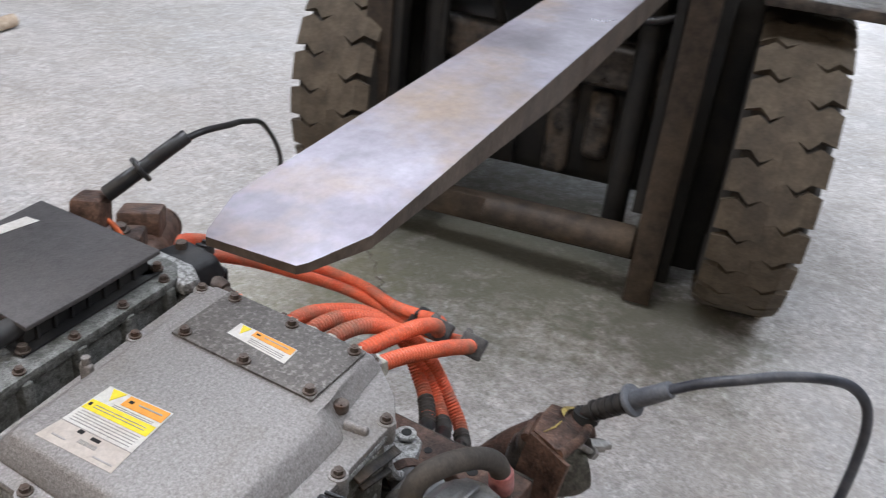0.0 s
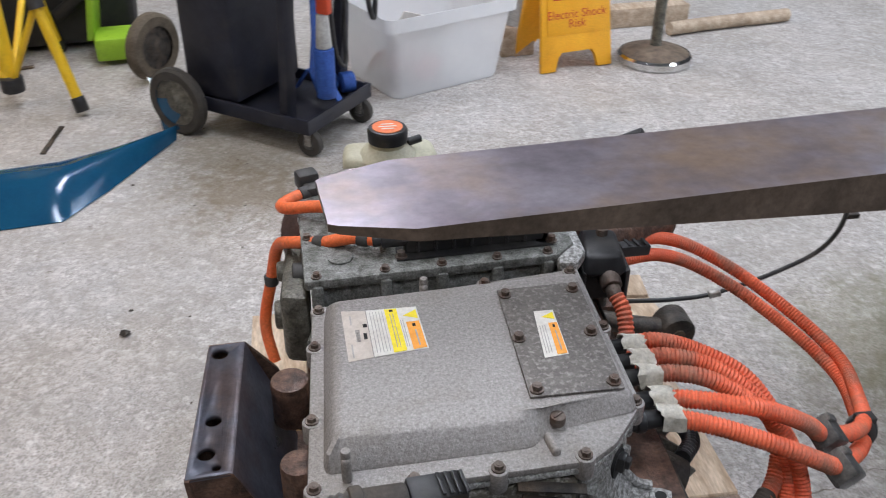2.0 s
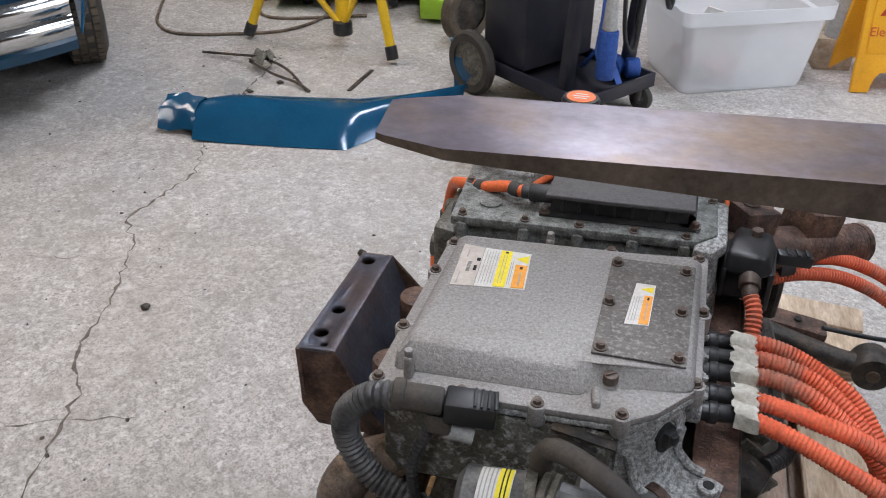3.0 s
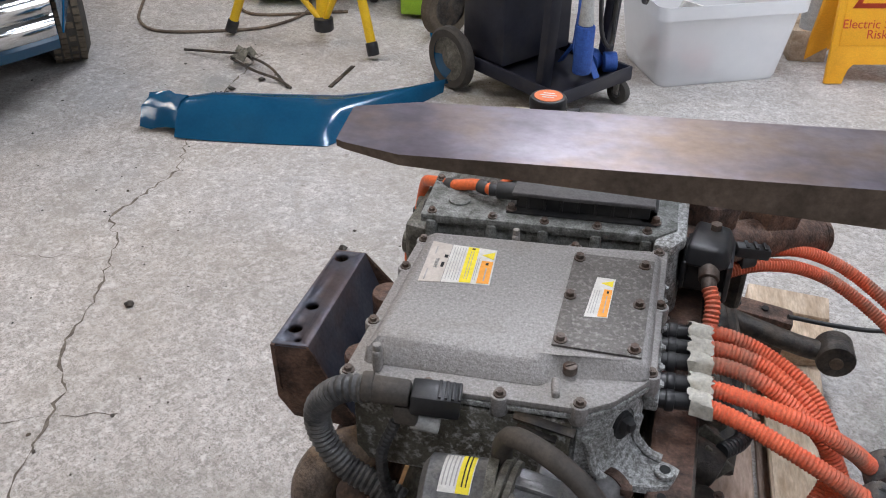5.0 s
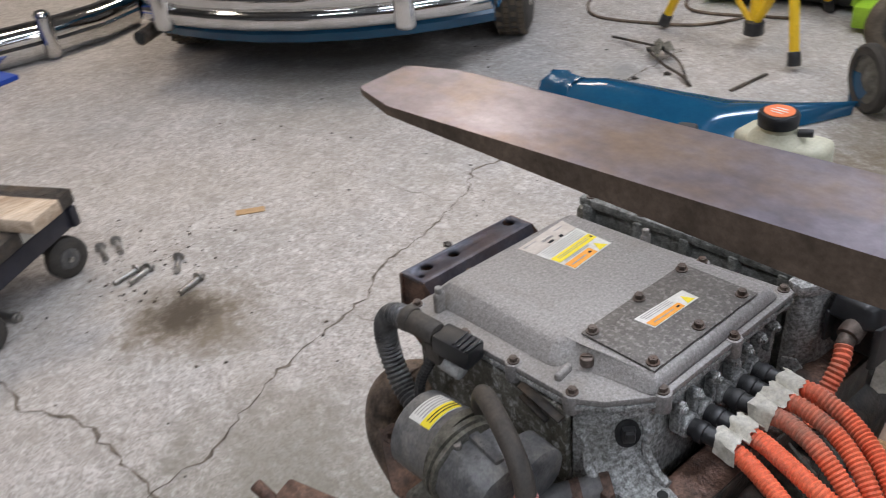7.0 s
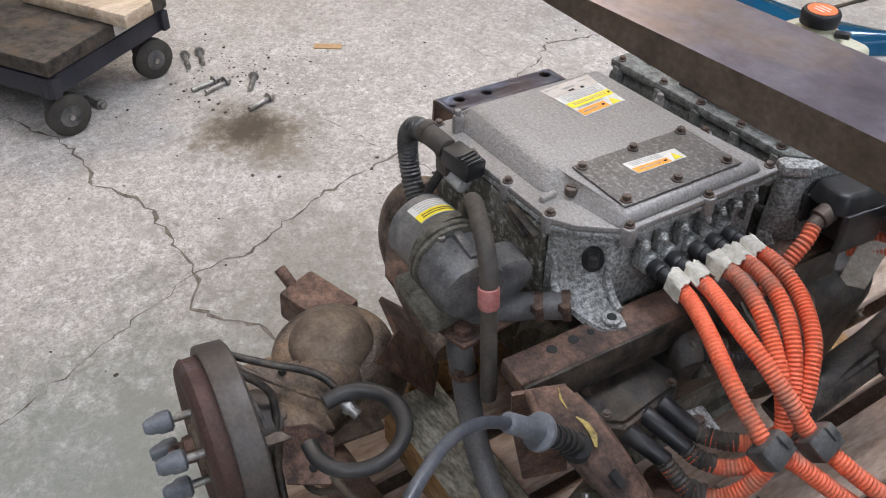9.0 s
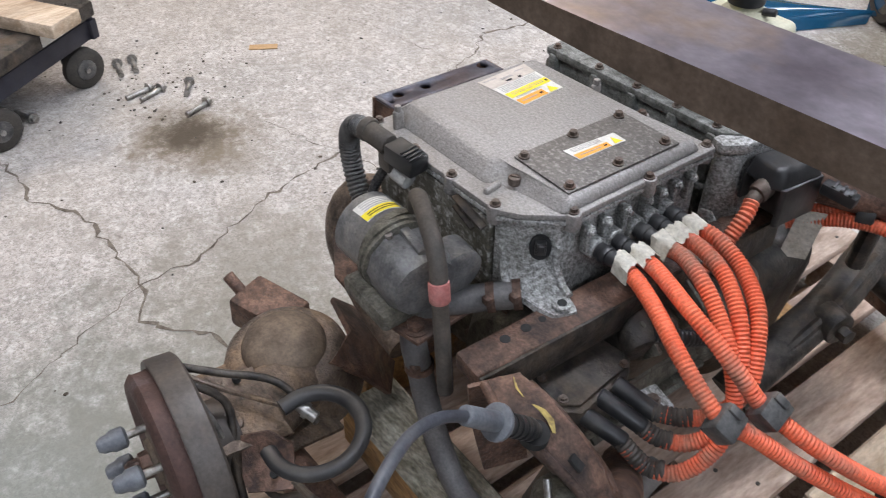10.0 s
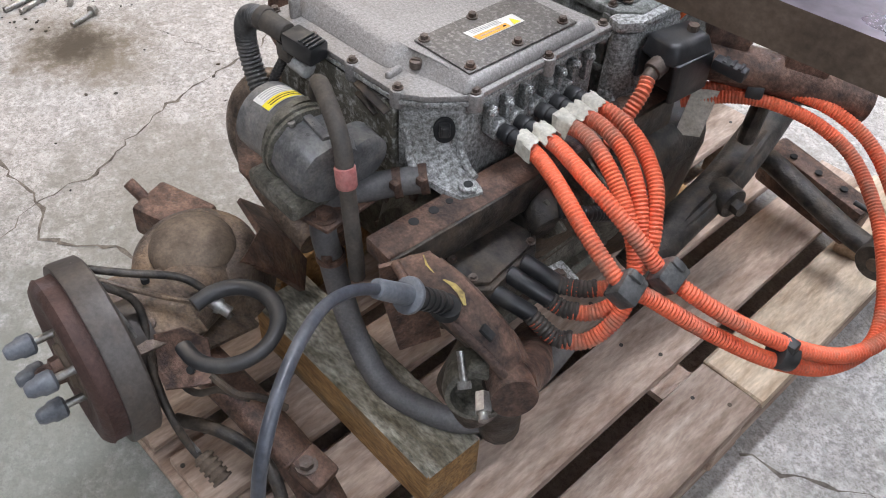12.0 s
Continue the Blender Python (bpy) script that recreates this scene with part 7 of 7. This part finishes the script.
part("base_plate", box((-4.04, 0.24, 0.012), (0.42, 0.46, 0.024), 0.004, (0, 0, 16)), BLUEPOST, post)
part("column", box((-4.08, 0.31, 1.6), (0.2, 0.26, 3.15), 0.01, (0, 0, 16)), BLUEPOST, post)


# dolly with a plank on it
def dolly():
    th = thing("platform_dolly", -2.1, -0.35, 0, "black platform dolly on castors with a plank on top", "dolly")
    M = Matrix.Translation((-1.60, -0.41, 0)) @ turned(0, 0, 123.5)
    L, D = 0.54, 0.8      # along the near edge, and away from us

    def put(name, b, m, parent=th, label=""):
        b.transform(M)
        return part(name, b, m, parent, label)
    put("deck", box((L / 2, D / 2, 0.255), (L, D, 0.05), 0.008), DIRTBLACK, th, "scuffed dark deck")
    b = box((L / 2, 0.03, 0.19), (L, 0.03, 0.065), 0.004)
    box((L / 2, D - 0.03, 0.19), (L, 0.03, 0.065), 0.004, bm=b)
    box((0.02, D / 2, 0.19), (0.03, D, 0.065), 0.004, bm=b)
    box((L - 0.02, D / 2, 0.19), (0.03, D, 0.065), 0.004, bm=b)
    put("frame", b, CARTBLK)
    put("sticker", box((L * 0.62, -0.001, 0.255), (0.1, 0.002, 0.035)), PAPER)
    for x in (0.07, L - 0.07):
        for y in (0.07, D - 0.07):
            c = put("castor_fork", box((x, y + 0.01, 0.12), (0.065, 0.05, 0.085), 0.01), CARTBLK)
            put("castor_wheel", lathe([(-0.02, 0.03), (-0.02, 0.058), (-0.012, 0.068), (0.012, 0.068), (0.02, 0.058), (0.02, 0.03)], (x, y - 0.025, 0.068), (0.35, 0.94, 0), 28), TYREDARK, c)
            put("castor_hub", rod((x - 0.01, y - 0.048, 0.068), (x + 0.008, y - 0.002, 0.068), 0.034, n=20, bev=0.004), GREYPL, c)
            put("axle_nut", rod((x - 0.013, y - 0.055, 0.068), (x - 0.01, y - 0.047, 0.068), 0.009, n=6), STEELB, c)
    return th


dolly()
solo("plank", box((-1.90, -0.205, 0.3035), (0.42, 0.125, 0.045), 0.006, (0, 0, 32)), WOODLT, "pale sawn plank lying on the dolly deck", "plank")


def floor_bolt(x, y, ang, ln=0.085):
    """A long plated bolt with a flanged head, lying on its side."""
    b = rod((0, 0, 0.010), (ln, 0, 0.009), 0.0085, n=10)
    rod((-0.004, 0, 0.014), (0.004, 0, 0.014), 0.0175, n=14, bm=b)
    rod((-0.016, 0, 0.014), (-0.004, 0, 0.014), 0.0125, n=6, bm=b)
    for k in range(6):
        rod((ln - 0.034 + 0.0055 * k, 0, 0.0092), (ln - 0.031 + 0.0055 * k, 0, 0.0092), 0.0092, n=10, bm=b)
    b.transform(Matrix.Translation((x, y, 0)) @ turned(0, 0, ang))
    return solo("steel_bolt", b, STEELB, "long plated steel bolt lying on the concrete", "bolt", "loose bolts on the floor")


for x, y, a in ((-1.547, 0.216, -71), (-1.705, 0.231, -32), (-1.745, 0.105, -79), (-1.72, 0.135, -70), (-1.968, 0.085, -12), (-1.967, 0.138, -13), (-1.78, -0.26, 200)):
    floor_bolt(x, y, a)
solo("cardboard_scrap", box((-1.795, 0.555, 0.0022), (0.1, 0.035, 0.003), 0, (0, 0, 58)), CARD, "torn strip of brown cardboard on the floor", "cardboard")
r4 = random.Random(12)
b = bmesh.new()
for k in range(260):
    x, y = r4.uniform(-2.6, -0.3), r4.uniform(-1.0, 2.8)
    if r4.random() < 0.35:
        x, y = r4.gauss(-1.75, 0.16), r4.gauss(0.15, 0.16)
    t = bmesh.new()
    bmesh.ops.create_icosphere(t, subdivisions=1, radius=r4.choice((0.002, 0.003, 0.003, 0.005)))
    t.transform(Matrix.Translation((x, y, 0.0015)) @ turned(0, 0, r4.uniform(0, 360)) @ Matrix.Diagonal((1.4, 1, 0.6, 1)))
    join(b, t)
solo("floor_grit", b, DIRTBLACK, "scattered dark grit and swarf on the floor", "grit", kind="stuff")
